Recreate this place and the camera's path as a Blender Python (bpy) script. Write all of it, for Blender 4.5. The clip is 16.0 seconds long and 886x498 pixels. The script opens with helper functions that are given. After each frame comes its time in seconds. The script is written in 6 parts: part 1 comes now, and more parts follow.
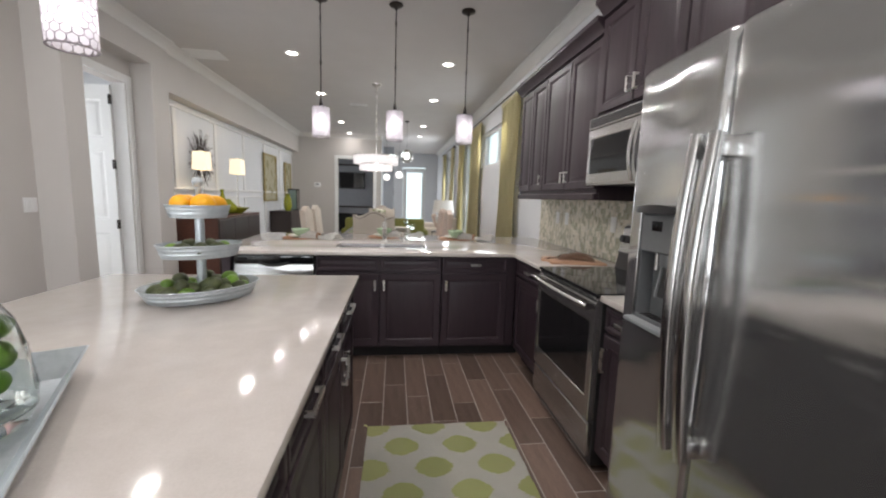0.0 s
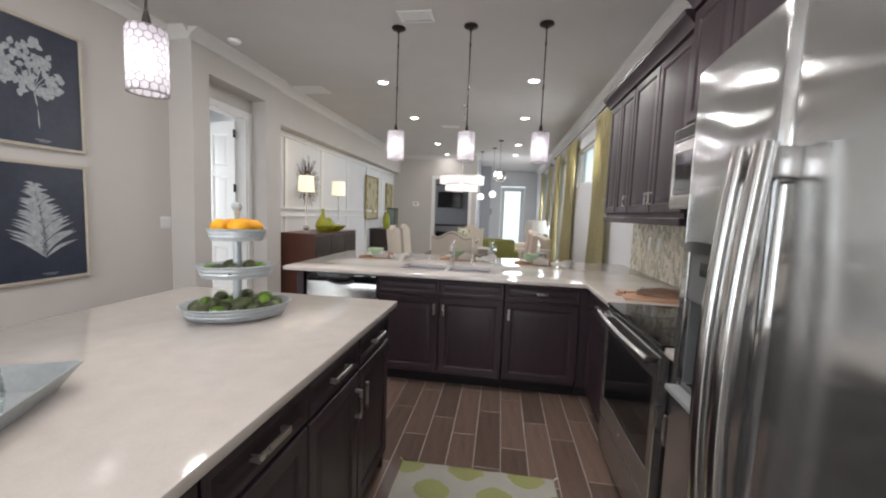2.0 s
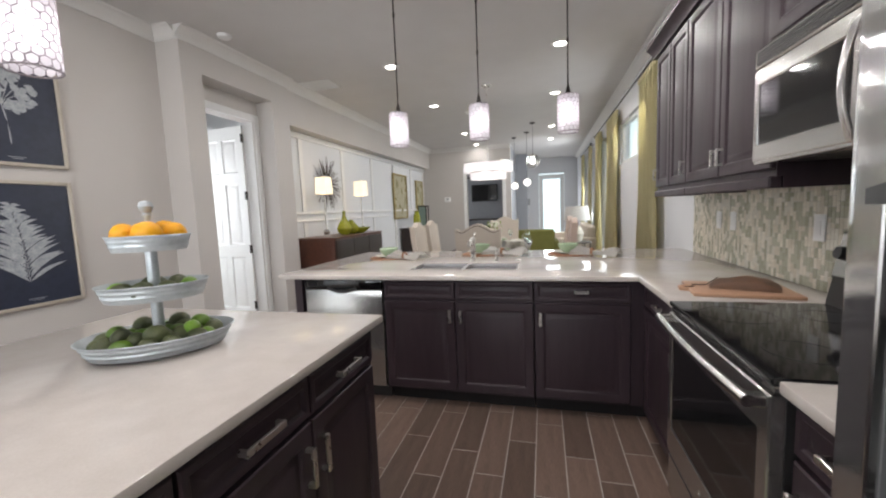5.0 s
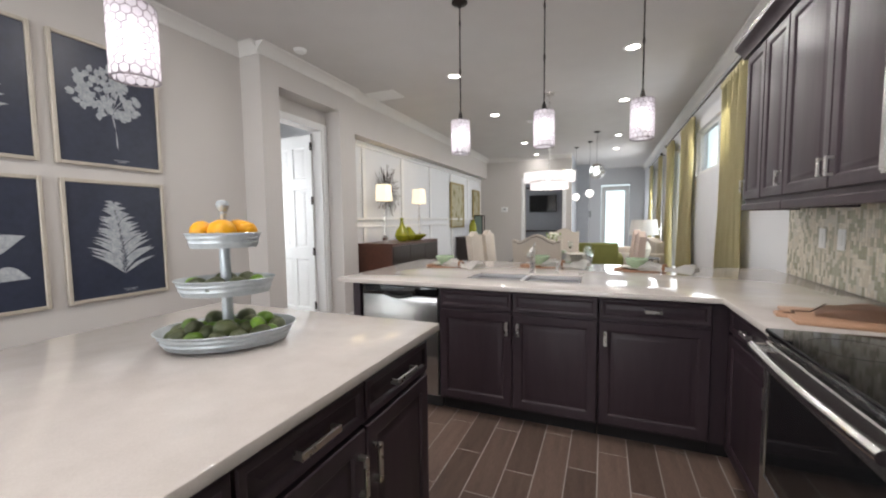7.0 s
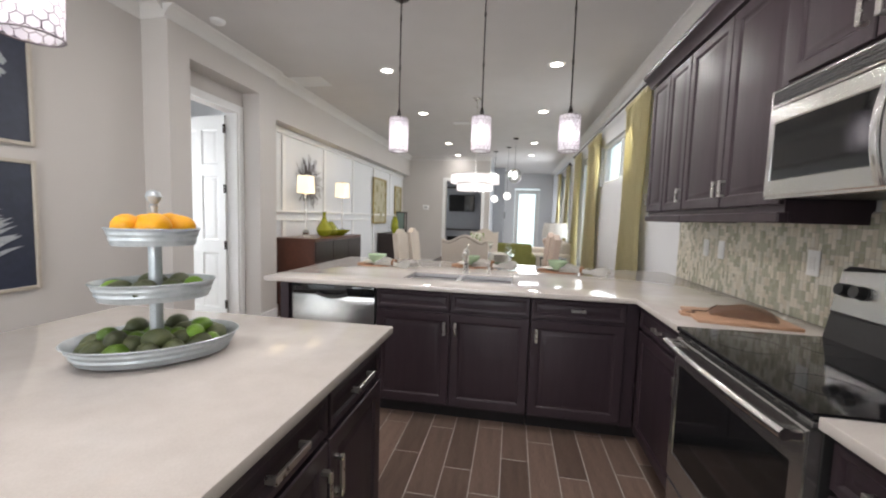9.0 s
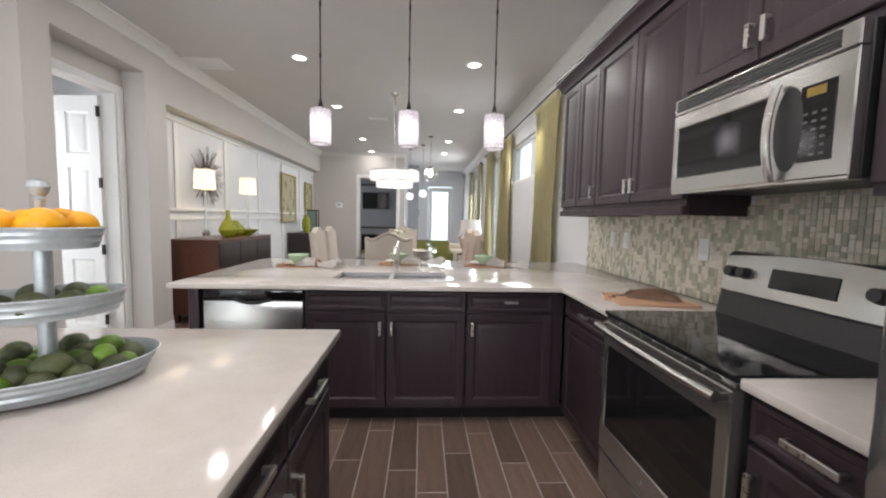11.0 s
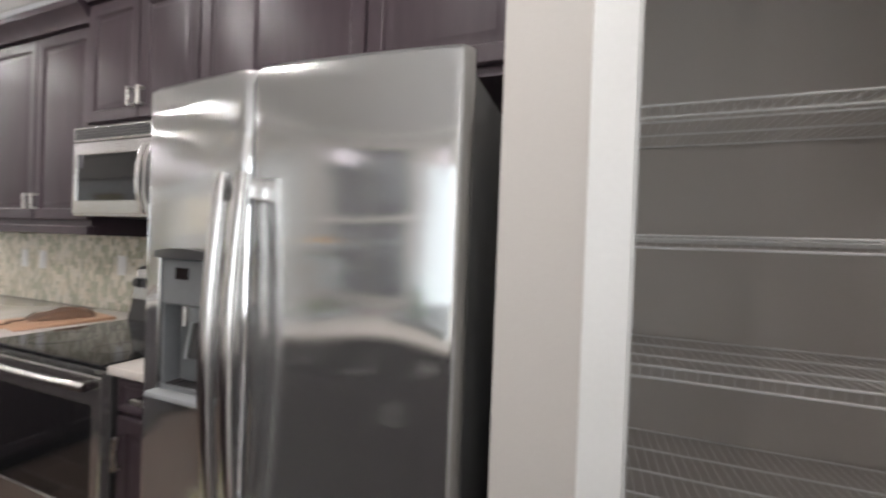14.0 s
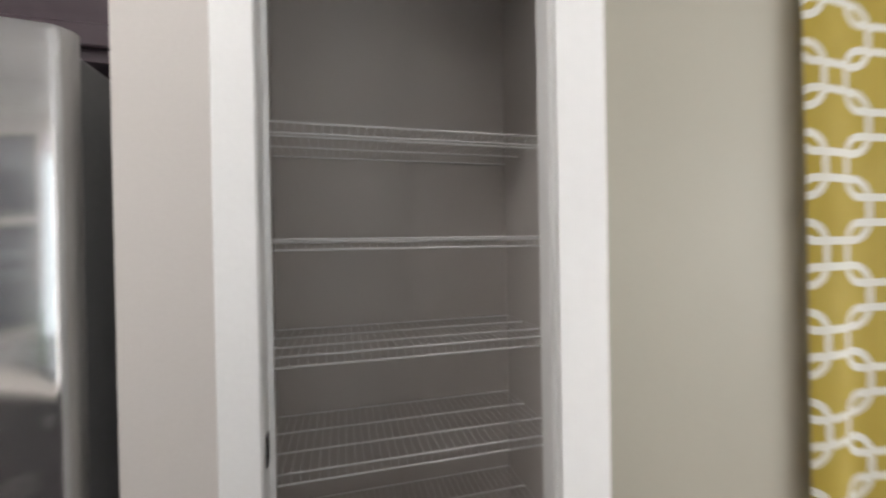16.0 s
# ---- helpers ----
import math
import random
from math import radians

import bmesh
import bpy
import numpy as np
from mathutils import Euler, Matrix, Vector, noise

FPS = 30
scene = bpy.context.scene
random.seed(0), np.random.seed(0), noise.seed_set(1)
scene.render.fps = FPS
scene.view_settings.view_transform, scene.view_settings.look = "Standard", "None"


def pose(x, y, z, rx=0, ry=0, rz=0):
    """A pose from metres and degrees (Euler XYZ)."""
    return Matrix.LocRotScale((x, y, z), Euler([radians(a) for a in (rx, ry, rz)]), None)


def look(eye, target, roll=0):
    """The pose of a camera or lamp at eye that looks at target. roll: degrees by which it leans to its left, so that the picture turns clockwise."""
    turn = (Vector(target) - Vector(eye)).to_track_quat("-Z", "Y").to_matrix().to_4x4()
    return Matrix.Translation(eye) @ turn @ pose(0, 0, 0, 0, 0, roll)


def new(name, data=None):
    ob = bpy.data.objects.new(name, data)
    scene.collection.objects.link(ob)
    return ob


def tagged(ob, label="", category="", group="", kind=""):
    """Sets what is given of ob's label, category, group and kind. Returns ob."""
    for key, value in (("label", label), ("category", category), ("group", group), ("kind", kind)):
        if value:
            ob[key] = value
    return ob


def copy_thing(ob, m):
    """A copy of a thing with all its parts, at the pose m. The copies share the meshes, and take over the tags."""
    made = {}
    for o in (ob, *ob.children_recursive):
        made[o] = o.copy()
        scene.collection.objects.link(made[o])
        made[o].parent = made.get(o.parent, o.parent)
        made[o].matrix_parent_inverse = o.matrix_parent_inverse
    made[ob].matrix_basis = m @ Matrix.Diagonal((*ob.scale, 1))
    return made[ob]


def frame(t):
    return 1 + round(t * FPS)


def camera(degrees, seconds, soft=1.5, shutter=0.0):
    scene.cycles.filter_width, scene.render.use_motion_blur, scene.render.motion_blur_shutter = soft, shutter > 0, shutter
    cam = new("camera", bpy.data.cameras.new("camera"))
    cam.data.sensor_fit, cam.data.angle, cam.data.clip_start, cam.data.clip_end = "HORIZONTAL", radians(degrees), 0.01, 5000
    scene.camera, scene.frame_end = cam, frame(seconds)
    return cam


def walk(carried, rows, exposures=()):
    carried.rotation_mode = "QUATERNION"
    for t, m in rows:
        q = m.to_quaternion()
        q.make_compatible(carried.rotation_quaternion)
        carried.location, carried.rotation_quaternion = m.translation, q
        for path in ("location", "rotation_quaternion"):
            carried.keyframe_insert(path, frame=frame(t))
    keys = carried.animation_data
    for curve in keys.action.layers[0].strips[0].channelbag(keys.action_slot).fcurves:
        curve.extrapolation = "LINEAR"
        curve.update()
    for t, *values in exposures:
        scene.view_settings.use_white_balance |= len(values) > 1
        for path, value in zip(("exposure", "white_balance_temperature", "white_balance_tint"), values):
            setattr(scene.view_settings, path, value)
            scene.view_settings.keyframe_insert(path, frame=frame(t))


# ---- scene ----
cam = camera(97.2, 16.0, soft=2.1, shutter=0.4)
PATH = [
    (0, (1.26, 0.414, 1.348), (1.507, 2.381, 1.09), 1.8),
    (0.5, (1.35, 0.458, 1.347), (1.455, 2.439, 1.097), 1.9),
    (1, (1.453, 0.483, 1.36), (1.402, 2.468, 1.12), 1.9),
    (1.5, (1.533, 0.505, 1.377), (1.336, 2.483, 1.158), 2.1),
    (2, (1.592, 0.566, 1.391), (1.307, 2.537, 1.206), 2.2),
    (2.5, (1.642, 0.668, 1.385), (1.329, 2.636, 1.224), 1.8),
    (3, (1.68, 0.794, 1.395), (1.349, 2.761, 1.244), 0.9),
    (3.5, (1.717, 0.917, 1.386), (1.345, 2.876, 1.23), -0.3),
    (4, (1.733, 1.017, 1.369), (1.312, 2.964, 1.198), -1.3),
    (6.3, (1.697, 1.146, 1.31), (1.017, 3.015, 1.098), -3.1),
    (6.5, (1.715, 1.158, 1.31), (0.997, 3.015, 1.116), -2.9),
    (7, (1.674, 1.143, 1.321), (0.911, 2.987, 1.178), -0.7),
    (7.5, (1.642, 1.121, 1.328), (0.924, 2.984, 1.204), 1.4),
    (8, (1.596, 1.113, 1.336), (0.993, 3.012, 1.168), 2.6),
    (8.5, (1.561, 1.1, 1.347), (1.084, 3.034, 1.175), 2.7),
    (10.8, (1.367, 1.132, 1.344), (1.444, 3.125, 1.195), 0.2),
    (11, (1.366, 1.132, 1.331), (1.471, 3.123, 1.172), 1.2),
    (11.5, (1.349, 1.125, 1.342), (1.656, 3.095, 1.191), 0.2),
    (12, (1.351, 1.078, 1.35), (1.965, 2.976, 1.208), 0.2),
    (12.5, (1.352, 0.969, 1.362), (2.364, 2.689, 1.235), 1.0),
    (13, (1.346, 0.828, 1.366), (2.747, 2.251, 1.272), 1.9),
    (13.5, (1.319, 0.672, 1.357), (3.021, 1.722, 1.280), 1.2),
    (14, (1.353, 0.557, 1.378), (3.231, 1.247, 1.362), 2.1),
    (14.5, (1.392, 0.459, 1.402), (3.352, 0.859, 1.409), 1.7),
    (15, (1.382, 0.405, 1.415), (3.379, 0.512, 1.413), 0.6),
    (15.5, (1.364, 0.353, 1.408), (3.36, 0.234, 1.397), -0.1),
    (15.8, (1.339, 0.313, 1.399), (3.325, 0.076, 1.39), -0.5),
    (16, (1.295, 0.34, 1.396), (3.232, -0.157, 1.383), -1.0),
]
walk(cam, [(t, look(eye, target, roll)) for t, eye, target, roll in PATH], exposures=[(0.0, 0.0), (3.0, 0.06), (6.5, 0.16), (11.0, 0.24), (12.5, 0.26), (13.5, 0.36), (14.5, 0.58), (15.0, 0.64), (16.0, 0.42)])

# ---- light ----
CEIL = 3.05
world = bpy.data.worlds.new("sky")
scene.world = world
world.use_nodes = True
wn = world.node_tree
sky = wn.nodes.new("ShaderNodeTexSky")
sky.sky_type, sky.sun_disc, sky.sun_elevation, sky.sun_rotation = "NISHITA", False, radians(48), radians(120)
wn.links.new(sky.outputs["Color"], wn.nodes["Background"].inputs["Color"])
wn.nodes["Background"].inputs["Strength"].default_value = 0.12
sun = new("sun", bpy.data.lights.new("sun", "SUN"))
sun.data.energy, sun.data.angle, sun.data.color = 0.8, radians(0.6), (1.0, 0.95, 0.88)
sun.matrix_world = look((20, 14, 22), (0, 8, 0))


def area(name, eye, target, w, h, watts, colour):
    ob = new(name, bpy.data.lights.new(name, "AREA"))
    ob.data.shape, ob.data.size, ob.data.size_y, ob.data.energy, ob.data.color = "RECTANGLE", w, h, watts, colour
    ob.matrix_world = look(eye, target)
    return ob


DAY = (0.93, 0.96, 1.0)
XL0 = -1.68
WARM = (1.0, 0.955, 0.94)
area("window_light_nook", (1.98, -2.6, 1.45), (0.0, -2.6, 1.3), 2.0, 2.0, 122, DAY)
# added fill from behind the kitchen, set in an assumed, unseen window
area("window_light_back", (0.2, -3.55, 1.4), (0.2, 0.0, 1.3), 2.6, 2.2, 136, DAY)
area("window_light_transom", (2.86, 6.9, 2.25), (0.0, 6.9, 1.4), 1.9, 0.55, 13, DAY)
area("window_light_far", (2.86, 12.3, 1.7), (0.0, 12.3, 1.2), 1.4, 1.8, 48, DAY)
area("door_light_far", (2.05, 15.9, 1.3), (1.6, 8.0, 1.2), 0.7, 1.9, 18, DAY)
area("window_light_west", (XL0 + 0.01, 0.15, 1.25), (2.0, 0.15, 1.15), 2.5, 1.9, 15, DAY)
# fill added to brighten the side room and its door; no source seen
area("window_light_sideroom", (-3.5, 4.95, 1.6), (-1.6, 4.8, 1.2), 1.8, 1.3, 60, DAY)
# fill added in front of a solid study wall, to lift the dark room
area("window_light_study", (-2.0, 13.3, 1.6), (0.0, 13.3, 1.2), 1.2, 1.6, 22, DAY)
area("window_light_dining", (2.87, 9.15, 1.5), (0.0, 9.0, 1.2), 1.3, 2.0, 14, DAY)


def lamp_point(x, y, z, watts, colour, radius=0.04):
    ob = new("bulb_light", bpy.data.lights.new("bulb_light", "POINT"))
    ob.data.energy, ob.data.color, ob.data.shadow_soft_size = watts, colour, radius
    ob.location = (x, y, z)
    return ob


def lamp_down(x, y, z, watts):
    ob = new("downlight_light", bpy.data.lights.new("downlight_light", "AREA"))
    ob.data.shape, ob.data.size, ob.data.energy, ob.data.color = "DISK", 0.12, watts, WARM
    ob.location = (x, y, z)
    return ob


# ---- materials ----
def mat(name, c1, c2=None, rough=0.5, metal=0.0, scale=8.0, stretch=(1, 1, 1), bump=0.0, fine=60.0, rvar=0.08, island=False, random_tint=0.0, spec=0.5, emit=None, glow=0.0):
    """Two colours mixed by noise at two scales, with varied roughness and fine relief."""
    m = bpy.data.materials.new(name)
    m.use_nodes = True
    n, l = m.node_tree.nodes, m.node_tree.links
    p = n["Principled BSDF"]
    p.inputs["Metallic"].default_value = metal
    p.inputs["Specular IOR Level"].default_value = spec
    co = n.new("ShaderNodeTexCoord")
    mp = n.new("ShaderNodeMapping")
    mp.inputs["Scale"].default_value = stretch
    l.new(co.outputs["Object"], mp.inputs["Vector"])
    big = n.new("ShaderNodeTexNoise")
    big.inputs["Scale"].default_value, big.inputs["Detail"].default_value = scale, 4.0
    small = n.new("ShaderNodeTexNoise")
    small.inputs["Scale"].default_value, small.inputs["Detail"].default_value = fine, 3.0
    l.new(mp.outputs["Vector"], big.inputs["Vector"])
    l.new(mp.outputs["Vector"], small.inputs["Vector"])
    add = n.new("ShaderNodeMath")
    add.operation = "MULTIPLY_ADD"
    add.inputs[1].default_value = 0.45
    l.new(small.outputs["Fac"], add.inputs[0])
    half = n.new("ShaderNodeMath")
    half.operation = "MULTIPLY"
    half.inputs[1].default_value = 0.55
    l.new(big.outputs["Fac"], half.inputs[0])
    l.new(half.outputs[0], add.inputs[2])
    ramp = n.new("ShaderNodeMapRange")
    ramp.inputs["From Min"].default_value, ramp.inputs["From Max"].default_value = 0.3, 0.7
    l.new(add.outputs[0], ramp.inputs["Value"])
    mix = n.new("ShaderNodeMix")
    mix.data_type = "RGBA"
    c2 = c2 or tuple(v * 0.92 for v in c1)
    mix.inputs["A"].default_value, mix.inputs["B"].default_value = (*c1, 1), (*c2, 1)
    l.new(ramp.outputs["Result"], mix.inputs["Factor"])
    colour = mix.outputs["Result"]
    if random_tint:
        src = n.new("ShaderNodeNewGeometry").outputs["Random Per Island"] if island else n.new("ShaderNodeObjectInfo").outputs["Random"]
        hsv = n.new("ShaderNodeHueSaturation")
        mr = n.new("ShaderNodeMapRange")
        mr.inputs["To Min"].default_value, mr.inputs["To Max"].default_value = 1 - random_tint, 1 + random_tint
        l.new(src, mr.inputs["Value"])
        l.new(mr.outputs["Result"], hsv.inputs["Value"])
        l.new(colour, hsv.inputs["Color"])
        colour = hsv.outputs["Color"]
    l.new(colour, p.inputs["Base Color"])
    rr = n.new("ShaderNodeMapRange")
    rr.inputs["To Min"].default_value, rr.inputs["To Max"].default_value = max(0.02, rough - rvar), min(1, rough + rvar)
    l.new(big.outputs["Fac"], rr.inputs["Value"])
    l.new(rr.outputs["Result"], p.inputs["Roughness"])
    if bump:
        b = n.new("ShaderNodeBump")
        b.inputs["Strength"].default_value, b.inputs["Distance"].default_value = bump, 0.004
        l.new(small.outputs["Fac"], b.inputs["Height"])
        l.new(b.outputs["Normal"], p.inputs["Normal"])
    if emit:
        p.inputs["Emission Color"].default_value, p.inputs["Emission Strength"].default_value = (*emit, 1), glow
    return m


def glass(name, colour=(1, 1, 1), rough=0.0):
    m = bpy.data.materials.new(name)
    m.use_nodes = True
    p = m.node_tree.nodes["Principled BSDF"]
    p.inputs["Base Color"].default_value, p.inputs["Roughness"].default_value = (*colour, 1), rough
    p.inputs["Transmission Weight"].default_value, p.inputs["IOR"].default_value = 1.0, 1.45
    return m


def glowing(name, colour, strength):
    m = bpy.data.materials.new(name)
    m.use_nodes = True
    p = m.node_tree.nodes["Principled BSDF"]
    p.inputs["Base Color"].default_value = (*colour, 1)
    p.inputs["Emission Color"].default_value, p.inputs["Emission Strength"].default_value = (*colour, 1), strength
    return m


def steel(name, c, rough, wave=0.0):
    """Brushed stainless steel: grain along one direction, and a faint oil-canning of the sheet."""
    m = mat(name, c, tuple(v * 0.93 for v in c), rough=rough, metal=0.9, scale=3.0, fine=220.0, stretch=(1, 1, 0.02), rvar=0.05)
    n, l = m.node_tree.nodes, m.node_tree.links
    p = n["Principled BSDF"]
    co = n.new("ShaderNodeTexCoord")
    grain = n.new("ShaderNodeTexNoise")
    gm = n.new("ShaderNodeMapping")
    gm.inputs["Scale"].default_value = (4, 4, 500)
    grain.inputs["Scale"].default_value = 1.0
    l.new(co.outputs["Object"], gm.inputs["Vector"])
    l.new(gm.outputs["Vector"], grain.inputs["Vector"])
    b = n.new("ShaderNodeBump")
    b.inputs["Strength"].default_value, b.inputs["Distance"].default_value = 0.05, 0.0006
    l.new(grain.outputs["Fac"], b.inputs["Height"])
    tan = n.new("ShaderNodeTangent")
    tan.direction_type, tan.axis = "RADIAL", "Z"
    l.new(tan.outputs[0], p.inputs["Tangent"])
    p.inputs["Anisotropic"].default_value = 0.95 if wave else 0.6
    if wave:
        w = n.new("ShaderNodeTexNoise")
        wm = n.new("ShaderNodeMapping")
        wm.inputs["Scale"].default_value = (1.5, 1.5, 3.6)
        w.inputs["Scale"].default_value, w.inputs["Detail"].default_value = 1.0, 1.0
        l.new(co.outputs["Object"], wm.inputs["Vector"])
        l.new(wm.outputs["Vector"], w.inputs["Vector"])
        b2 = n.new("ShaderNodeBump")
        b2.inputs["Strength"].default_value, b2.inputs["Distance"].default_value = 1.0, wave
        l.new(w.outputs["Fac"], b2.inputs["Height"])
        l.new(b2.outputs["Normal"], b.inputs["Normal"])
    l.new(b.outputs["Normal"], p.inputs["Normal"])
    return m


M_WALL = mat("greige_paint", (0.56, 0.53, 0.50), (0.53, 0.50, 0.472), rough=0.75, scale=2.0, fine=180, bump=0.06)
M_WALLW = mat("pale_paint", (0.74, 0.75, 0.76), (0.70, 0.71, 0.73), rough=0.6, scale=2.0, fine=180, bump=0.05)
M_CEIL = mat("ceiling_paint", (0.60, 0.585, 0.575), (0.56, 0.545, 0.535), rough=0.9, scale=3.0, fine=120, bump=0.25)
M_WHITE = mat("white_gloss_paint", (0.80, 0.80, 0.79), (0.76, 0.76, 0.75), rough=0.35, scale=5, fine=90, bump=0.03)
M_CROWN = mat("moulding_paint", (0.70, 0.685, 0.66), (0.66, 0.645, 0.62), rough=0.5, scale=4, fine=90)
M_CAB = mat("espresso_cabinet", (0.050, 0.033, 0.041), (0.035, 0.023, 0.029), rough=0.40, spec=0.36, scale=5, fine=40, stretch=(1, 1, 0.15), bump=0.05)
# near-black colour stands in for the shade inside slots and low recesses
M_GAP_SHADE = mat("gap_shade", (0.012, 0.010, 0.011), rough=0.8)
M_QUARTZ = mat("pale_quartz", (0.66, 0.61, 0.57), (0.57, 0.52, 0.48), rough=0.085, scale=14, fine=260, rvar=0.02)
M_NICKEL = mat("satin_nickel", (0.66, 0.64, 0.61), (0.60, 0.58, 0.55), rough=0.28, metal=1.0, scale=20, fine=150)
M_STEEL = steel("brushed_steel", (0.58, 0.585, 0.585), 0.12, 0.020)
M_STEEL2 = steel("plain_steel", (0.50, 0.49, 0.475), 0.20)
M_STEEL3 = steel("sheet_steel", (0.47, 0.465, 0.455), 0.20, 0.012)
M_SINK = steel("satin_steel", (0.74, 0.74, 0.74), 0.32)
M_CHROME = mat("polished_handle", (0.66, 0.65, 0.64), rough=0.20, metal=1.0, scale=9)
M_BLACK = mat("black_glass", (0.010, 0.010, 0.011), (0.013, 0.013, 0.014), rough=0.06, scale=4, rvar=0.02)
M_BLACKP = mat("black_plastic", (0.022, 0.021, 0.022), (0.030, 0.029, 0.03), rough=0.42, scale=9, bump=0.05)
M_GREYP = mat("grey_plastic", (0.16, 0.165, 0.17), (0.13, 0.135, 0.14), rough=0.4, scale=6)
M_GREYL = mat("pale_grey_plastic", (0.30, 0.31, 0.315), (0.27, 0.28, 0.285), rough=0.35, scale=6)
M_GROUT = mat("grey_grout", (0.52, 0.48, 0.44), (0.44, 0.41, 0.37), rough=0.9, scale=20, fine=200, bump=0.2)
M_PLANK = mat("wood_look_plank_tile", (0.230, 0.158, 0.125), (0.135, 0.092, 0.073), rough=0.32, scale=3.0, fine=24, stretch=(9, 1, 1), bump=0.10, random_tint=0.28)
M_PLANKS = mat("wood_look_plank_tile_far", (0.230, 0.158, 0.125), (0.135, 0.092, 0.073), rough=0.32, scale=3.0, fine=24, stretch=(9, 1, 1), bump=0.10, random_tint=0.28, island=True)
M_BRONZE = mat("dark_bronze", (0.045, 0.036, 0.032), (0.03, 0.025, 0.022), rough=0.4, metal=0.8, scale=12)
M_BULB = glowing("lit_bulb", (1.0, 0.93, 0.97), 8.0)
M_CAN = glowing("lit_downlight", (1.0, 0.95, 0.88), 14.0)


# ---- mesh helpers ----
def box(bm, x0, x1, y0, y1, z0, z1, bevel=0.0, seg=1):
    r = bmesh.ops.create_cube(bm, size=1.0, matrix=Matrix.Translation(((x0 + x1) / 2, (y0 + y1) / 2, (z0 + z1) / 2)) @ Matrix.Diagonal((abs(x1 - x0), abs(y1 - y0), abs(z1 - z0), 1)))
    if bevel:
        es = list({e for v in r["verts"] for e in v.link_edges})
        bmesh.ops.bevel(bm, geom=es, offset=bevel, segments=seg, affect="EDGES", profile=0.5)
    return bm


def cyl(bm, x, y, z0, z1, r0, r1=None, seg=24, m=None):
    r1 = r0 if r1 is None else r1
    r = bmesh.ops.create_cone(bm, cap_ends=True, segments=seg, radius1=r0, radius2=r1, depth=z1 - z0, matrix=(m or Matrix()) @ Matrix.Translation((x, y, (z0 + z1) / 2)))
    return bm


def lathe(bm, prof, seg=32, m=None, sx=1.0, sy=1.0, close=False):
    """Turn a profile of (radius, height) about z."""
    rings = []
    for r, z in prof:
        if r < 1e-5:
            rings.append([bm.verts.new((0, 0, z))] * seg)
        else:
            rings.append([bm.verts.new((r * sx * math.cos(2 * math.pi * i / seg), r * sy * math.sin(2 * math.pi * i / seg), z)) for i in range(seg)])
    for a, b in zip(rings, rings[1:]):
        for i in range(seg):
            q = [a[i], a[(i + 1) % seg], b[(i + 1) % seg], b[i]]
            q = [v for k, v in enumerate(q) if v not in q[:k]]
            if len(q) > 2:
                bm.faces.new(q)
    if m:
        bmesh.ops.transform(bm, matrix=m, verts=list({v for ring in rings for v in ring}))
    return bm


def rod(bm, a, b, r, seg=8):
    a, b = Vector(a), Vector(b)
    d = b - a
    m = Matrix.Translation((a + b) / 2) @ d.to_track_quat("Z", "Y").to_matrix().to_4x4()
    bmesh.ops.create_cone(bm, cap_ends=True, segments=seg, radius1=r, radius2=r, depth=d.length, matrix=m)
    return bm


def tube(bm, pts, r, seg=10, sx=1.0):
    """A tube through points; sx flattens it."""
    pts = [Vector(p) for p in pts]
    rings = []
    for i, p in enumerate(pts):
        d = (pts[min(i + 1, len(pts) - 1)] - pts[max(i - 1, 0)]).normalized()
        q = d.to_track_quat("Z", "Y").to_matrix()
        rings.append([bm.verts.new(p + q @ Vector((r * sx * math.cos(2 * math.pi * k / seg), r * math.sin(2 * math.pi * k / seg), 0))) for k in range(seg)])
    for a, b in zip(rings, rings[1:]):
        for k in range(seg):
            bm.faces.new((a[k], a[(k + 1) % seg], b[(k + 1) % seg], b[k]))
    bm.faces.new(rings[0][::-1])
    bm.faces.new(rings[-1])
    return bm


def sweep(bm, pts, w, d, n=16, power=3.0):
    """A bar with a rounded-square section swept along points in a y-z plane; w across x, d deep."""
    pts = [Vector(p) for p in pts]
    rings = []
    for i, p in enumerate(pts):
        t = (pts[min(i + 1, len(pts) - 1)] - pts[max(i - 1, 0)]).normalized()
        out = Vector((0, -t.z, t.y))
        ring = []
        for k in range(n):
            a = 2 * math.pi * k / n
            c, q = math.cos(a), math.sin(a)
            u = math.copysign(abs(c) ** (2 / power), c) * w / 2
            v = math.copysign(abs(q) ** (2 / power), q) * d / 2
            ring.append(bm.verts.new(p + Vector((u, 0, 0)) + out * v))
        rings.append(ring)
    for a, b in zip(rings, rings[1:]):
        for k in range(n):
            bm.faces.new((a[k], a[(k + 1) % n], b[(k + 1) % n], b[k]))
    bm.faces.new(rings[0][::-1])
    bm.faces.new(rings[-1])
    return bm


def smooth_faces(bm, angle=35):
    for f in bm.faces:
        f.smooth = True
    for e in bm.edges:
        if len(e.link_faces) == 2 and e.calc_face_angle(0) > radians(angle):
            e.smooth = False


def mesh_of(name, bm, material):
    bmesh.ops.recalc_face_normals(bm, faces=bm.faces)
    smooth_faces(bm)
    me = bpy.data.meshes.new(name)
    bm.to_mesh(me)
    bm.free()
    me.materials.append(material)
    return me


def part(name, bm, material, parent=None, label="", at=None):
    ob = new(name, mesh_of(name, bm, material))
    if at is not None:
        ob.matrix_basis = at
    if parent:
        ob.parent = parent
    if label:
        tagged(ob, label)
    return ob


def bx(name, x0, x1, y0, y1, z0, z1, material, parent=None, bevel=0.0, label="", seg=1):
    return part(name, box(bmesh.new(), x0, x1, y0, y1, z0, z1, bevel, seg), material, parent, label)


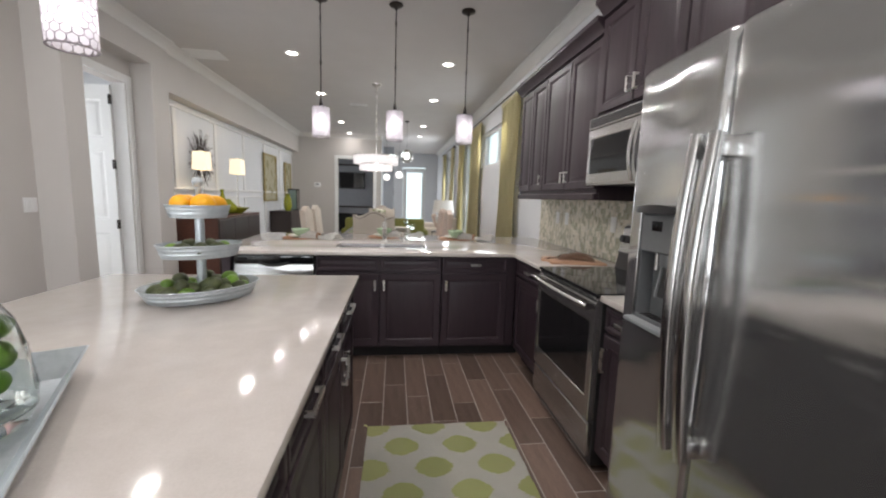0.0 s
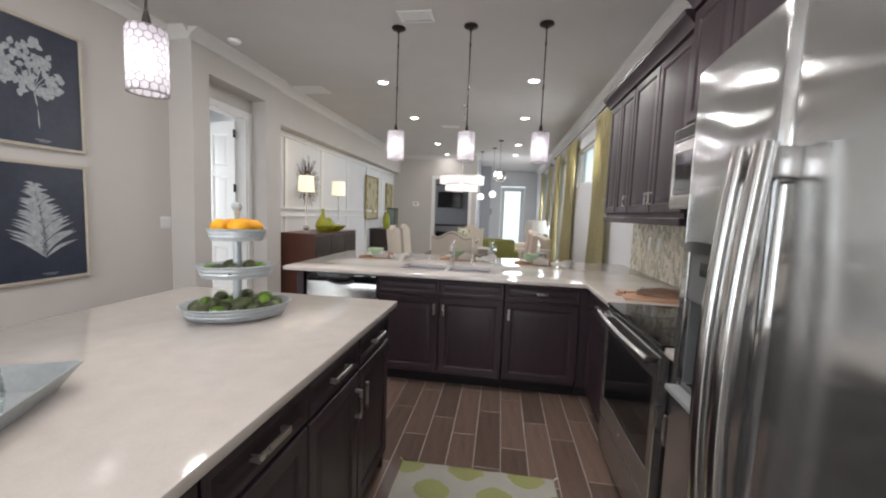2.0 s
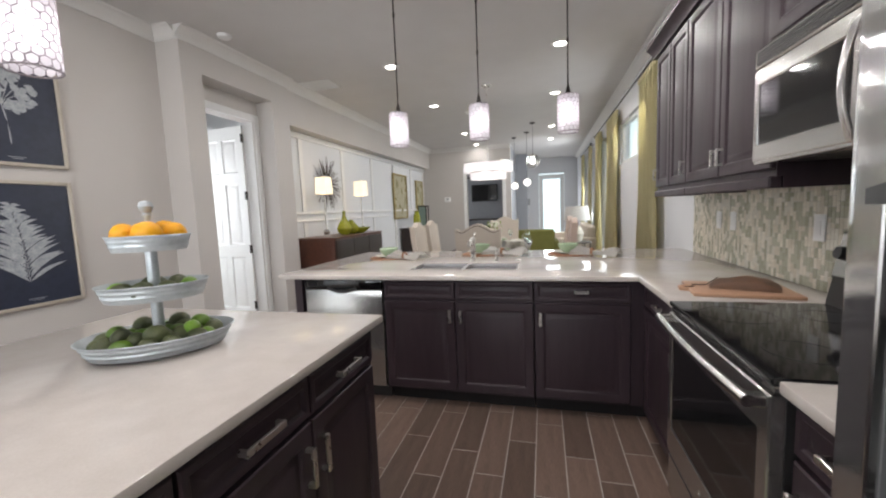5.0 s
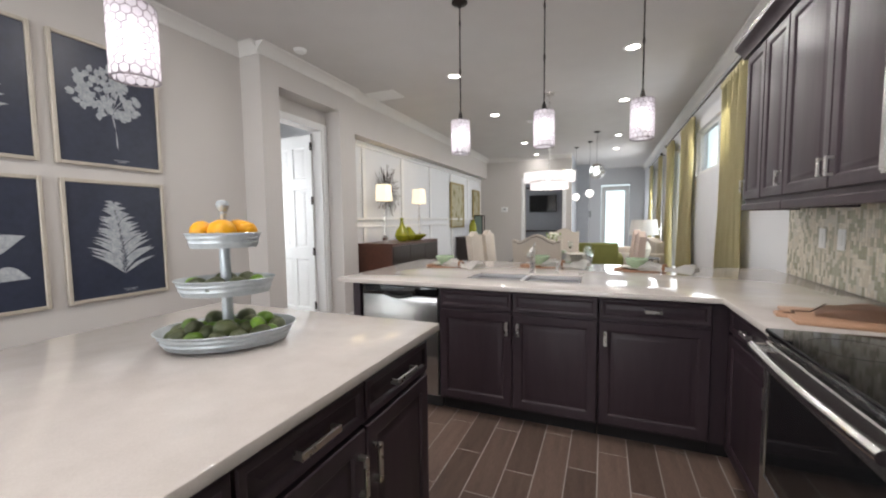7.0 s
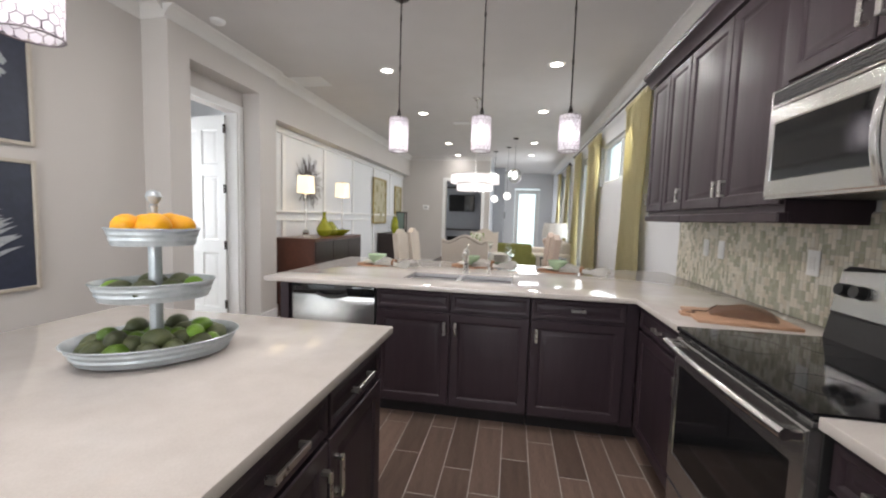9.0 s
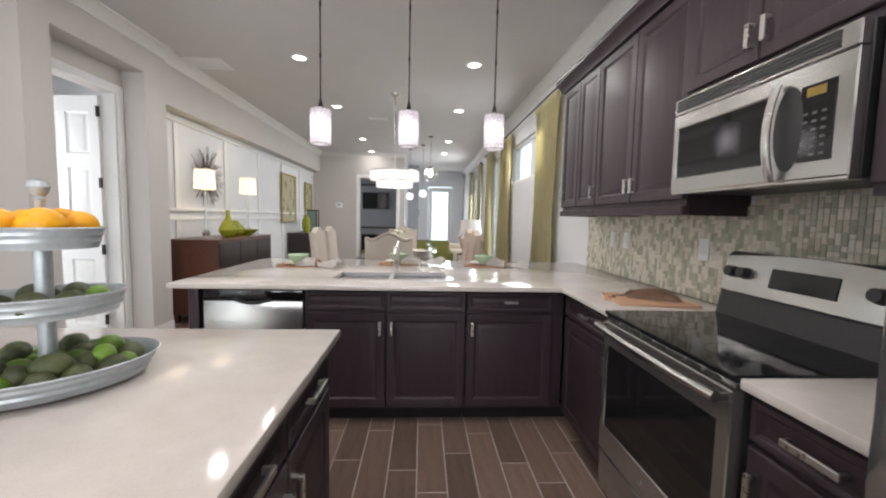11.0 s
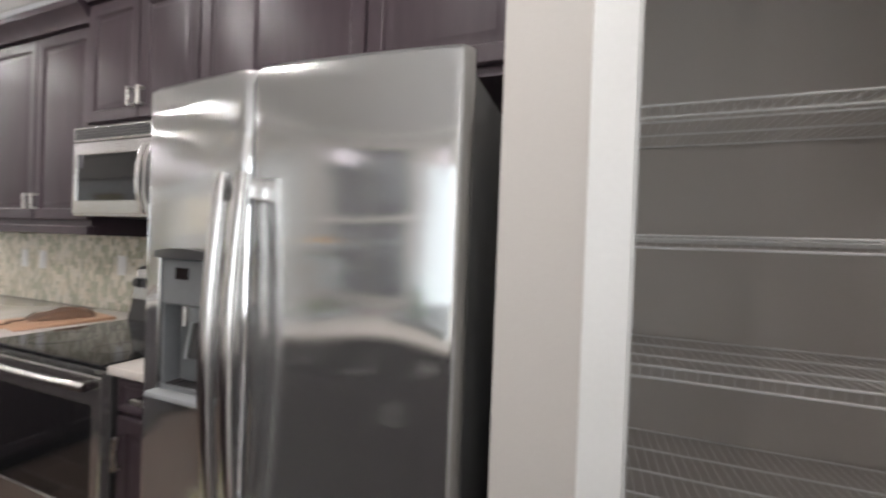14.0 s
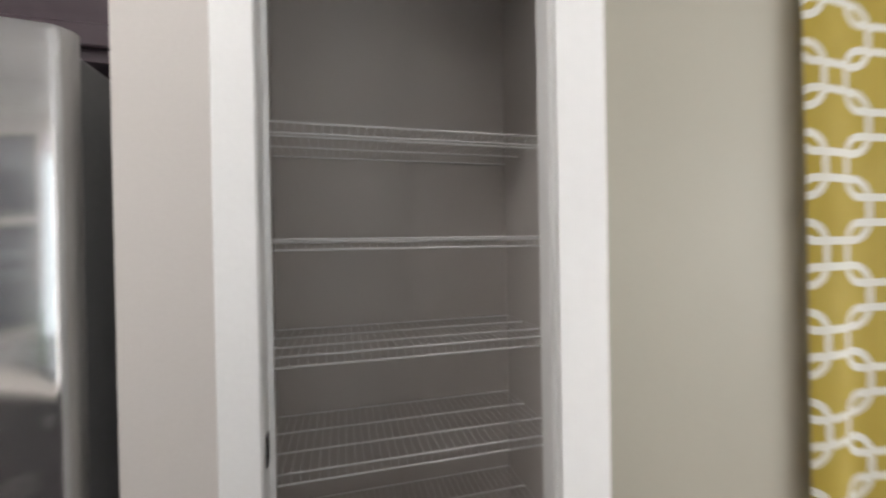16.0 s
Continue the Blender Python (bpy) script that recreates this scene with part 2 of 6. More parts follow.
def thing(name, label, category, m=None, group="", kind=""):
    ob = new(name)
    ob.empty_display_size = 0.1
    if m is not None:
        ob.matrix_basis = m
    return tagged(ob, label, category, group, kind)


def structure(name, bm, material, label="", category="structure"):
    return tagged(part(name, bm, material), label, category, kind="structure")


# ---- rooms: walls, floor, ceiling ----
XR, XL, XP, YB, YF = 2.90, -1.68, 2.07, -3.6, 12.1


def wall(name, *boxes, material=M_WALL, label="smooth greige painted plaster wall", bevel=0.0):
    bm = bmesh.new()
    for b in boxes:
        box(bm, *b, bevel)
    return structure(name, bm, material, label, "wall")


wall("wall_east", (XR, XR + 0.15, 0.60, 5.85, 0, CEIL), (XR, XR + 0.15, 5.85, 7.95, 0, 1.93), (XR, XR + 0.15, 5.85, 7.95, 2.56, CEIL),
     (XR, XR + 0.15, 7.95, 8.45, 0, CEIL), (XR, XR + 0.15, 8.45, 9.85, 0, 0.4), (XR, XR + 0.15, 8.45, 9.85, 2.6, CEIL), (XR, XR + 0.15, 9.85, 11.5, 0, CEIL), (XR, XR + 0.15, 11.5, 13.1, 0, 0.7), (XR, XR + 0.15, 11.5, 13.1, 2.6, CEIL), (XR, XR + 0.15, 13.1, 16.6, 0, CEIL), material=M_WALLW, label="pale grey painted wall with a high window")
wall("wall_pantry_front", (XP, XP + 0.12, 0.500, 0.713, 0, CEIL), (XP, XP + 0.12, -0.160, 0.500, 2.53, CEIL), (XP, XP + 0.12, -0.25, -0.160, 0, CEIL), label="greige wall beside the refrigerator with a pantry opening")
# this stretch has one olive grey, darker than the pantry front beside it
wall("wall_nook", (XP, XP + 0.12, -1.45, -0.25, 0, CEIL), (XP, XP + 0.12, -3.6, -1.45, 0, 0.35), (XP, XP + 0.12, -3.6, -1.45, 2.55, CEIL), material=mat("olive_grey_wall", (0.250, 0.228, 0.180), (0.230, 0.210, 0.165), rough=0.75, scale=2.0, fine=180, bump=0.06), label="olive grey wall of the breakfast nook")
wall("wall_pantry_side", (XP + 0.12, XR, 0.593, 0.713, 0, CEIL), label="greige wall between refrigerator and pantry")
wall("wall_pantry_end", (XP + 0.12, XR, -0.48, -0.36, 0, CEIL), label="greige end wall of the pantry")
wall("wall_pantry_back", (XR, XR + 0.15, -0.48, 0.60, 0, CEIL), label="greige back wall of the pantry behind wire shelves")
wall("wall_west", (XL - 0.15, XL, YB, -1.15, 0, CEIL), (XL - 0.15, XL, -1.15, 1.45, 0, 0.25), (XL - 0.15, XL, -1.15, 1.45, 2.25, CEIL), (XL - 0.15, XL, 1.45, 4.06, 0, CEIL), label="greige wall hung with framed botanical prints")
wall("wall_niche", (-1.78, -1.42, 4.06, 4.29, 0, CEIL), (-1.78, -1.42, 5.28, 5.60, 0, CEIL), (-1.78, -1.42, 4.29, 5.28, 2.71, CEIL), (-1.78, -1.64, 4.29, 4.40, 0, 2.71), (-1.78, -1.64, 5.19, 5.28, 0, 2.71), (-1.78, -1.64, 4.40, 5.19, 2.47, 2.71), label="greige wall with a recessed doorway")
wall("wall_dining", (-1.86, -1.66, 5.60, YF, 0, CEIL), material=M_WALLW, label="white panelled dining room wall")
wall("soffit_dining", (-1.66, -1.46, 5.60, YF, 2.51, CEIL), label="greige boxed beam above the panelled wall")
wall("wall_far", (-1.66, -0.385, YF, YF + 0.15, 0, CEIL), (-0.385, 0.62, YF, YF + 0.15, 2.38, CEIL), (0.62, 0.85, YF, YF + 0.15, 0, CEIL), label="greige far wall with a cased opening")
wall("wall_study", (-2.2, 1.2, 14.4, 14.55, 0, CEIL), (-2.2, -2.05, YF + 0.15, 14.4, 0, CEIL), (0.70, 0.85, YF + 0.15, 14.4, 0, CEIL), material=mat("slate_paint", (0.34, 0.35, 0.37), rough=0.8), label="slate grey wall of the room beyond the opening")
wall("wall_entry", (0.85, 1.55, 16.0, 16.15, 0, CEIL), (1.55, 2.45, 16.0, 16.15, 2.5, CEIL), (2.45, 2.9, 16.0, 16.15, 0, CEIL), material=M_WALLW, label="pale wall round the glazed end door")
wall("wall_entry_side", (0.70, 0.85, 14.55, 16.0, 0, CEIL), material=M_WALLW, label="pale side wall of the entry")
# unseen back wall; its opening is assumed, to hold the fill light
wall("wall_south", (XL, -1.3, YB - 0.15, YB, 0, CEIL), (-1.3, 1.7, YB - 0.15, YB, 2.5, CEIL), (-1.3, 1.7, YB - 0.15, YB, 0, 0.3), (1.7, XP, YB - 0.15, YB, 0, CEIL), label="unseen greige back wall with an added wide window")
structure("ceiling", box(bmesh.new(), -2.3, 3.1, YB - 0.15, 16.2, CEIL, CEIL + 0.15), M_CEIL, "flat off-white textured ceiling", "ceiling")


def crown(name, x0, y0, x1, y1, side, z=CEIL, size=0.10):
    """A cove moulding along a wall from one point to another; side is the room side (1: to the left of the way)."""
    bm = bmesh.new()
    d = Vector((x1 - x0, y1 - y0, 0)).normalized()
    nrm = Vector((-d.y, d.x, 0)) * side
    prof = [(0, -size), (0.012, -size), (0.018, -size * 0.82), (0.035, -size * 0.6), (0.062, -size * 0.33), (size * 0.85, -size * 0.16), (size * 0.95, -0.014), (size, 0), (0, 0)]
    rows = [[bm.verts.new(Vector(p) + nrm * a + Vector((0, 0, z - 0.001 + b))) for a, b in prof] for p in ((x0, y0, 0), (x1, y1, 0))]
    k = len(prof)
    for i in range(k):
        bm.faces.new((rows[0][i], rows[0][(i + 1) % k], rows[1][(i + 1) % k], rows[1][i]))
    bm.faces.new(rows[0])
    bm.faces.new(rows[1][::-1])
    return structure(name, bm, M_CROWN, "off-white cove crown moulding under the ceiling", "moulding")


crown("trim_crown_east", XR, 0.72, XR, 16.0, 1)
crown("trim_crown_west", XL, YB, XL, 4.06, -1)
crown("trim_crown_return", XL, 4.06, -1.42, 4.06, -1)
crown("trim_crown_niche", -1.42, 4.02, -1.42, 5.60, -1)
crown("trim_crown_dining", -1.46, 5.60, -1.46, YF, -1)
crown("trim_crown_far", -1.46, YF, 0.85, YF, -1)


# ---- base and wall cabinets ----
def raised(bm, x0, x1, z0, z1, y, t=0.020, rail=0.055):
    """A raised-panel front, facing -y, whose back lies at y."""
    prof = [(0.0, 0.0), (0.0, -t + 0.004), (0.004, -t), (rail - 0.006, -t), (rail, -t + 0.003), (rail + 0.006, -t + 0.010), (rail + 0.016, -t + 0.010), (rail + 0.034, -t + 0.003), (rail + 0.040, -t + 0.002)]
    rings = []
    for i, d in prof:
        rings.append([bm.verts.new((a, y + d, b)) for a, b in ((x0 + i, z0 + i), (x1 - i, z0 + i), (x1 - i, z1 - i), (x0 + i, z1 - i))])
    for a, b in zip(rings, rings[1:]):
        for k in range(4):
            bm.faces.new((a[k], a[(k + 1) % 4], b[(k + 1) % 4], b[k]))
    bm.faces.new(rings[0][::-1])
    bm.faces.new(rings[-1])
    return bm


def holed(x0, x1, z0, z1, a0, a1, b0, b1, y0, y1, r=0.004):
    """A flat frame in the x-z plane with one opening, from y0 (front) to y1."""
    bm = bmesh.new()
    rings = []
    for i, y in ((0.0, y1), (0.0, y0 + r), (r, y0)):
        rings.append([bm.verts.new((p, y, q)) for p, q in ((x0 + i, z0 + i), (x1 - i, z0 + i), (x1 - i, z1 - i), (x0 + i, z1 - i))])
    for i, y in ((-r, y0), (0.0, y0 + r), (0.0, y1)):
        rings.append([bm.verts.new((p, y, q)) for p, q in ((a0 + i, b0 + i), (a1 - i, b0 + i), (a1 - i, b1 - i), (a0 + i, b1 - i))])
    rings.append(rings[0])
    for a, b in zip(rings, rings[1:]):
        for k in range(4):
            bm.faces.new((a[k], a[(k + 1) % 4], b[(k + 1) % 4], b[k]))
    return bm


def pull(bm, x, z, y, length=0.075, upright=True, proud=0.028, wide=0.019):
    """A square-ended flat pull on two posts."""
    h = length / 2
    if upright:
        box(bm, x - wide / 2, x + wide / 2, y - proud, y - proud + 0.009, z - h, z + h, 0.002)
        for s in (-1, 1):
            box(bm, x - wide / 2 + 0.002, x + wide / 2 - 0.002, y - proud + 0.006, y, z + s * (h - 0.006) - 0.005, z + s * (h - 0.006) + 0.005)
    else:
        box(bm, x - h, x + h, y - proud, y - proud + 0.009, z - wide / 2, z + wide / 2, 0.002)
        for s in (-1, 1):
            box(bm, x + s * (h - 0.006) - 0.005, x + s * (h - 0.006) + 0.005, y - proud + 0.006, y, z - wide / 2 + 0.002, z + wide / 2 - 0.002)
    return bm


def base_cabinet(m, w, doors, drawers, label, depth=0.60, handles=True, long_pull=False, group="base cabinets", back=False):
    """Faces -y; x runs from 0 to w. doors: list of 'l' or 'r' for the pull's side. drawers: number of fronts in the top row."""
    c = thing("base_cabinet", label, "cabinet", m, group)
    bx("body", 0.001, w - 0.001, 0.0, depth, 0.10, 0.882, M_CAB, c)
    # recess under the doors: its shade is in the board's near-black colour
    bx("toe_kick", 0.001, w - 0.001, 0.065, depth, 0.0, 0.10, M_GAP_SHADE, c)
    n = len(doors)
    for i, side in enumerate(doors):
        a, b = 0.004 + i * w / n, (i + 1) * w / n - 0.004
        d = part("door", raised(bmesh.new(), a, b, 0.118, 0.728, 0.0), M_CAB, c)
        x = a + 0.032 if side == "l" else b - 0.032
        part("handle", pull(bmesh.new(), x, 0.605 if long_pull else 0.632, -0.020, 0.12 if long_pull else 0.085), M_NICKEL, d, "satin nickel pull")
    for i in range(drawers):
        a, b = 0.004 + i * w / drawers, (i + 1) * w / drawers - 0.004
        d = part("drawer_front", raised(bmesh.new(), a, b, 0.745, 0.862, 0.0, rail=0.024), M_CAB, c)
        if handles:
            part("handle", pull(bmesh.new(), (a + b) / 2, 0.806, -0.020, 0.14 if long_pull else 0.085, upright=False), M_NICKEL, d, "satin nickel pull")
    return c


DARK = "dark espresso stained wooden base cabinet with raised panels"
PY = 3.575
base_cabinet(pose(0.640, PY, 0), 1.008, ["r", "l"], 2, DARK + " under the sink", handles=False)
base_cabinet(pose(1.652, PY, 0), 0.560, ["l"], 1, DARK + " and nickel pulls")
base_cabinet(pose(2.285, 3.50, 0, 0, 0, -90), 0.608, ["r"], 1, DARK + " beside the range")
base_cabinet(pose(2.285, 2.118, 0, 0, 0, -90), 0.378, ["l"], 1, "narrow dark espresso wooden base cabinet next to the refrigerator", long_pull=True)
filler = thing("corner_filler", "dark espresso wooden corner panel between base cabinets", "panel")
bx("panel", 2.213, 2.284, PY + 0.002, PY + 0.05, 0.10, 0.882, M_CAB, filler)
bx("toe_panel", 2.213, 2.345, PY + 0.066, PY + 0.10, 0.0, 0.10, M_GAP_SHADE, filler)
end = thing("kitchen_peninsula", "dark espresso wooden peninsula carcass under the pale countertop", "peninsula")
bx("end_panel", -0.055, 0.006, PY - 0.02, PY + 1.0, 0.0, 0.882, M_CAB, end, 0.002)
bx("back_panel", 0.006, XR - 0.002, PY + 0.96, PY + 1.0, 0.0, 0.882, M_CAB, end)

# island: a row of drawer and door units, facing +x
IX0, IX1, IY0, IY1 = -0.17, 1.07, -0.55, 2.56
for k in range(7):
    base_cabinet(pose(IX1 - 0.045, 2.497 - 0.431 * (k + 1), 0, 0, 0, 90), 0.429, ["r" if k % 2 else "l"], 1, "dark espresso stained wooden island cabinet with raised panels", depth=0.55, long_pull=True, group="island cabinets")
isl = thing("kitchen_island", "dark espresso wooden island carcass under the pale countertop", "island")
bx("end_panel", 0.14, IX1 - 0.05, 2.502, 2.525, 0.0, 0.882, M_CAB, isl, 0.002)
bx("back_panel", 0.14, 0.465, -0.515, 2.50, 0.0, 0.882, M_CAB, isl, 0.002)


def slab(name, boxes, label, bevel=0.004):
    bm = bmesh.new()
    for b in boxes:
        box(bm, *b, bevel, 2)
    return tagged(part(name, bm, M_QUARTZ), label, "countertop")


slab("island_countertop", [(IX0, IX1, IY0, IY1, 0.884, 0.914)], "pale beige polished quartz countertop of the island")


def counter_l():
    """The peninsula top with its sink cut-out, joined to the run along the wall."""
    bm = bmesh.new()
    sx0, sx1, sy0, sy1 = 0.765, 1.535, 3.76, 4.10
    xs = [-0.135, sx0, sx1, 2.234, XR - 0.003]
    ys = [2.891, 3.48, sy0, sy1, 4.93]
    grid = {}
    def v(i, j):
        return grid.setdefault((i, j), bm.verts.new((xs[i], ys[j], 0.914)))
    for i in range(4):
        for j in range(4):
            if (j == 0 and i < 3) or (i == 1 and j == 2):
                continue
            bm.faces.new((v(i, j), v(i + 1, j), v(i + 1, j + 1), v(i, j + 1)))
    r = bmesh.ops.extrude_face_region(bm, geom=bm.faces[:])
    bmesh.ops.translate(bm, vec=(0, 0, -0.030), verts=[g for g in r["geom"] if isinstance(g, bmesh.types.BMVert)])
    bmesh.ops.recalc_face_normals(bm, faces=bm.faces)
    es = [e for e in bm.edges if len(e.link_faces) == 2 and e.calc_face_angle(0) > 1.0]
    bmesh.ops.bevel(bm, geom=es, offset=0.004, segments=2, affect="EDGES", profile=0.5)
    return tagged(part("peninsula_countertop", bm, M_QUARTZ), "pale beige polished quartz countertop with an undermount sink", "countertop")


counter_l()
slab("side_countertop", [(2.234, XR - 0.003, 1.728, 2.119, 0.884, 0.914)], "pale beige polished quartz countertop beside the range")


def wall_cabinet(m, w, z0, z1, doors, label, depth=0.33, rail=True, handle_low=True):
    c = thing("wall_cabinet", label, "cabinet", m, "wall cabinets")
    bx("body", 0.0, w, 0.0, depth, z0, z1, M_CAB, c)
    n = len(doors)
    for i, side in enumerate(doors):
        a, b = 0.004 + i * w / n, (i + 1) * w / n - 0.004
        d = part("door", raised(bmesh.new(), a, b, z0 + 0.03, z1 - 0.012, 0.0), M_CAB, c)
        if side in "lr":
            x = a + 0.030 if side == "l" else b - 0.030
            part("handle", pull(bmesh.new(), x, z0 + 0.125, -0.020, 0.085), M_NICKEL, d, "satin nickel pull")
    if rail:
        bx("light_rail", -0.004, w, -0.024, 0.02, z0 - 0.045, z0, M_CAB, c, 0.006)
        bx("end_rail", -0.004, 0.02, 0.022, depth, z0 - 0.045, z0, M_CAB, c)
        bx("end_rail", w - 0.024, w, 0.022, depth, z0 - 0.045, z0, M_CAB, c)
    return c


UX = 2.588
UDARK = "dark espresso stained wooden wall cabinet with raised panels"
wall_cabinet(pose(UX, 4.515, 0, 0, 0, -90), 0.672, 1.412, 2.42, ["l", "r"], UDARK + " beside the curtain")
wall_cabinet(pose(UX, 3.842, 0, 0, 0, -90), 0.944, 1.412, 2.42, ["r", "l"], UDARK + " over the backsplash")
wall_cabinet(pose(UX - 0.02, 2.895, 0, 0, 0, -90), 0.765, 1.885, 2.50, ["r", "l"], UDARK + " over the microwave", depth=0.35, rail=False)
wall_cabinet(pose(UX - 0.02, 2.127, 0, 0, 0, -90), 0.375, 1.415, 2.50, ["n"], "narrow dark espresso wooden wall cabinet near the refrigerator", depth=0.35, rail=False)
wall_cabinet(pose(2.44, 1.750, 0, 0, 0, -90), 1.030, 1.865, 2.50, ["n", "n"], UDARK + " over the refrigerator", depth=0.455, rail=False)


def cab_crown(name, x, y0, y1, z, back):
    bm = bmesh.new()
    prof = [(0.0, 0.0), (-0.010, 0.0), (-0.014, 0.018), (-0.040, 0.050), (-0.062, 0.066), (-0.066, 0.085), (-0.066, 0.094), (0.0, 0.094)]
    rows = [[bm.verts.new((x + a, y, z + b)) for a, b in prof] for y in (y0 - 0.0, y1)]
    k = len(prof)
    for i in range(k):
        bm.faces.new((rows[0][i], rows[0][(i + 1) % k], rows[1][(i + 1) % k], rows[1][i]))
    bm.faces.new(rows[0])
    bm.faces.new(rows[1][::-1])
    box(bm, x, back, y0, y1, z, z + 0.02)
    return tagged(part(name, bm, M_CAB), "dark espresso stained wooden crown moulding on the wall cabinets", "moulding")


cab_crown("cabinet_crown", UX - 0.021, 2.900, 4.575, 2.421, XR - 0.003)
cab_crown("cabinet_crown", UX - 0.041, 1.753, 2.897, 2.501, XR - 0.003)
cab_crown("cabinet_crown", 2.419, 0.720, 1.750, 2.501, XR - 0.003)


# ---- appliances ----
def refrigerator():
    f = thing("refrigerator", "side-by-side brushed stainless steel refrigerator with ice dispenser", "refrigerator", pose(2.115, 1.706, 0, 0, 0, -90))
    W, H, SEAM = 0.925, 1.778, 0.406
    bx("body", 0.008, W - 0.008, 0.012, 0.74, 0.02, H - 0.03, M_GREYP, f, 0.006)
    bx("toe_grille", 0.01, W - 0.01, 0.0, 0.06, 0.0, 0.055, M_BLACKP, f)

    def door_mesh(x0, x1, hole=None):
        bm = bmesh.new()
        def depth(x):
            u = (x - W / 2) / (W / 2)
            e = min(x - x0, x1 - x)
            roll = 0.022 * max(0.0, 1 - e / 0.022) ** 2
            return -0.068 + 0.034 * u * u + roll
        xs = sorted({round(x0 + (x1 - x0) * i / 24, 4) for i in range(25)} | {round(x0 + q, 4) for q in (0.002, 0.005, 0.009, 0.014, 0.019)} | {round(x1 - q, 4) for q in (0.002, 0.005, 0.009, 0.014, 0.019)} | set(hole[:2] if hole else ()))
        zs = sorted({0.06, 0.075, 0.45, 0.80, 1.20, 1.60, H - 0.012, H} | set(hole[2:] if hole else ()))
        g = [[bm.verts.new((x, depth(x) + (0.010 if z == H else 0.0), z)) for z in zs] for x in xs]
        for i in range(len(xs) - 1):
            for j in range(len(zs) - 1):
                if hole and hole[0] <= xs[i] < hole[1] and hole[2] <= zs[j] < hole[3]:
                    continue
                bm.faces.new((g[i][j], g[i + 1][j], g[i + 1][j + 1], g[i][j + 1]))
        edge = [e for e in bm.edges if len(e.link_faces) == 1]
        r = bmesh.ops.extrude_edge_only(bm, edges=edge)
        for v in [q for q in r["geom"] if isinstance(q, bmesh.types.BMVert)]:
            inner = hole and hole[0] - 0.001 < v.co.x < hole[1] + 0.001 and hole[2] - 0.001 < v.co.z < hole[3] + 0.001
            v.co.y = v.co.y + 0.012 if inner else 0.008
        return bm

    hole = (0.106, 0.298, 0.978, 1.328)
    left = part("freezer_door", door_mesh(0.002, SEAM - 0.003, hole), M_STEEL, f, "brushed stainless steel door")
    right = part("door", door_mesh(SEAM + 0.003, W - 0.002), M_STEEL, f, "brushed stainless steel door")

    def bowed(x):
        bm = bmesh.new()
        pts = []
        for i in range(33):
            u = i / 32
            pts.append((x, -0.112 - 0.026 * math.sin(math.pi * u), 0.690 + 0.832 * u))
        sweep(bm, pts, 0.032, 0.030)
        return bm

    def foot(x, z, s):
        bm = bmesh.new()
        box(bm, x - 0.0145, x + 0.0145, -0.114, -0.060, z - 0.026, z + 0.026, 0.007, 2)
        return bm

    for x, door in ((0.379, left), (0.439, right)):
        h = part("handle", bowed(x), M_CHROME, door, "bowed polished steel handle")
        for z, s in ((0.722, 1), (1.490, -1)):
            part("handle_foot", foot(x, z, s), M_CHROME, h)
    x0, x1, z0, z1 = hole
    d = part("dispenser_back", box(bmesh.new(), x0, x1, -0.002, 0.004, z0, z1), M_GREYP, left, "grey plastic dispenser recess")
    part("dispenser_side", box(bmesh.new(), x0, x0 + 0.006, -0.050, -0.002, z0, z1), M_GREYP, left)
    part("dispenser_side", box(bmesh.new(), x1 - 0.006, x1, -0.058, -0.002, z0, z1), M_GREYP, left)
    part("dispenser_floor", box(bmesh.new(), x0 + 0.006, x1 - 0.006, -0.055, -0.002, z0, z0 + 0.012), M_GREYP, left)
    part("edge_strip", box(bmesh.new(), x0 - 0.003, x0 + 0.003, -0.062, -0.046, z0, z1, 0.002), M_CHROME, left, "bright edge strip")
    bm = box(bmesh.new(), x0 + 0.006, x1 - 0.006, -0.060, -0.002, z1 - 0.128, z1 - 0.006, 0.006)
    part("control_panel", bm, M_GREYP, left, "grey control panel")
    part("display", box(bmesh.new(), x0 + 0.062, x0 + 0.108, -0.0635, -0.060, z1 - 0.060, z1 - 0.030, 0.001), M_BLACK, left, "small dark display")
    bm = bmesh.new()
    n = 14
    top = [[bm.verts.new((x0 - 0.010 + (x1 - x0 + 0.02) * i / n, -0.004 - (0.066 + 0.016 * math.sin(math.pi * i / n)) * k, z1 - 0.006 + 0.016 * h + 0.010 * math.sin(math.pi * i / n) * h)) for i in range(n + 1)] for k, h in ((0, 0), (1, 0), (1, 1), (0, 1))]
    for r in range(4):
        for i in range(n):
            bm.faces.new((top[r][i], top[r][i + 1], top[(r + 1) % 4][i + 1], top[(r + 1) % 4][i]))
    part("visor", bm, M_BLACKP, left, "arched black visor")
    pm = pose(x0 + 0.118, -0.030, z0 + 0.145, -10)
    paddle = part("paddle", box(bmesh.new(), -0.030, 0.030, -0.004, 0.004, -0.060, 0.060, 0.003), M_BLACKP, left, "dark dispenser paddle", at=pm)
    bm = box(bmesh.new(), -0.037, -0.030, -0.010, 0.006, -0.062, 0.066, 0.002)
    box(bm, 0.030, 0.037, -0.010, 0.006, -0.062, 0.066, 0.002)
    box(bm, -0.030, 0.030, -0.010, 0.006, 0.060, 0.068, 0.002)
    part("paddle_frame", bm, M_GREYL, paddle, "pale grey frame")
    part("spout", cyl(bmesh.new(), x0 + 0.058, -0.030, z1 - 0.185, z1 - 0.128, 0.007, seg=12), M_CHROME, left, "small metal spout")
    part("ice_chute", cyl(bmesh.new(), x0 + 0.118, -0.030, z1 - 0.165, z1 - 0.128, 0.030, seg=16), M_GREYP, left, "grey ice chute")
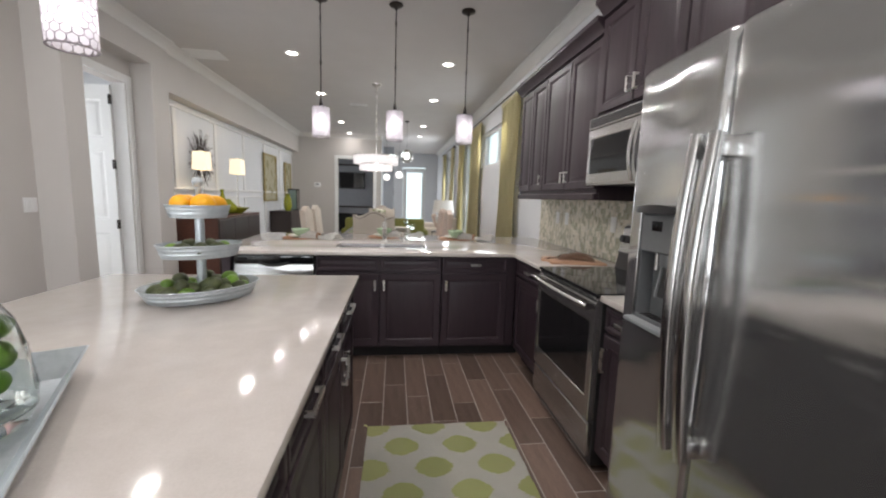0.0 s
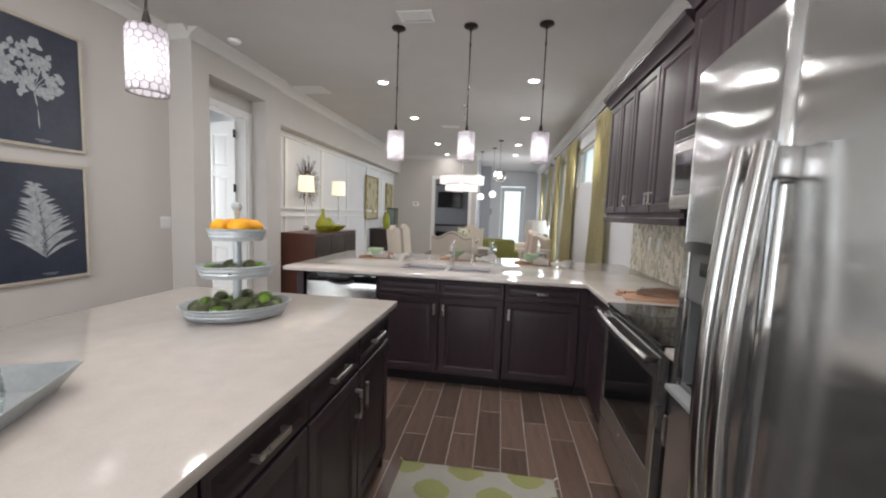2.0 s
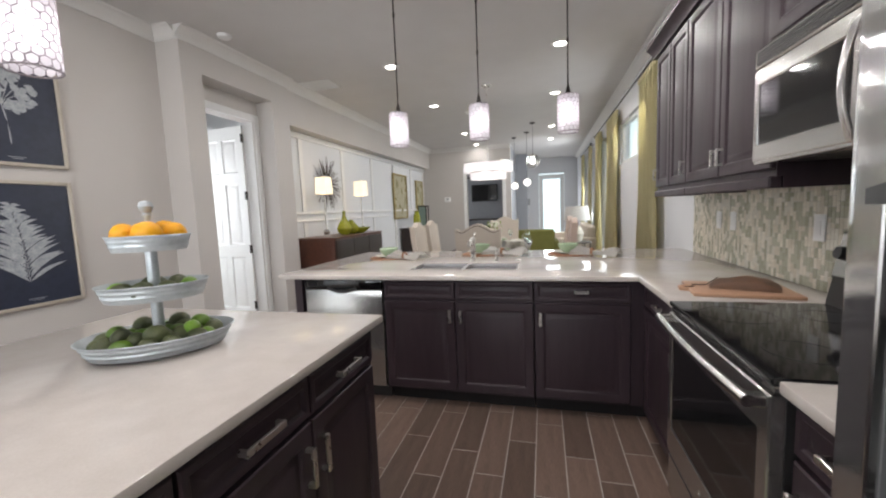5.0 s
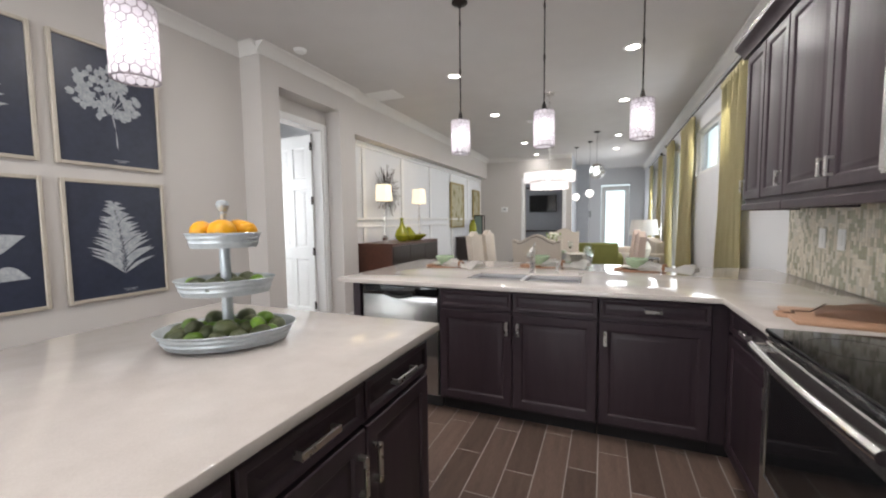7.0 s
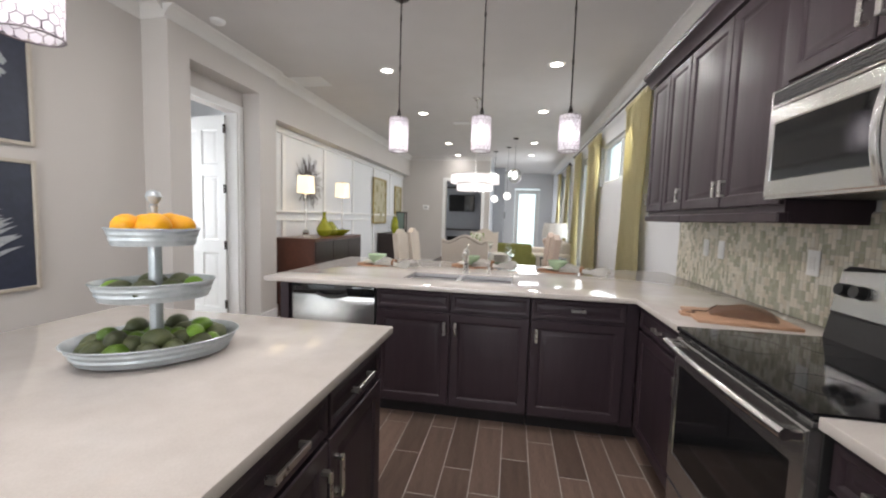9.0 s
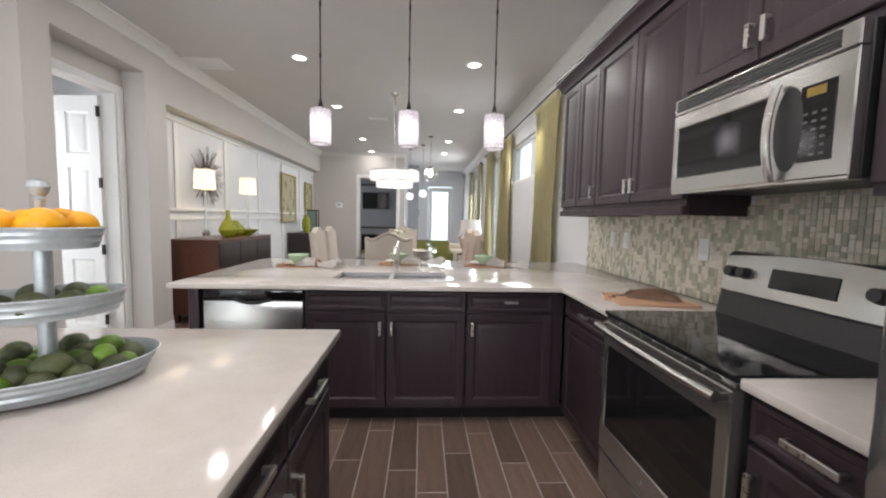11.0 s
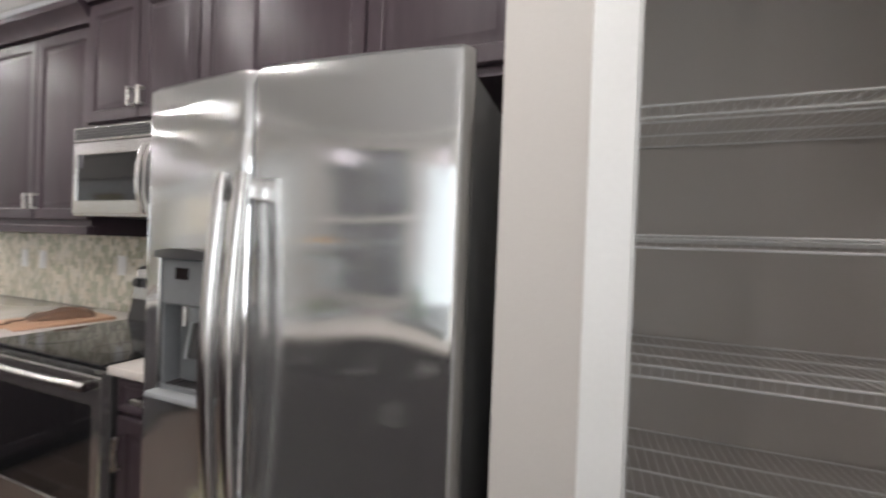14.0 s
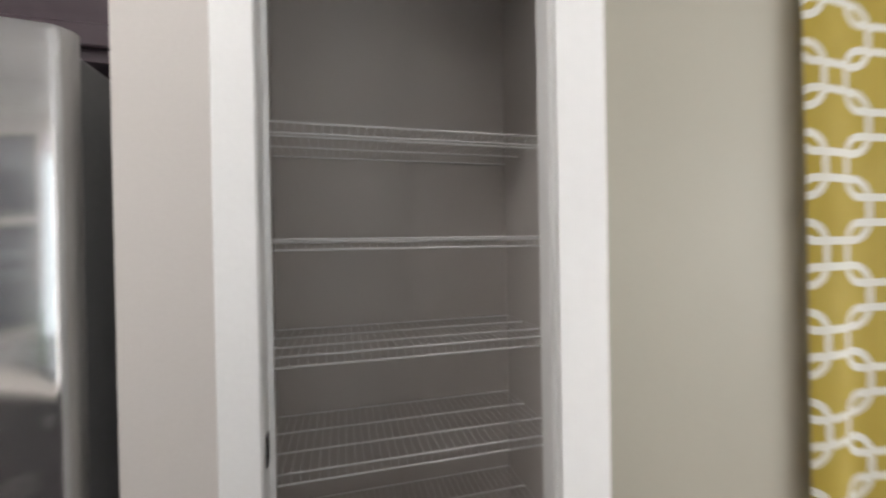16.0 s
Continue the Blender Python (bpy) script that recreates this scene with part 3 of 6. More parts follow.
    bm = bmesh.new()
    box(bm, x0 - 0.008, x1 + 0.008, -0.088, -0.050, z0 - 0.014, z0 + 0.002, 0.006, 2)
    part("drip_tray_rim", bm, M_GREYL, left, "pale rim")
    for i in range(8):
        x = x0 + 0.018 + i * 0.020
        part("slot", box(bmesh.new(), x, x + 0.011, -0.048, -0.010, z0 + 0.012, z0 + 0.0145), M_GAP_SHADE, left)
    return f


refrigerator()


def kitchen_range():
    W = 0.765
    r = thing("range", "freestanding stainless steel electric range with black glass cooktop", "range", pose(2.256, 2.887, 0, 0, 0, -90))
    bx("body", 0.003, W - 0.003, 0.0, 0.61, 0.03, 0.898, M_BLACKP, r)
    bx("drawer", 0.006, W - 0.006, -0.030, -0.001, 0.075, 0.255, M_STEEL2, r, 0.006, "stainless steel storage drawer")
    bm = holed(0.006, W - 0.006, 0.268, 0.872, 0.045, W - 0.058, 0.385, 0.765, -0.034, -0.001)
    d = part("oven_door", bm, M_STEEL2, r, "stainless steel oven door")
    part("window", box(bmesh.new(), 0.040, W - 0.053, -0.030, -0.006, 0.38, 0.77, 0.003), M_BLACK, d, "black glass window")
    part("logo_disc", cyl(bmesh.new(), W * 0.47, 0.322, 0.030, 0.0365, 0.011, seg=16, m=Matrix.Rotation(radians(90), 4, "X")), M_CHROME, d, "small metal disc")
    bm = bmesh.new()
    tube(bm, [(0.014 + (W - 0.028) * i / 16, -0.074 - 0.014 * math.sin(math.pi * i / 16), 0.852) for i in range(17)], 0.016, 12)
    for x in (0.030, W - 0.030):
        box(bm, x - 0.016, x + 0.016, -0.080, -0.032, 0.837, 0.866, 0.005)
    part("handle", bm, M_CHROME, d, "polished steel handle")
    bx("vent_trim", 0.006, W - 0.006, -0.026, -0.001, 0.878, 0.897, M_STEEL2, r, 0.002)
    for i in range(8):
        bx("vent_slot", 0.05 + i * 0.085, 0.115 + i * 0.085, -0.0285, -0.0262, 0.884, 0.891, M_GAP_SHADE, r)
    bx("cooktop", 0.0, W, -0.034, 0.565, 0.899, 0.918, M_BLACK, r, 0.004, "black ceramic glass cooktop")
    ring = mat("burner_print", (0.05, 0.05, 0.052), rough=0.12)
    for x, y, rad in ((0.20, 0.13, 0.115), (0.57, 0.13, 0.09), (0.20, 0.40, 0.085), (0.57, 0.40, 0.105)):
        bm = bmesh.new()
        lathe(bm, [(rad, 0.9182), (rad, 0.9188), (rad - 0.004, 0.9188), (rad - 0.004, 0.9182)], 40, Matrix.Translation((x, y, 0)))
        part("burner_ring", bm, ring, r)
    bm = bmesh.new()
    sec = [(0.50, 0.916), (0.520, 1.02), (0.516, 1.024), (0.548, 1.19), (0.568, 1.205), (0.60, 1.205), (0.60, 0.916)]
    rows = []
    for x in (0.004, W - 0.004):
        rows.append([bm.verts.new((x, y, z)) for y, z in sec])
    k = len(sec)
    for i in range(k):
        bm.faces.new((rows[0][i], rows[0][(i + 1) % k], rows[1][(i + 1) % k], rows[1][i]))
    bm.faces.new(rows[0])
    bm.faces.new(rows[1][::-1])
    part("backguard", bm, M_BLACKP, r, "black backguard")
    bm = bmesh.new()
    n = 20
    a = [[bm.verts.new((0.010 + (W - 0.02) * i / n, 0.508 + 0.034 * k + 0.004 * (1 - k), 1.030 + (0.155 + 0.022 * math.sin(math.pi * i / n)) * k)) for i in range(n + 1)] for k in (0, 1)]
    b = [[bm.verts.new((0.010 + (W - 0.02) * i / n, 0.545 + 0.034 * k, 1.030 + (0.155 + 0.022 * math.sin(math.pi * i / n)) * k)) for i in range(n + 1)] for k in (0, 1)]
    loop = [a[0], a[1], b[1], b[0]]
    for q in range(4):
        for i in range(n):
            bm.faces.new((loop[q][i], loop[q][i + 1], loop[(q + 1) % 4][i + 1], loop[(q + 1) % 4][i]))
    for i in (0, n):
        bm.faces.new([loop[q][i] for q in range(4)])
    panel = part("control_panel", bm, M_STEEL3, r, "stainless steel control panel")
    tilt = Matrix.Translation((0, 0.508, 1.03)) @ Matrix.Rotation(radians(-11), 4, "X")
    part("display", box(bmesh.new(), 0.25, 0.515, -0.002, 0.004, 0.045, 0.125, 0.002), M_BLACK, panel, "black display", at=tilt)
    for x in (0.060, 0.128, 0.640, 0.705):
        bm = cyl(bmesh.new(), 0, 0, 0, 0.030, 0.027, 0.022, 20, m=tilt @ Matrix.Translation((x, 0.0, 0.088)) @ Matrix.Rotation(radians(90), 4, "X"))
        part("knob", bm, M_BLACKP, panel, "black knob")
    return r


kitchen_range()


def microwave():
    W, Z0, Z1 = 0.757, 1.464, 1.880
    r = thing("microwave", "stainless steel over-range microwave with a curved handle", "microwave", pose(2.538, 2.893, 0, 0, 0, -90))
    bx("body", 0.0, W, 0.0, 0.358, Z0, Z1, M_BLACKP, r, 0.003)
    dx = 0.500
    bm = holed(0.0, W, Z0 + 0.004, Z1 - 0.074, 0.030, dx - 0.004, Z0 + 0.068, Z1 - 0.132, -0.036, -0.001)
    d = part("door", bm, M_STEEL2, r, "stainless steel door")
    part("window", box(bmesh.new(), 0.026, dx, -0.031, -0.006, Z0 + 0.064, Z1 - 0.128, 0.003), M_BLACK, d, "black glass window")
    bm = sweep(bmesh.new(), [(dx + 0.038, -0.040 - 0.040 * math.sin(math.pi * (0.06 + 0.88 * i / 24)) ** 0.7, Z0 + 0.006 + 0.300 * i / 24) for i in range(25)], 0.030, 0.012)
    part("handle", bm, M_CHROME, d, "curved polished handle")
    bm = lathe(bmesh.new(), [(0.0, -0.002), (0.98, -0.002), (1.0, 0.0), (0.98, 0.002), (0.0, 0.002)], 32, pose(dx + 0.070, -0.0375, (Z0 + Z1) / 2 - 0.045, 90) @ Matrix.Diagonal((0.050, 0.130, 1, 1)))
    part("grip_recess", bm, M_BLACKP, d, "black oval recess behind the handle")
    p = part("control_panel", box(bmesh.new(), dx + 0.105, W - 0.048, -0.0385, -0.036, Z0 + 0.055, Z1 - 0.136, 0.001), M_BLACK, r, "black glass keypad")
    part("clock", box(bmesh.new(), dx + 0.125, W - 0.075, -0.0402, -0.0386, Z1 - 0.172, Z1 - 0.146), mat("dim_clock", (0.25, 0.17, 0.03), rough=0.3, emit=(0.9, 0.6, 0.1), glow=0.03), p, "dim amber clock")
    key = mat("key_print", (0.11, 0.11, 0.11), rough=0.5)
    for i in range(3):
        for j in range(6):
            part("key", box(bmesh.new(), dx + 0.118 + i * 0.028, dx + 0.132 + i * 0.028, -0.0396, -0.0386, Z0 + 0.072 + j * 0.024, Z0 + 0.079 + j * 0.024), key, p)
    bx("vent_panel", 0.0, W, -0.036, -0.001, Z1 - 0.071, Z1 - 0.002, M_STEEL2, r, 0.004)
    for i in range(4):
        bx("vent_slat", 0.020, W - 0.052, -0.040, -0.0365, Z1 - 0.060 + i * 0.0125, Z1 - 0.050 + i * 0.0125, M_BLACKP, r)
    bx("bottom_trim", 0.004, W - 0.004, -0.032, 0.02, Z0 - 0.006, Z0 + 0.008, M_STEEL2, r, 0.002)
    return r


microwave()


def dishwasher():
    r = thing("dishwasher", "stainless steel dishwasher with black control strip", "dishwasher", pose(0.030, PY, 0))
    W = 0.608
    bx("body", 0.006, W - 0.006, 0.0, 0.57, 0.10, 0.880, M_GREYP, r)
    bx("toe_kick", 0.006, W - 0.006, 0.055, 0.5, 0.0, 0.10, M_BLACKP, r)
    d = part("door", box(bmesh.new(), 0.006, W - 0.006, -0.026, -0.001, 0.112, 0.800, 0.006, 2), M_STEEL3, r, "brushed steel door")
    p = part("control_strip", box(bmesh.new(), 0.006, W - 0.006, -0.030, -0.001, 0.803, 0.870, 0.006, 2), M_BLACK, r, "glossy black control strip")
    bm = bmesh.new()
    n = 18
    tube(bm, [(W / 2 - 0.11 + 0.22 * i / n, -0.032 - 0.012 * math.sin(math.pi * i / n), 0.812 - 0.022 * math.sin(math.pi * i / n)) for i in range(n + 1)], 0.011, 10)
    part("handle", bm, M_BLACKP, p, "curved black pocket handle")
    part("vent", box(bmesh.new(), 0.035, 0.105, -0.0315, -0.030, 0.826, 0.850), M_GAP_SHADE, p)
    return r


dishwasher()


def sink():
    s = thing("sink", "stainless steel double-bowl undermount sink", "sink", pose(0, 0, 0))
    for a, b in ((0.770, 1.140), (1.160, 1.530)):
        bm = bmesh.new()
        t = 0.004
        y0, y1 = 3.765, 4.095
        box(bm, a, b, y0, y1, 0.72, 0.72 + t)
        box(bm, a, a + t, y0, y1, 0.72 + t, 0.905)
        box(bm, b - t, b, y0, y1, 0.72 + t, 0.905)
        box(bm, a + t, b - t, y0, y0 + t, 0.72 + t, 0.905)
        box(bm, a + t, b - t, y1 - t, y1, 0.72 + t, 0.905)
        bowl = part("bowl", bm, M_SINK, s, "brushed steel bowl")
        part("drain", cyl(bmesh.new(), (a + b) / 2, 3.95, 0.724, 0.728, 0.042), M_CHROME, bowl)
    bx("divider", 1.140, 1.160, 3.765, 4.095, 0.80, 0.905, M_SINK, s, 0.004)


sink()

# ---- things ----
# ---- lights and ceiling fittings ----
def downlight(x, y, watts):
    c = thing("downlight", "round white recessed ceiling downlight, lit", "downlight", pose(x, y, CEIL), "recessed downlights")
    part("trim_ring", lathe(bmesh.new(), [(0.062, -0.002), (0.066, -0.010), (0.090, -0.006), (0.094, -0.001), (0.062, -0.001)], 32), M_WHITE, c)
    part("lens", cyl(bmesh.new(), 0, 0, -0.006, -0.002, 0.062), M_CAN, c, "glowing lens")
    lamp_down(x, y, CEIL - 0.02, watts)


# unseen kitchen downlights: first pair inferred from reflections, second added to light the aisle
for x, y in ((-0.015, 1.6), (-0.015, 3.3), (1.55, 2.95), (1.55, 0.95)):
    downlight(x, y, 12)
for y in (5.64, 7.53, 10.10, 11.75):
    for x in (-0.015, 1.91):
        downlight(x, y, 4 if y > 11 else 11)

M_HEX = bpy.data.materials.new("capiz_shell")
M_HEX.use_nodes = True
hn, hl = M_HEX.node_tree.nodes, M_HEX.node_tree.links
hp = hn["Principled BSDF"]
hp.inputs["Base Color"].default_value, hp.inputs["Roughness"].default_value = (0.86, 0.83, 0.87, 1), 0.25
htr = hn.new("ShaderNodeBsdfTranslucent")
htr.inputs["Color"].default_value = (0.93, 0.91, 0.95, 1)
hmix = hn.new("ShaderNodeMixShader")
hmix.inputs["Fac"].default_value = 0.50
hl.new(hp.outputs[0], hmix.inputs[1])
hl.new(htr.outputs[0], hmix.inputs[2])
hclear = hn.new("ShaderNodeBsdfTransparent")
hmix2 = hn.new("ShaderNodeMixShader")
hmix2.inputs["Fac"].default_value = 0.22
hl.new(hmix.outputs[0], hmix2.inputs[1])
hl.new(hclear.outputs[0], hmix2.inputs[2])
hl.new(hmix2.outputs[0], hn["Material Output"].inputs["Surface"])
M_WIRE = mat("pewter_wire", (0.34, 0.31, 0.33), rough=0.4, metal=0.7)


def pendant(x, y, bottom, drop):
    """Origin at the shade's foot."""
    c = thing("pendant_lamp", "slim bronze pendant lamp with a honeycomb capiz shell shade, lit", "pendant lamp", pose(x, y, bottom), "pendant lamps")
    R, H, N, ROWS_ = 0.076, 0.262, 15, 9
    tiles, wires = bmesh.new(), bmesh.new()
    rh = H / (ROWS_ * 0.75 + 0.25)
    for j in range(ROWS_):
        for i in range(N):
            ca, cz = 2 * math.pi * (i + 0.5 * (j % 2)) / N, rh / 2 + j * 0.75 * rh
            def p(k, s, bulge):
                a = ca + 2 * math.pi / N * 0.5 * s * (0, 1, 1, 0, -1, -1)[k]
                z = min(H, max(0.0, cz + rh / 2 * s * (1, 0.5, -0.5, -1, -0.5, 0.5)[k]))
                edge = 0.94 if z < 0.01 or z > H - 0.01 else 1.0
                r = (R + bulge) * edge
                return (r * math.sin(a), r * math.cos(a), z)
            o = [wires.verts.new(p(k, 1.0, 0.0)) for k in range(6)]
            n = [wires.verts.new(p(k, 0.90, 0.001)) for k in range(6)]
            for k in range(6):
                wires.faces.new((o[k], o[(k + 1) % 6], n[(k + 1) % 6], n[k]))
            tiles.faces.new([tiles.verts.new(p(k, 0.90, 0.0)) for k in range(6)])
    tagged(part("shell_lining", tiles, M_HEX, c, "translucent shell cells"), kind="stuff")
    tagged(part("shade_mesh", wires, M_WIRE, c, "pewter honeycomb wire"), kind="stuff")
    part("shade_rim", lathe(bmesh.new(), [(0.074, -0.003), (0.078, 0.0), (0.074, 0.004), (0.070, 0.0), (0.074, -0.003)], 40), M_WIRE, c)
    part("shade_top", lathe(bmesh.new(), [(0.012, H + 0.006), (0.071, H + 0.001), (0.071, H - 0.003), (0.012, H)], 40), M_WIRE, c)
    part("socket", lathe(bmesh.new(), [(0.0, H - 0.05), (0.018, H - 0.05), (0.020, H + 0.012), (0.014, H + 0.045), (0.007, H + 0.075), (0.0, H + 0.08)], 20), M_BRONZE, c)
    part("bulb", lathe(bmesh.new(), [(0.0, 0.075), (0.022, 0.085), (0.031, 0.110), (0.026, 0.140), (0.014, 0.175), (0.012, 0.21), (0.0, 0.21)], 20), M_BULB, c, "glowing bulb")
    bm = cyl(bmesh.new(), 0, 0, H + 0.06, drop, 0.0055, seg=12)
    for z in (H + 0.37, H + 0.74):
        cyl(bm, 0, 0, z, z + 0.03, 0.009, seg=12)
    part("stem", bm, M_BRONZE, c, "dark bronze stem")
    part("canopy", lathe(bmesh.new(), [(0.0, drop - 0.002), (0.062, drop - 0.002), (0.064, drop - 0.012), (0.052, drop - 0.022), (0.016, drop - 0.030), (0.010, drop - 0.05), (0.0, drop - 0.05)], 32), M_BRONZE, c, "dark bronze canopy")
    lamp_point(x, y, bottom + 0.055, 0.085, (1.0, 0.96, 0.95), 0.015)
    return c


for x in (0.585, 1.245, 1.900):
    pendant(x, 4.18, 1.865, CEIL - 1.865)
pendant(0.09, 2.07, 1.845, CEIL - 1.845)
pendant(0.09, 0.95, 1.845, CEIL - 1.845)


def register(name, x, y, w, d, label):
    c = thing(name, label, "air vent", pose(x, y, CEIL))
    bm = bmesh.new()
    for b in ((-w / 2, w / 2, -d / 2, -d / 2 + 0.02), (-w / 2, w / 2, d / 2 - 0.02, d / 2), (-w / 2, -w / 2 + 0.02, -d / 2 + 0.02, d / 2 - 0.02), (w / 2 - 0.02, w / 2, -d / 2 + 0.02, d / 2 - 0.02)):
        box(bm, *b, -0.012, -0.001, 0.003)
    part("frame", bm, M_WHITE, c)
    bx("backing", -w / 2 + 0.02, w / 2 - 0.02, -d / 2 + 0.02, d / 2 - 0.02, -0.003, -0.001, M_GREYP, c)
    n = int((d - 0.04) / 0.018)
    for i in range(n):
        y0 = -d / 2 + 0.024 + i * 0.018
        bx("slat", -w / 2 + 0.021, w / 2 - 0.021, y0, y0 + 0.011, -0.010, -0.006, M_WHITE, c)


register("ceiling_vent", 0.790, 3.98, 0.30, 0.20, "white slatted ceiling air vent")
register("ceiling_vent", -1.13, 5.92, 0.42, 0.34, "white square ceiling return vent")
register("ceiling_vent", 0.55, 8.2, 0.32, 0.16, "white slatted ceiling air vent over the dining room")
c = thing("smoke_detector", "round white smoke detector on the ceiling", "smoke detector", pose(-1.17, 4.34, CEIL))
part("housing", lathe(bmesh.new(), [(0.0, -0.034), (0.04, -0.034), (0.055, -0.026), (0.064, -0.008), (0.064, -0.001), (0.0, -0.001)], 28), M_WHITE, c)

# ---- doors, casings, pantry ----
def casing(name, xa, xb, y0, y1, top, w=0.092, label="white painted door casing"):
    """Casing round an opening in a wall along y; boards between xa and xb."""
    bm = bmesh.new()
    box(bm, xa, xb, y0 - w, y0, 0, top + w, 0.004)
    box(bm, xa, xb, y1, y1 + w, 0, top + w, 0.004)
    box(bm, xa, xb, y0, y1, top, top + w, 0.004)
    return structure(name, bm, M_WHITE, label, "door frame")


casing("trim_pantry_casing", XP - 0.016, XP - 0.001, -0.142, 0.486, 2.46, 0.074)
bm = bmesh.new()
box(bm, XP - 0.002, XP + 0.122, 0.486, 0.500, 0, 2.46)
box(bm, XP, XP + 0.122, -0.160, -0.142, 0, 2.46)
box(bm, XP + 0.05, XP + 0.062, -0.142, -0.132, 0, 2.46)
box(bm, XP, XP + 0.122, -0.142, 0.486, 2.462, 2.53)
box(bm, XP + 0.05, XP + 0.062, 0.476, 0.486, 0, 2.46)
structure("trim_pantry_jamb", bm, M_WHITE, "white painted pantry door jamb", "door frame")
strike = thing("strike_plate", "small dark bronze strike plate on the jamb", "strike plate", pose(XP + 0.022, 0.4855, 1.018))
bx("plate", -0.013, 0.013, -0.002, 0.0, -0.030, 0.030, M_BRONZE, strike, 0.001)
bx("latch_hole", -0.006, 0.006, -0.003, -0.002, -0.014, 0.014, M_GAP_SHADE, strike)


def panel_door(name, m, w, h, label, panels, knob_side=1):
    """A moulded door from x 0 (hinge) to w, both faces panelled, 35 mm thick."""
    c = tagged(new(name), label, "door", kind="")
    c.matrix_basis = m
    t = 0.031
    core = part("leaf", box(bmesh.new(), 0, w, -t / 2 + 0.0125, t / 2 - 0.0125, 0.008, h), M_WHITE, c)
    xs = [0.0]
    for a, b, z0, z1 in panels:
        for s in (-1, 1):
            bm = bmesh.new()
            prof = [(0.0, 0.0095), (0.006, 0.0060), (0.014, 0.0015), (0.028, 0.0010), (0.046, 0.0095), (0.060, 0.0105)]
            rings = []
            for i, d in prof:
                rings.append([bm.verts.new((q, s * (t / 2 - 0.0125 + d), r)) for q, r in ((a + i, z0 + i), (b - i, z0 + i), (b - i, z1 - i), (a + i, z1 - i))])
            for p, q in zip(rings, rings[1:]):
                for k in range(4):
                    bm.faces.new((p[k], p[(k + 1) % 4], q[(k + 1) % 4], q[k]))
            bm.faces.new(rings[-1])
            part("panel", bm, M_WHITE, c)
    # stiles and rails, proud of the core, round the panels
    cols = sorted({(a, b) for a, b, _, _ in panels})
    rows_ = sorted({(z0, z1) for _, _, z0, z1 in panels})
    for s in (-1, 1):
        y0, y1 = sorted((s * (t / 2 - 0.0125), s * t / 2))
        edges = [0.0] + [v for ab in cols for v in ab] + [w]
        for i in range(0, len(edges), 2):
            bx("stile", edges[i], edges[i + 1], y0, y1, 0.008, h, M_WHITE, c)
        zed = [0.008] + [v for ab in rows_ for v in ab] + [h]
        for a, b in cols:
            for i in range(0, len(zed), 2):
                bx("rail", a, b, y0, y1, zed[i], zed[i + 1], M_WHITE, c)
    return c


hx, hy, ex, ey = 2.040, -0.128, 1.538, 0.176
ang = math.degrees(math.atan2(ey - hy, ex - hx))
L = math.hypot(ex - hx, ey - hy)
dr = panel_door("pantry_door", pose(hx, hy, 0, 0, 0, ang), L, 2.44, "white panelled pantry door standing open", [(0.10, L - 0.10, 0.22, 0.86), (0.10, L - 0.10, 1.02, 2.32)])
for z in (0.25, 1.2, 2.2):
    part("hinge", cyl(bmesh.new(), -0.006, 0.02, z - 0.045, z + 0.045, 0.006, seg=10), M_BRONZE, dr, "bronze hinge")

M_WIREW = mat("white_vinyl_wire", (0.78, 0.78, 0.77), rough=0.35, scale=20)


def wire_shelf(z):
    x0, x1, y0, y1 = 2.470, XR - 0.012, -0.352, 0.588
    c = thing("wire_shelf", "white vinyl-coated wire pantry shelf, empty", "shelf", pose(0, 0, z), "pantry wire shelves")
    for name, x, dz in (("front_rod", x0, 0.0), ("lip_rod", x0, -0.030), ("middle_rod", x0 + 0.13, -0.004), ("middle_rod", x0 + 0.27, -0.004), ("back_rod", x1, -0.004)):
        part(name, rod(bmesh.new(), (x, y0, dz), (x, y1, dz), 0.0034, 6), M_WIREW, c)
    bm = bmesh.new()
    n = int((y1 - y0) / 0.0255)
    for i in range(n + 1):
        y = y0 + 0.004 + i * 0.0255
        tube(bm, [(x1, y, 0.001), (x0 + 0.004, y, 0.004), (x0 - 0.001, y, 0.0), (x0 - 0.001, y, -0.030)], 0.0008, 4)
    tagged(part("cross_wires", bm, M_WIREW, c), kind="stuff")
    for y, s in ((y0, 1), (y1, -1)):
        part("end_bracket", box(bmesh.new(), x0 - 0.006, x0 + 0.030, y - 0.004, y + 0.008 * s, -0.040, 0.008, 0.002), M_WIREW, c)


for k in range(5):
    wire_shelf(1.423 + 0.331 * (1 - k))

# side room behind the niche, with its half-open door; window opening added for light
wall("wall_sideroom", (-3.7, -3.55, 3.2, 6.6, 0, 0.9), (-3.7, -3.55, 3.2, 4.0, 0.9, 2.3), (-3.7, -3.55, 5.9, 6.6, 0.9, 2.3), (-3.7, -3.55, 3.2, 6.6, 2.3, CEIL), (-3.55, -1.83, 3.2, 3.35, 0, CEIL), (-1.86, -1.78, 5.60, 6.45, 0, CEIL), (-3.55, -1.86, 6.45, 6.6, 0, CEIL), material=M_WALLW, label="pale wall of the side room")
structure("ceiling_sideroom", box(bmesh.new(), -3.7, -2.302, 3.2, 6.6, CEIL, CEIL + 0.15), M_CEIL, "off-white ceiling of the side room", "ceiling")
casing("trim_niche_casing", -1.639, -1.622, 4.385, 5.195, 2.47, 0.080)
bm = bmesh.new()
box(bm, -1.782, -1.638, 4.40, 4.416, 0, 2.468)
box(bm, -1.782, -1.638, 5.174, 5.19, 0, 2.468)
structure("trim_niche_jamb", bm, M_WHITE, "white painted door jamb", "door frame")
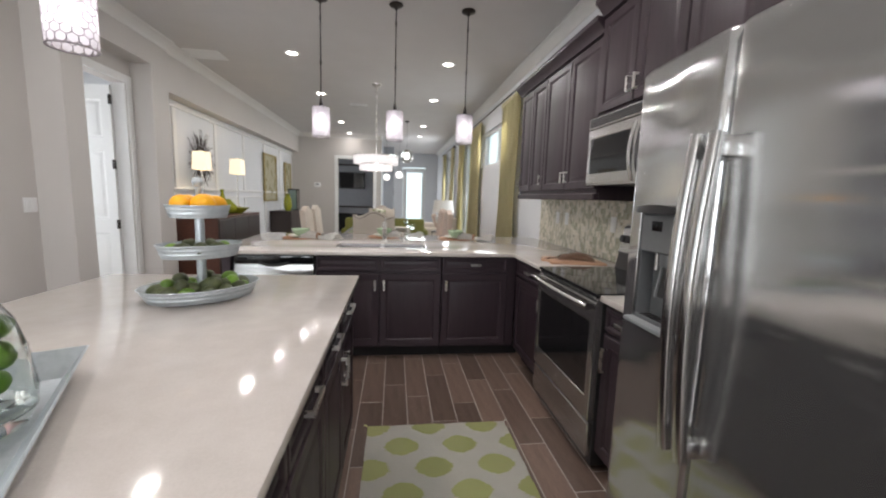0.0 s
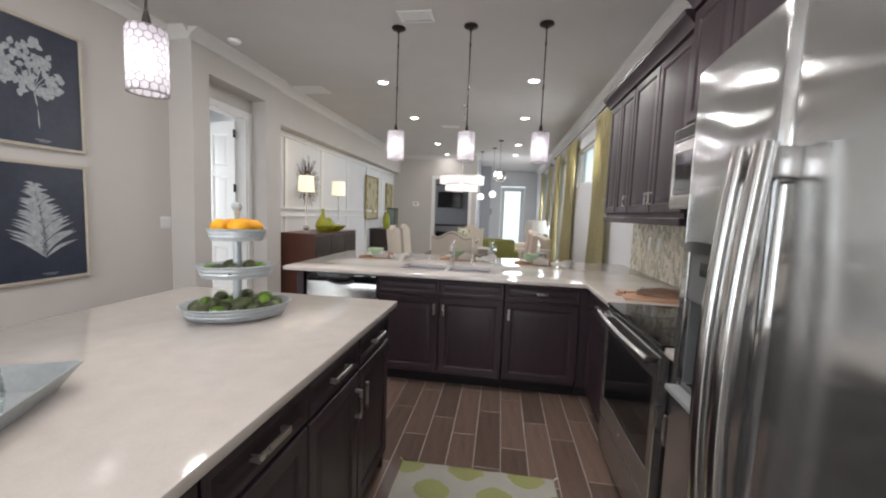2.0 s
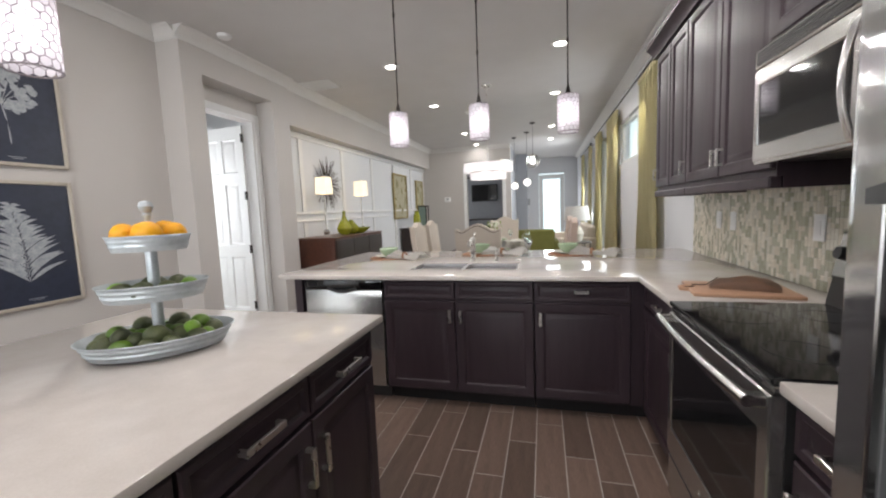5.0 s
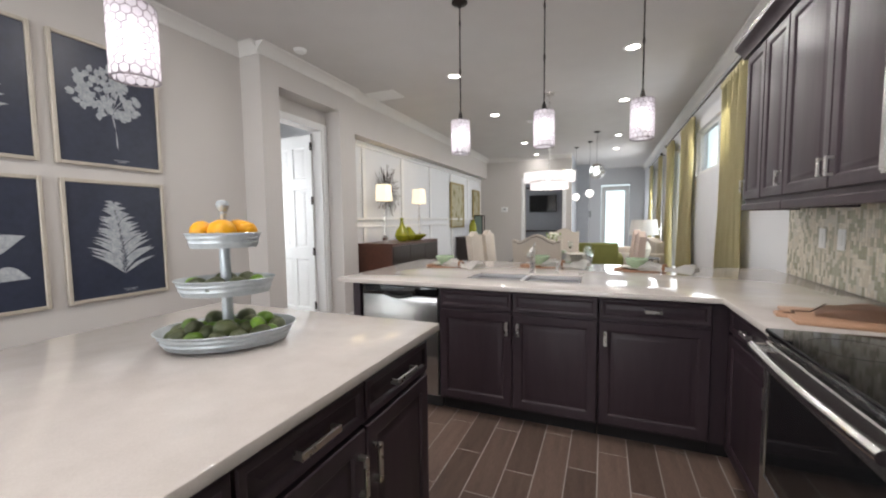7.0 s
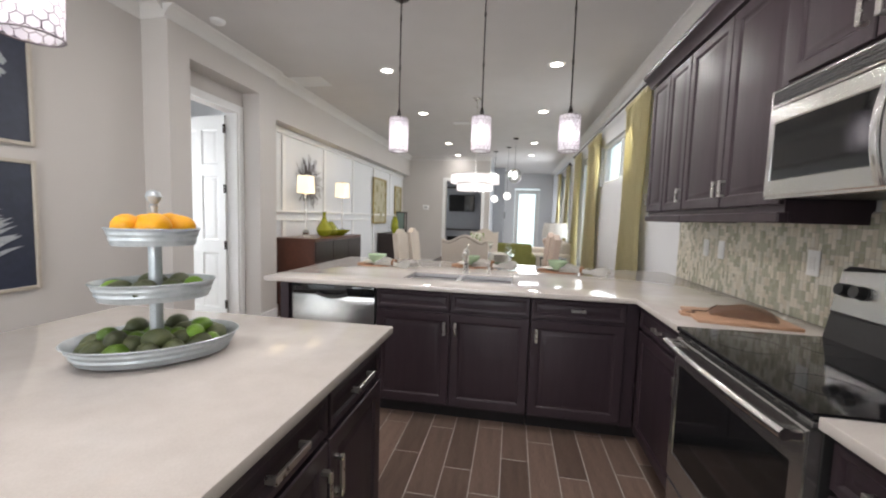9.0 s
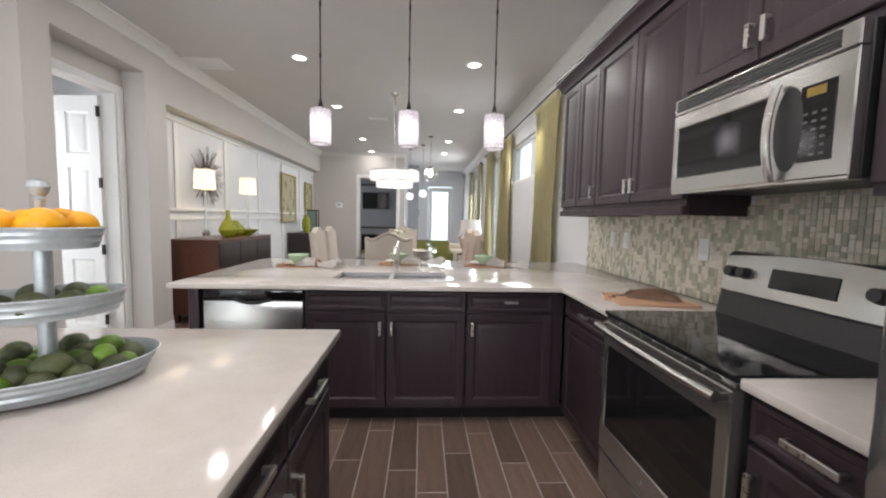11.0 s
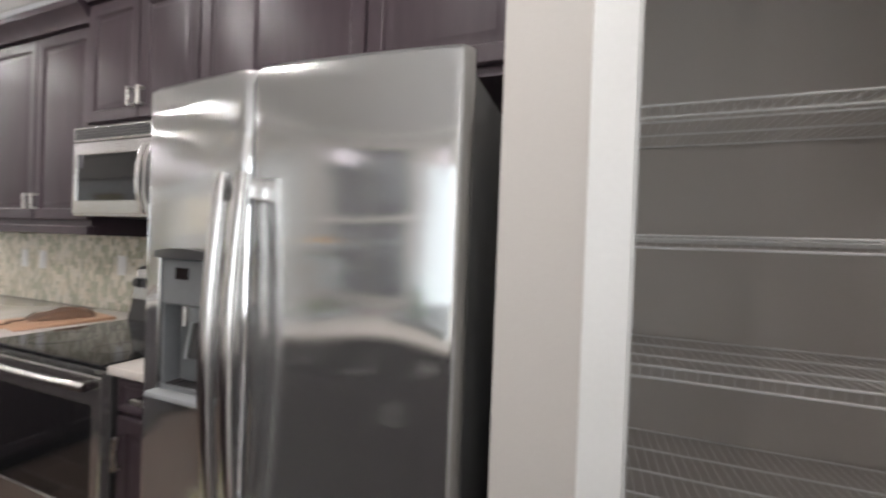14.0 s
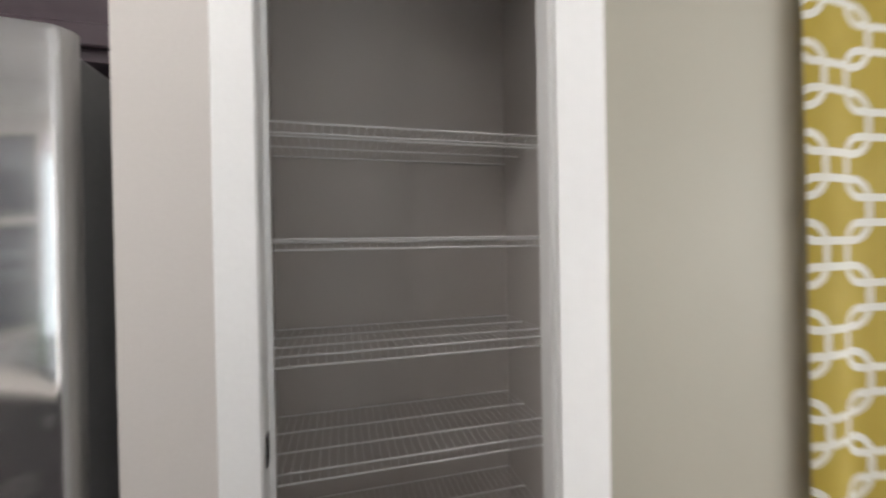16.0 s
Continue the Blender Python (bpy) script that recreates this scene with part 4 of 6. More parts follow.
dr = panel_door("interior_door", pose(-1.765, 5.150, 0, 0, 0, 174), 0.74, 2.43, "white six-panel door standing half open", [(a, b, z0, z1) for a, b in ((0.10, 0.335), (0.405, 0.64)) for z0, z1 in ((0.2, 0.85), (1.0, 1.75), (1.88, 2.28))])
for z in (0.25, 0.95, 1.6, 2.28):
    part("hinge", box(bmesh.new(), -0.016, 0.012, 0.010, 0.030, z - 0.05, z + 0.05, 0.002), M_BRONZE, dr, "dark bronze hinge")

# baseboards
def baseboard(name, x0, x1, y0, y1):
    return structure(name, box(bmesh.new(), x0, x1, y0, y1, 0, 0.13, 0.004), M_WHITE, "white painted baseboard", "baseboard")


baseboard("baseboard_west", XL, XL + 0.016, YB, 4.06)
baseboard("baseboard_return", XL, -1.42, 4.044, 4.06)
baseboard("baseboard_niche_a", -1.42, -1.404, 4.046, 4.29)
baseboard("baseboard_niche_b", -1.42, -1.404, 5.28, 5.60)
baseboard("baseboard_dining", -1.66, -1.644, 5.60, YF)
baseboard("baseboard_far", -1.64, -0.47, YF - 0.016, YF)
baseboard("baseboard_pantry", XP - 0.014, XP, 0.56, 0.713)
baseboard("baseboard_east", XR - 0.016, XR, 5.0, 16.0)

# wainscot on the dining wall
bm = bmesh.new()
box(bm, -1.66, -1.630, 5.60, YF, 2.42, 2.505, 0.008)
structure("trim_wainscot_top", bm, M_WHITE, "white moulding along the top of the panelling", "moulding")
bm = box(bmesh.new(), -1.66, -1.622, 5.60, YF, 1.345, 1.385, 0.006)
box(bm, -1.66, -1.634, 5.60, YF, 1.235, 1.262, 0.004)
structure("trim_chair_rail", bm, M_WHITE, "white double chair rail on the panelled wall", "moulding")
for k, y in enumerate((5.62, 6.08, 7.28, 8.48, 9.68, 10.88, 11.95)):
    for z0, z1 in ((0.13, 1.232), (1.388, 2.418)):
        structure("trim_stile_%d" % (2 * k + (z0 > 1)), box(bmesh.new(), -1.66, -1.640, y, y + 0.09, z0, z1, 0.004), M_WHITE, "white vertical batten of the panelling", "moulding")

# windows
M_PANE = glass("window_glass")
M_FROST = mat("bright_sky_haze", (0.8, 0.9, 0.95), rough=1.0, emit=(0.80, 0.93, 1.0), glow=2.2)


def window(name, x, y0, y1, z0, z1, cols, label, along="y"):
    c = tagged(new(name), label, "window", kind="structure")
    def b(nm, a0, a1, zz0, zz1, d0, d1, mm):
        if along == "y":
            return bx(nm, x + d0, x + d1, a0, a1, zz0, zz1, mm, c)
        return bx(nm, a0, a1, x + d0, x + d1, zz0, zz1, mm, c)
    b("window_frame", y0, y1, z0, z0 + 0.05, 0.04, 0.10, M_WHITE)
    b("window_frame", y0, y1, z1 - 0.05, z1, 0.04, 0.10, M_WHITE)
    w = (y1 - y0 - 0.05) / cols
    for i in range(cols + 1):
        b("mullion", y0 + i * w, y0 + i * w + 0.05, z0 + 0.05, z1 - 0.05, 0.04, 0.10, M_WHITE)
    for i in range(cols):
        p = b("pane", y0 + i * w + 0.05, y0 + (i + 1) * w, z0 + 0.05, z1 - 0.05, 0.066, 0.072, M_PANE)
        p.visible_shadow = False
    return c


window("window_1", XR, 5.85, 7.95, 1.93, 2.56, 2, "high white-framed transom window")
window("window_2", XR, 11.5, 13.1, 0.7, 2.6, 2, "tall white-framed window in the living room")
window("window_5", XR, 8.45, 9.85, 0.4, 2.6, 1, "tall white-framed window by the dining table")
window("window_6", XL - 0.15, -1.15, 1.45, 0.25, 2.25, 2, "wide white-framed window opposite the refrigerator")
window("window_3", XP, -3.55, -1.45, 0.35, 2.55, 2, "tall white-framed window of the breakfast nook")
# the last one is an assumed window, out of view
window("window_4", YB - 0.15, -1.3, 1.7, 0.3, 2.5, 3, "added white-framed window in the unseen back wall", along="x")
M_HAZE = mat("bright_haze", (0.8, 0.88, 0.9), (0.72, 0.84, 0.84), rough=1.0, scale=0.25, emit=(0.80, 0.93, 0.95), glow=1.15)
structure("backdrop_east", box(bmesh.new(), 7.0, 7.1, 2.0, 22.0, -0.2, 7.0), M_HAZE, "pale overexposed daylight outside the windows", "backdrop")
structure("backdrop_north", box(bmesh.new(), -3.0, 7.0, 22.0, 22.1, -0.2, 7.0), M_HAZE, "pale overexposed daylight beyond the end door", "backdrop")
M_HAZE_W = mat("soft_haze", (0.26, 0.30, 0.30), (0.16, 0.20, 0.18), rough=1.0, scale=0.5, emit=(0.80, 0.93, 1.0), glow=0.36)
structure("backdrop_west", box(bmesh.new(), -7.1, -7.0, -6.0, 22.0, -0.2, 7.0), M_HAZE_W, "pale overexposed daylight outside the west window", "backdrop")
ground = structure("ground", box(bmesh.new(), -300, 300, -300, 300, -0.30, -0.20), mat("lawn", (0.10, 0.14, 0.05), (0.06, 0.09, 0.03), rough=0.95, scale=0.6, fine=6), "green lawn outside the house", "ground")

# ---- curtains ----
def cloth(name, c1, c2):
    return mat(name, c1, c2, rough=0.85, scale=6, fine=300, bump=0.15)


M_OLIVE = cloth("olive_silk", (0.62, 0.56, 0.34), (0.54, 0.48, 0.27))
M_OLIVE.node_tree.nodes["Principled BSDF"].inputs["Roughness"].default_value = 0.5


def drape(m, width, z0, z1, folds, depth, material, label, gather=0.75, phase=0.0):
    """Hangs along x from 0 to width with pleats towards -y."""
    c = thing("curtain", label, "curtain", m, "curtains")
    bm = bmesh.new()
    n, rows_ = folds * 10, 14
    g = []
    rng = random.Random(int(width * 1000) + folds)
    ph = [rng.uniform(-0.5, 0.5) for _ in range(folds + 1)]
    for j in range(rows_ + 1):
        v = j / rows_
        z = z0 + (z1 - z0) * v
        row = []
        for i in range(n + 1):
            u = i / n
            a = phase + u * folds * 2 * math.pi + ph[int(u * folds)] * 0.6 * math.sin(math.pi * ((u * folds) % 1))
            amp = depth * (0.55 + 0.45 * (1 - v)) * (0.8 + 0.2 * math.sin(3 * u + 5 * v))
            x = width / 2 + (u - 0.5) * width * (gather + (1 - gather) * abs(0.5 - v) * 2)
            row.append(bm.verts.new((x + 0.012 * math.sin(a * 0.5 + 3 * v), -depth + amp * math.sin(a), z)))
        g.append(row)
    for j in range(rows_):
        for i in range(n):
            bm.faces.new((g[j][i], g[j][i + 1], g[j + 1][i + 1], g[j + 1][i]))
    bmesh.ops.solidify(bm, geom=bm.faces[:], thickness=0.003)
    part("cloth", bm, material, c)
    part("header", box(bmesh.new(), 0.01, width - 0.01, -depth - 0.02, -depth + 0.02, z1 - 0.05, z1 + 0.012, 0.008), material, c)
    return c


GOLD = "floor-length olive gold silk curtain in soft pleats"
drape(pose(XR - 0.02, 6.28, 0, 0, 0, -90), 0.86, 0.02, 2.74, 8, 0.06, M_OLIVE, GOLD + " beside the peninsula")
drape(pose(XR - 0.02, 8.70, 0, 0, 0, -90), 1.00, 0.02, 2.74, 9, 0.06, M_OLIVE, GOLD + " by the dining table")
drape(pose(XR - 0.02, 10.25, 0, 0, 0, -90), 0.75, 0.02, 2.74, 7, 0.06, M_OLIVE, GOLD + " by the dining window")
drape(pose(XR - 0.02, 13.45, 0, 0, 0, -90), 0.55, 0.02, 2.70, 6, 0.06, M_OLIVE, GOLD + " in the living room")
drape(pose(XR - 0.02, 11.6, 0, 0, 0, -90), 0.45, 0.02, 2.70, 6, 0.06, M_OLIVE, GOLD + " near the sofa")


def curtain_rod(y0, y1, z):
    c = thing("curtain_rod", "dark bronze curtain rod with ball finials", "curtain rod")
    part("pole", rod(bmesh.new(), (XR - 0.085, y0, z), (XR - 0.085, y1, z), 0.012, 12), M_BRONZE, c)
    for y in (y0, y1):
        part("finial", lathe(bmesh.new(), [(0, -0.03), (0.024, -0.016), (0.03, 0), (0.024, 0.016), (0, 0.03)], 16, Matrix.Translation((XR - 0.085, y, z))), M_BRONZE, c)
    for y in (y0 + 0.08, y1 - 0.08):
        part("bracket", box(bmesh.new(), XR - 0.09, XR - 0.001, y - 0.008, y + 0.008, z - 0.03, z - 0.012), M_BRONZE, c)


curtain_rod(5.36, 10.4, 2.785)
curtain_rod(11.1, 13.55, 2.74)

# nook curtain with a printed chain of links
def chain_cloth():
    m = cloth("mustard_link_print", (0.46, 0.34, 0.045), (0.40, 0.29, 0.03))
    n, l = m.node_tree.nodes, m.node_tree.links
    p = n["Principled BSDF"]
    base = p.inputs["Base Color"].links[0].from_socket
    co = n.new("ShaderNodeTexCoord")
    sep = n.new("ShaderNodeSeparateXYZ")
    l.new(co.outputs["Object"], sep.inputs[0])
    def op(kind, a, b=None):
        q = n.new("ShaderNodeMath")
        q.operation = kind
        for i, v in enumerate((a, b)):
            if v is None:
                continue
            if isinstance(v, (int, float)):
                q.inputs[i].default_value = v
            else:
                l.new(v, q.inputs[i])
        return q.outputs[0]
    def wrap(v, m):
        q = op("WRAP", v, m)
        q.node.inputs[2].default_value = 0.0
        return q
    def links(cx, cz):
        """Outlines of rounded links, 0.27 m wide and 0.165 m high."""
        qx = op("SUBTRACT", op("ABSOLUTE", op("SUBTRACT", wrap(op("ADD", sep.outputs["X"], 10.0 - cx + 0.18), 0.36), 0.18)), 0.075)
        qz = op("SUBTRACT", op("ABSOLUTE", op("SUBTRACT", wrap(op("ADD", sep.outputs["Z"], 10.0 - cz + 0.1165), 0.233), 0.1165)), 0.0225)
        d = op("SQRT", op("ADD", op("POWER", op("MAXIMUM", qx, 0.0), 2.0), op("POWER", op("MAXIMUM", qz, 0.0), 2.0)))
        return op("LESS_THAN", op("ABSOLUTE", op("SUBTRACT", d, 0.060)), 0.0105)
    both = op("MAXIMUM", links(0.03, 1.69), links(0.21, 1.5735))
    mix = n.new("ShaderNodeMix")
    mix.data_type = "RGBA"
    l.new(both, mix.inputs["Factor"])
    l.new(base, mix.inputs["A"])
    mix.inputs["B"].default_value = (0.72, 0.70, 0.62, 1)
    l.new(mix.outputs["Result"], p.inputs["Base Color"])
    return m


drape(pose(XP - 0.02, -0.815, 0, 0, 0, -90), 0.55, 0.02, 2.72, 2, 0.012, chain_cloth(), "mustard curtain printed with white interlocking links", gather=0.97, phase=math.pi)

# ---- kitchen things ----
M_GALV = mat("galvanized_steel", (0.54, 0.58, 0.60), (0.40, 0.44, 0.46), rough=0.40, metal=0.45, scale=14, fine=70, bump=0.08)
M_LEMON = mat("lemon_peel", (0.82, 0.40, 0.004), (0.78, 0.33, 0.003), rough=0.5, scale=10, fine=160, bump=0.3)
M_LIME = mat("lime_peel", (0.16, 0.28, 0.03), (0.09, 0.19, 0.02), rough=0.36, scale=12, fine=150, bump=0.2, random_tint=0.35)
M_AVO = mat("avocado_skin", (0.085, 0.095, 0.035), (0.042, 0.055, 0.022), rough=0.5, scale=18, fine=120, bump=0.5, random_tint=0.3)


def tray_bm(r, h, sy=0.74):
    """An oval pan with sloped ribbed sides and a rolled rim."""
    bm = bmesh.new()
    lathe(bm, [(0.0, 0.0), (r * 0.86, 0.0), (r * 0.890, h * 0.26), (r * 0.912, h * 0.32), (r * 0.912, h * 0.40), (r * 0.905, h * 0.46), (r * 0.925, h * 0.60), (r * 0.946, h * 0.66), (r * 0.946, h * 0.74), (r * 0.945, h * 0.80), (r * 0.975, h * 0.94), (r * 1.0, h), (r * 0.985, h * 1.05), (r * 0.965, h * 0.97), (r * 0.91, h * 0.5), (r * 0.85, 0.005), (0.0, 0.005)], 56, None, 1.0, sy)
    return bm


def fruit_bm(r, long_, tip):
    bm = bmesh.new()
    prof = []
    for i in range(11):
        a = math.pi * i / 10
        s = math.sin(a)
        prof.append((r * s, -r * long_ * math.cos(a) + (tip * r if i == 10 else 0) - (tip * r * 0.6 if i == 0 else 0)))
    prof[0], prof[-1] = (0.0, prof[0][1]), (0.0, prof[-1][1])
    return lathe(bm, prof, 14)


SX, SY_, ROT = 0.486, 2.080, 42
stand = thing("tiered_stand", "three-tier galvanized steel serving stand on the island", "serving stand", pose(SX, SY_, 0.9145, 0, 0, ROT))
TIERS = ((0.218, 0.050, 0.008), (0.155, 0.050, 0.172), (0.117, 0.048, 0.327))
for r, h, z in TIERS:
    part("tray", tray_bm(r, h), M_GALV, stand, "oval galvanized steel tray", at=pose(0, 0, z))
part("foot", lathe(bmesh.new(), [(0, 0), (0.09, 0), (0.09, 0.007), (0, 0.007)], 32), M_GALV, stand)
part("pole", lathe(bmesh.new(), [(0, 0.013), (0.017, 0.013), (0.017, 0.172), (0, 0.172)], 20), M_GALV, stand)
part("pole", lathe(bmesh.new(), [(0, 0.177), (0.017, 0.177), (0.017, 0.327), (0, 0.327)], 20), M_GALV, stand)
part("finial", lathe(bmesh.new(), [(0, 0.332), (0.009, 0.332), (0.009, 0.433), (0.013, 0.440), (0.009, 0.446), (0.016, 0.454), (0.021, 0.468), (0.016, 0.482), (0, 0.488)], 20), M_GALV, stand, "ball finial")

fruits = {}


def fruit(kind, x, y, z, rng):
    r, lng, tip, mm, label = {"lemon": (0.038, 1.12, 0.10, M_LEMON, "ripe yellow-orange lemon in the stand's top tray"), "lime": (0.0265, 1.16, 0.12, M_LIME, "green lime in a galvanized tray"), "avocado": (0.029, 1.3, 0.0, M_AVO, "small dark green avocado in a galvanized tray")}[kind]
    if kind not in fruits:
        fruits[kind] = mesh_of(kind, fruit_bm(r, lng, tip), mm)
    ob = tagged(new(kind, fruits[kind]), label, kind, "fruit on the tiered stand")
    p = pose(SX, SY_, 0.9145, 0, 0, ROT) @ Vector((x, y, z + r * 0.98))
    s = rng.uniform(0.9, 1.12)
    ob.matrix_basis = pose(*p, rng.uniform(70, 110), rng.uniform(-20, 20), rng.uniform(0, 360)) @ Matrix.Diagonal((s, s, s, 1))
    return ob


rng = random.Random(4)
z = TIERS[2][2] + 0.016
for x, y in ((-0.064, -0.004), (0.066, 0.004), (0.002, -0.040), (-0.022, 0.044), (0.038, 0.040)):
    fruit("lemon", x, y, z, rng)
z = TIERS[0][2] + 0.005
for ringr, n in ((0.152, 15), (0.096, 9), (0.050, 4)):
    for i in range(n):
        a = 2 * math.pi * (i + rng.uniform(-0.15, 0.15)) / n
        fruit("lime" if rng.random() < 0.36 else "avocado", ringr * math.cos(a), ringr * 0.74 * math.sin(a), z + (0.006 if ringr < 0.1 else 0.0), rng)
for i in range(7):
    a = 2 * math.pi * (i + 0.3) / 7
    fruit("lime" if i % 3 == 0 else "avocado", 0.118 * math.cos(a), 0.118 * 0.74 * math.sin(a), z + 0.028, rng)
z = TIERS[1][2] + 0.005
for i in (0, 1, 2, 4, 5, 6, 7):
    a = 2 * math.pi * (i + 0.4) / 9
    fruit("lime" if i % 4 == 0 else "avocado", 0.098 * math.cos(a), 0.098 * 0.72 * math.sin(a), z, rng)

# serving tray with a jug of limes and a bottle
tray = thing("serving_tray", "rectangular galvanized metal serving tray on the island", "tray", pose(0.485, 0.985, 0.9145, 0, 0, 27))
bm = bmesh.new()
w, d, h, fl = 0.20, 0.31, 0.060, 0.040
lo = [bm.verts.new((a * w, b * d, 0.0)) for a, b in ((-1, -1), (1, -1), (1, 1), (-1, 1))]
up = [bm.verts.new((a * (w + fl), b * (d + fl), h)) for a, b in ((-1, -1), (1, -1), (1, 1), (-1, 1))]
inn = [bm.verts.new((a * (w + fl - 0.005), b * (d + fl - 0.005), h)) for a, b in ((-1, -1), (1, -1), (1, 1), (-1, 1))]
bot = [bm.verts.new((a * (w - 0.004), b * (d - 0.004), 0.005)) for a, b in ((-1, -1), (1, -1), (1, 1), (-1, 1))]
bm.faces.new(lo[::-1])
for p, q in ((lo, up), (up, inn), (inn, bot)):
    for k in range(4):
        bm.faces.new((p[k], p[(k + 1) % 4], q[(k + 1) % 4], q[k]))
bm.faces.new(bot)
part("pan", bm, M_GALV, tray)
part("handle", tube(bmesh.new(), [(-0.06 + 0.12 * i / 10, d + fl + 0.004 + 0.03 * math.sin(math.pi * i / 10), h + 0.006) for i in range(11)], 0.006, 8), mat("tan_leather", (0.28, 0.12, 0.05), rough=0.6), tray, "tan leather handle")
M_CLEAR = glass("jug_glass", (0.95, 0.99, 0.97))
TM = pose(0.485, 0.985, 0.9145, 0, 0, 27)
JM = TM @ pose(0.105, 0.115, 0.006)
jug = thing("glass_jug", "tall ribbed clear glass beverage jug filled with limes", "jug", JM)
part("glass_wall", lathe(bmesh.new(), [(0.0, 0.001), (0.082, 0.001), (0.095, 0.03), (0.0965, 0.05)] + [(0.0965 - 0.011 * i / 12 + (0.0022 if i % 2 else 0.0), 0.055 + 0.0075 * i) for i in range(13)] + [(0.075, 0.19), (0.045, 0.245), (0.048, 0.262), (0.044, 0.262), (0.041, 0.245), (0.071, 0.188), (0.081, 0.145), (0.091, 0.06), (0.091, 0.03), (0.0, 0.006)], 40), M_CLEAR, jug, "clear ribbed glass")
for i in range(16):
    a, q = i * 2.4, 0.045 if i % 5 else 0.0
    if "lime" in fruits:
        ob = tagged(new("lime", fruits["lime"]), "green lime inside the glass jug", "lime", "limes in the jug")
        ob.matrix_basis = JM @ pose(q * math.cos(a), q * math.sin(a), 0.032 + 0.0115 * i, 80, 10 * i, 50 * i)
bottle = thing("bottle", "small bottle with a pink and white label on the tray", "bottle", TM @ pose(-0.02, 0.255, 0.006))
part("glass_body", lathe(bmesh.new(), [(0.0, 0.0), (0.046, 0.0), (0.048, 0.02), (0.040, 0.15), (0.030, 0.22), (0.022, 0.238), (0.022, 0.245), (0.0, 0.245)], 28), mat("milk_bottle", (0.72, 0.74, 0.74), rough=0.15), bottle)
part("label", lathe(bmesh.new(), [(0.0470, 0.05), (0.0474, 0.05), (0.0418, 0.14), (0.0414, 0.14)], 28), mat("pink_label", (0.75, 0.30, 0.34), (0.78, 0.7, 0.68), rough=0.6, scale=22), bottle, "pink and white label")
part("cap", cyl(bmesh.new(), 0, 0, 0.2455, 0.262, 0.023), M_WHITE, bottle, "white cap")

# rug
def rug():
    c = thing("rug", "white cotton rug with green diamond spots on the floor", "rug", pose(1.53, 1.80, 0.0035))
    m = mat("rug_cotton", (0.74, 0.72, 0.66), (0.68, 0.66, 0.60), rough=0.95, scale=10, fine=240, bump=0.5)
    n, l = m.node_tree.nodes, m.node_tree.links
    p = n["Principled BSDF"]
    base = p.inputs["Base Color"].links[0].from_socket
    co = n.new("ShaderNodeTexCoord")
    nz = n.new("ShaderNodeTexNoise")
    nz.inputs["Scale"].default_value = 45
    mp = n.new("ShaderNodeMapping")
    mp.inputs["Scale"].default_value = (0.25, 2.2, 1)
    l.new(co.outputs["Object"], mp.inputs["Vector"])
    l.new(mp.outputs["Vector"], nz.inputs["Vector"])
    sep = n.new("ShaderNodeSeparateXYZ")
    l.new(co.outputs["Object"], sep.inputs[0])
    def op(kind, a, b, c3=None):
        q = n.new("ShaderNodeMath")
        q.operation = kind
        for i, v in enumerate((a, b, c3)):
            if v is None:
                continue
            if isinstance(v, (int, float)):
                q.inputs[i].default_value = v
            else:
                l.new(v, q.inputs[i])
        return q.outputs[0]
    xx = op("ADD", sep.outputs["X"], op("MULTIPLY", op("SUBTRACT", nz.outputs["Fac"], 0.5), 0.05))
    masks = []
    for dx, dy in ((0.0, 0.0), (0.16, 0.175)):
        u = op("SUBTRACT", op("WRAP", op("ADD", xx, 10.0 + dx - 0.025), 0.32, 0.0), 0.16)
        v = op("SUBTRACT", op("WRAP", op("ADD", sep.outputs["Y"], 10.0 + dy + 0.093), 0.35, 0.0), 0.175)
        a = op("POWER", op("ABSOLUTE", op("DIVIDE", u, 0.096), 0), 1.6)
        b = op("POWER", op("ABSOLUTE", op("DIVIDE", v, 0.078), 0), 1.6)
        masks.append(op("LESS_THAN", op("ADD", a, b), 1.0))
    mix = n.new("ShaderNodeMix")
    mix.data_type = "RGBA"
    l.new(op("MAXIMUM", masks[0], masks[1]), mix.inputs["Factor"])
    l.new(base, mix.inputs["A"])
    mix.inputs["B"].default_value = (0.56, 0.58, 0.27, 1)
    l.new(mix.outputs["Result"], p.inputs["Base Color"])
    bm = bmesh.new()
    nx, ny = 24, 44
    rg = random.Random(2)
    g = [[bm.verts.new(((i / nx - 0.5) * 0.82 + rg.uniform(-0.002, 0.002), (j / ny - 0.5) * 1.56 + rg.uniform(-0.002, 0.002), 0.006 + 0.0012 * math.sin(i * 1.3 + j))) for j in range(ny + 1)] for i in range(nx + 1)]
    for i in range(nx):
        for j in range(ny):
            bm.faces.new((g[i][j], g[i + 1][j], g[i + 1][j + 1], g[i][j + 1]))
    bmesh.ops.solidify(bm, geom=bm.faces[:], thickness=0.006)
    part("weave", bm, m, c)
    for x in (-0.41, 0.41):
        part("tassel", tube(bmesh.new(), [(x, 0.78, 0.004), (x + math.copysign(0.012, x), 0.795, 0.004), (x + math.copysign(0.02, x), 0.80, 0.003)], 0.004, 6), m, c)


rug()

